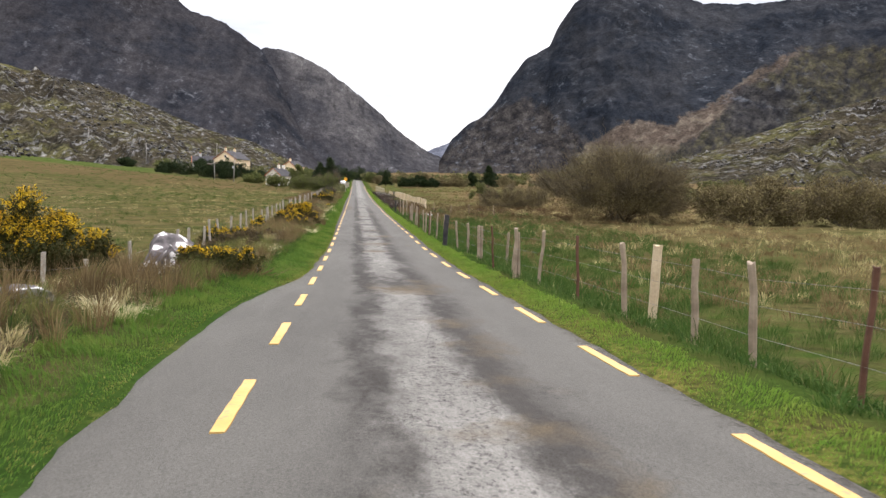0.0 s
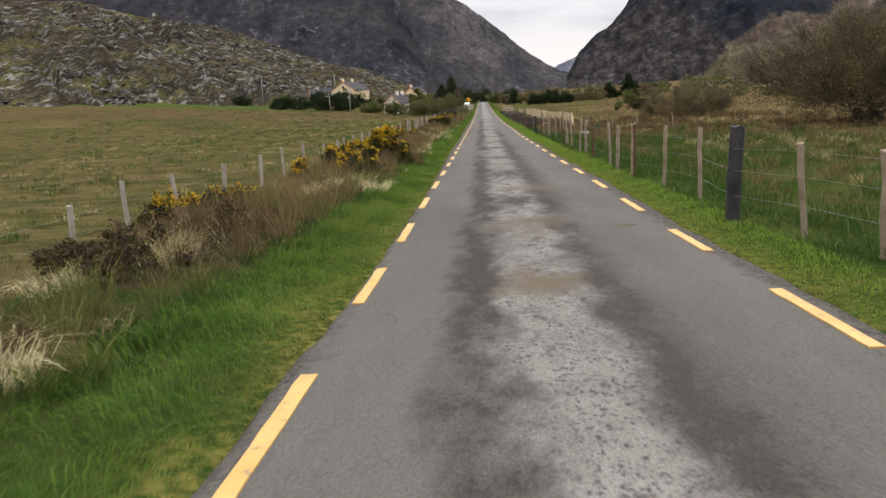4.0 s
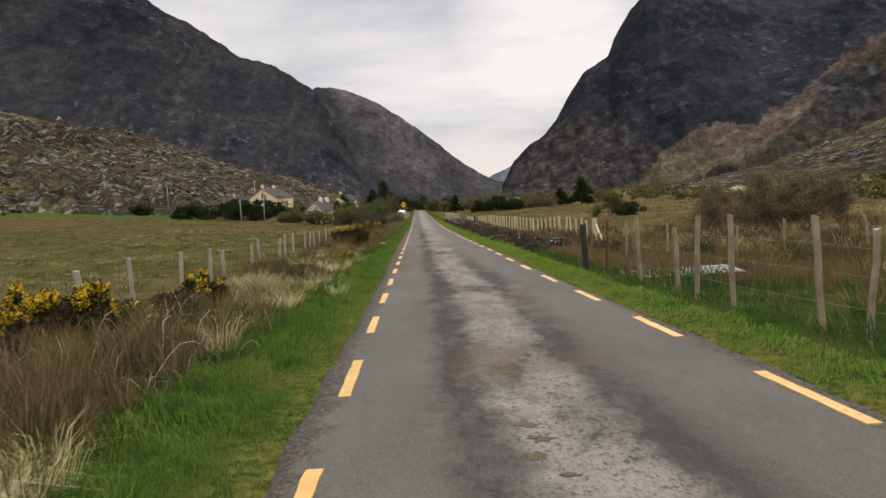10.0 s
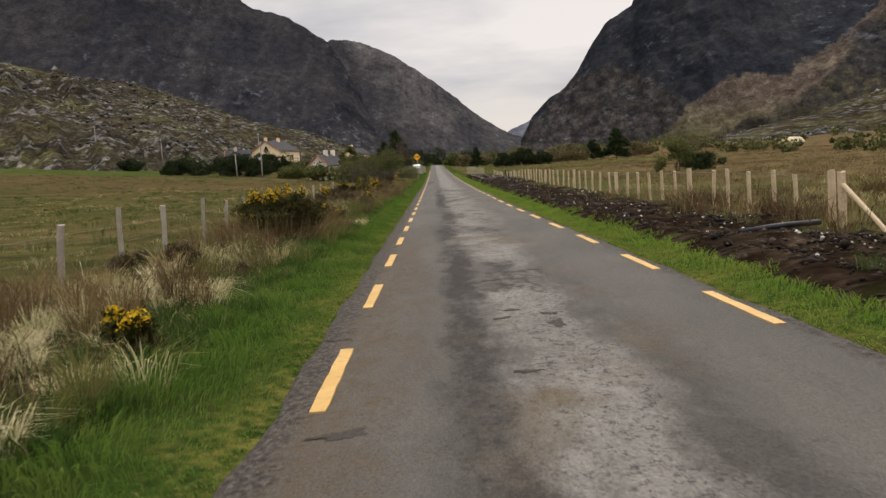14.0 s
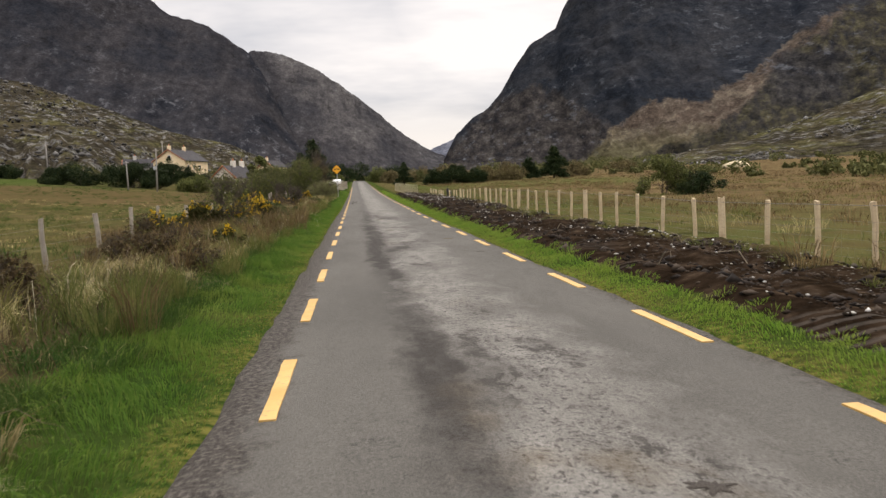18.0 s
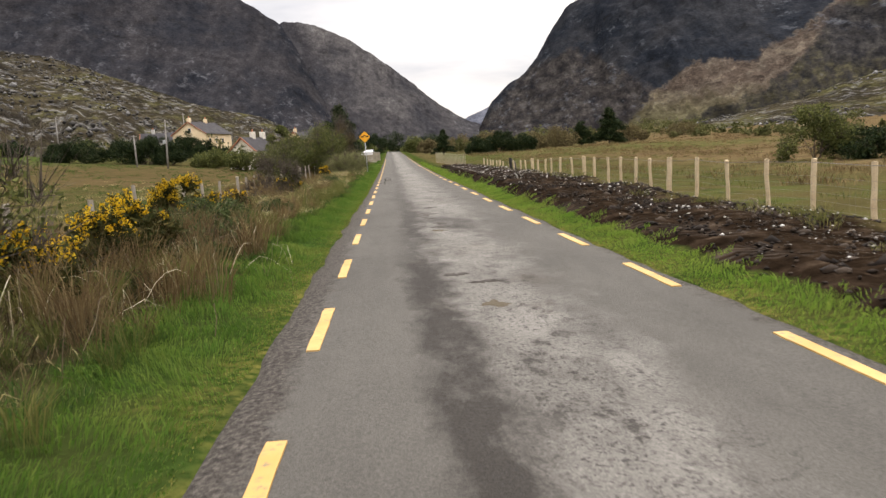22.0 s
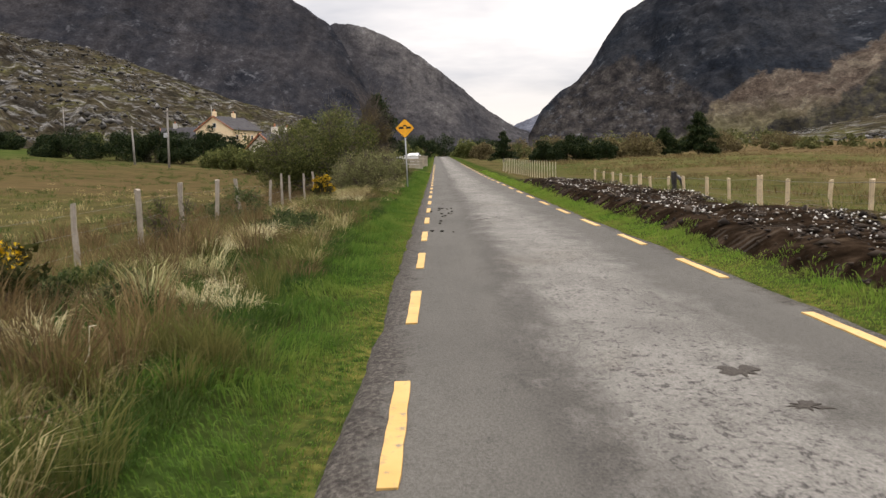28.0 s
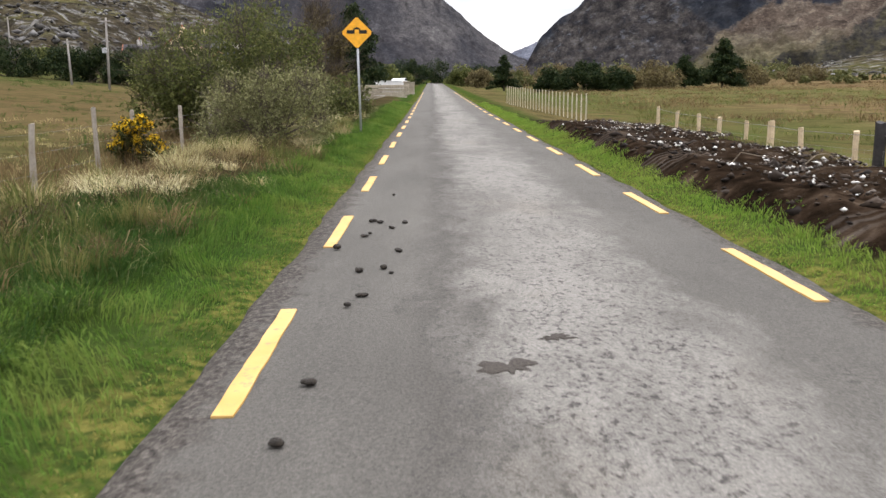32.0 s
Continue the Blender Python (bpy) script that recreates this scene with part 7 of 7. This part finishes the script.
def canes(name, spots, each, spread, label):
    """Long arching bramble canes as one mesh of thin bent ribbons."""
    S = np.repeat(np.array(spots, float), each, axis=0)
    n = len(S)
    x, y = S[:, 0] + rng.normal(size=n) * spread, S[:, 1] + rng.normal(size=n) * spread * 1.4
    a, reach, rise = rng.random(n) * 2 * np.pi, rng.uniform(0.25, 0.8, n), rng.uniform(0.2, 0.6, n)
    side = np.stack([-np.sin(a), np.cos(a), np.zeros(n)], -1) * 0.0028 + np.array([0, 0, 0.002])
    base = np.stack([x, y, ground_z(x, y)], -1)
    V = []
    for f in np.linspace(0, 1, 7):
        p = base + np.stack([np.cos(a) * reach * f, np.sin(a) * reach * f, rise * (1 - (2 * f - 0.9) ** 2 * 0.95)], -1) + rng.normal(size=(n, 3)) * 0.015
        V += [p - side * (1.2 - f), p + side * (1.2 - f)]
    V = np.stack(V, 1)
    quad = np.concatenate([np.array([[2 * k, 2 * k + 1, 2 * k + 3, 2 * k + 2]]) for k in range(6)])
    faces = (np.arange(n)[:, None, None] * 14 + quad[None]).reshape(-1, 4)
    tagged(part_mesh(name, mesh_from(name, V.reshape(-1, 3), faces), CANE), label, "bramble", kind="stuff")


CANE = leafy("dry_bramble_cane", [(0.0, (0.040, 0.026, 0.017)), (0.5, (0.11, 0.080, 0.050)), (0.8, (0.30, 0.25, 0.165)), (1.0, (0.56, 0.50, 0.36))], through=0.0)
canes("bramble_canes", [(-4.4, 92.0), (-4.7, 95.0), (-4.3, 97.5), (-4.8, 100.0), (-4.5, 103.0), (-4.2, 106.5), (-4.6, 112.0), (-4.3, 117.0), (-4.5, 120.0), (-4.7, 123.5), (-4.4, 128.0), (-4.6, 64.0), (-4.3, 68.0), (-4.8, 75.0), (-4.4, 80.0), (-4.2, 33.0), (-4.4, 19.0), (-3.9, 113.6), (-3.8, 115.6), (-4.0, 118.6), (-4.6, 136.2), (-4.2, 56.0), (-4.1, 53.4)], 46, 0.50, "dry arching bramble canes in the rough strip")
tussocks("brown_rushes", strip(900, -5.6, -3.1, 126, 172, 1.1, 0.44, 0.62, 91), 46, 0.15, 0.34, 0.008, 1.2, BROWN, "low brown dead grass mixed into the long green grass")
tussocks("rank_grass", strip(5200, -7.0, -3.2, -15, 190, 1.3, 0.2, 0.58, 25), 28, 0.16, 0.20, 0.010, 1.0, RANK, "dark rank grass between the tussocks")
tussocks("tall_verge_grass", np.concatenate([strip(1700, -3.6, -3.0, -15, 200, 1.5, 0.3, 0.8, 21), strip(2600, -5.2, -2.75, 128, 160, 1.5, 0.2, 0.8, 22), strip(1500, -4.0, -2.9, 60, 110, 1.2, 0.42, 0.8, 26)]), 44, 0.15, 0.21, 0.009, 1.1, RANK, "longer dark green grass where the verge meets the rough strip")
tussocks("dead_grass_tussocks", strip(900, -12, -7.4, 118, 185, 3.0, 0.45, 0.75, 4), 40, 0.28, 0.55, 0.014, 0.8, BROWN, "brown dead moor grass beyond the field fence")
tussocks("dark_rushes", strip(4200, -85, -7.8, -10, 255, 4.0, 0.44, 0.85, 29), 34, 0.36, 0.36, 0.018, 0.9, RANK, "dark green rush clumps dotted over the moor field")
tussocks("moor_grass", strip(5200, -45, -7.3, -10, 190, 6.0, 0.36, 0.8, 31), 15, 0.32, 0.20, 0.022, 1.2, RUSH, "low tufted moor grass in the field")
tussocks("moor_grass", strip(2300, -45, -7.3, -10, 200, 5.0, 0.52, 0.85, 37), 22, 0.32, 0.24, 0.022, 1.1, STRAW, "bleached moor grass in the field")
# the side of the willows
tussocks("tall_verge_grass", strip(1900, 2.9, 4.6, -15, 74, 1.5, 0.3, 0.8, 23), 30, 0.20, 0.17, 0.011, 1.2, RANK, "longer green grass around the old fence posts")
tussocks("green_rushes", strip(3600, 3.4, 18, -15, 76, 2.6, 0.38, 0.8, 41), 44, 0.24, 0.38, 0.011, 0.8, RANK, "rush clumps in the grazed ground behind the fence")
tussocks("brown_rushes", strip(2100, 5.0, 34, -15, 100, 4.0, 0.45, 0.8, 43), 32, 0.34, 0.50, 0.018, 0.9, BROWN, "brown rushes and bracken in the wet field")
tussocks("dead_grass_tussocks", strip(1500, 9.0, 45, -12, 110, 4.0, 0.40, 0.7, 47), 26, 0.34, 0.46, 0.018, 1.0, STRAW, "pale dead grass in the wet field")
tussocks("brown_rushes", strip(420, 3.4, 12, 61, 73, 2.0, 0.40, 0.8, 53), 70, 0.18, 0.45, 0.010, 0.8, BROWN, "brown bracken around the fallen gate")
BRACKEN = leafy("dark_dead_bracken", [(0.0, (0.035, 0.020, 0.011)), (0.6, (0.085, 0.052, 0.026)), (1.0, (0.20, 0.135, 0.07))], patch=0.5, patch_stops=[(0.4, (0.030, 0.026, 0.011)), (0.6, (0.11, 0.065, 0.032))], through=0.15, grain=0.7)
tussocks("bracken_stand", strip(620, 5.0, 26, 64, 98, 2.2, 0.47, 0.85, 83), 60, 0.34, 0.62, 0.014, 1.2, BRACKEN, "stand of dead brown bracken below the willow scrub", "bracken")
tussocks("brown_rushes", strip(4200, 12, 75, 95, 300, 7.0, 0.44, 0.85, 59), 26, 0.5, 0.42, 0.030, 1.3, BROWN, "belt of red-brown rushes beyond the new fence")
tussocks("moor_grass", strip(3000, 8.5, 60, 78, 260, 6.0, 0.35, 0.6, 61), 20, 0.4, 0.30, 0.025, 1.0, RUSH, "green tufts in the field beyond the new fence")
tussocks("bank_grass", strip(300, 2.75, 2.98, 76, 185, 1.2, 0.35, 0.8, 67), 36, 0.14, 0.09, 0.010, 1.0, GRASS, "grass creeping over the foot of the dug bank")
tussocks("bank_grass", strip(420, 4.8, 8.0, 76, 182, 1.4, 0.52, 0.85, 71), 36, 0.22, 0.22, 0.011, 1.0, RUSH, "grass tufts on the dug bank")

# ---- boulders on the slopes ----
HILLROCK = island_rock("hillside_rock", [(0.0, (0.028, 0.026, 0.023)), (0.5, (0.060, 0.056, 0.050)), (0.85, (0.115, 0.110, 0.104)), (1.0, (0.24, 0.235, 0.225))])


def slope_rocks(hill, n, smin, smax, label, lo):
    me = bpy.data.objects[hill].data
    co = np.empty(len(me.vertices) * 3, dtype=np.float32)
    me.vertices.foreach_get("co", co)
    co = co.reshape(-1, 3)
    f = fbm(co[:, 0] / 30 + 5, co[:, 1] / 30, 3)
    ok = np.where((f > lo) & (co[:, 1] > 40))[0]
    k = rng.choice(ok, n)
    P = co[k] + rng.normal(size=(n, 3)) * [1.6, 1.6, 0.0]
    stones_stuff("slope_boulders", P, rng.uniform(smin, smax, n) * rng.uniform(0.4, 1.0, n), HILLROCK, label)


slope_rocks("hill_left", 15000, 0.3, 1.9, "grey boulders strewn over the near hillside", 0.5)
slope_rocks("hill_right", 8000, 0.3, 1.9, "grey boulders strewn over the lower slope", 0.5)
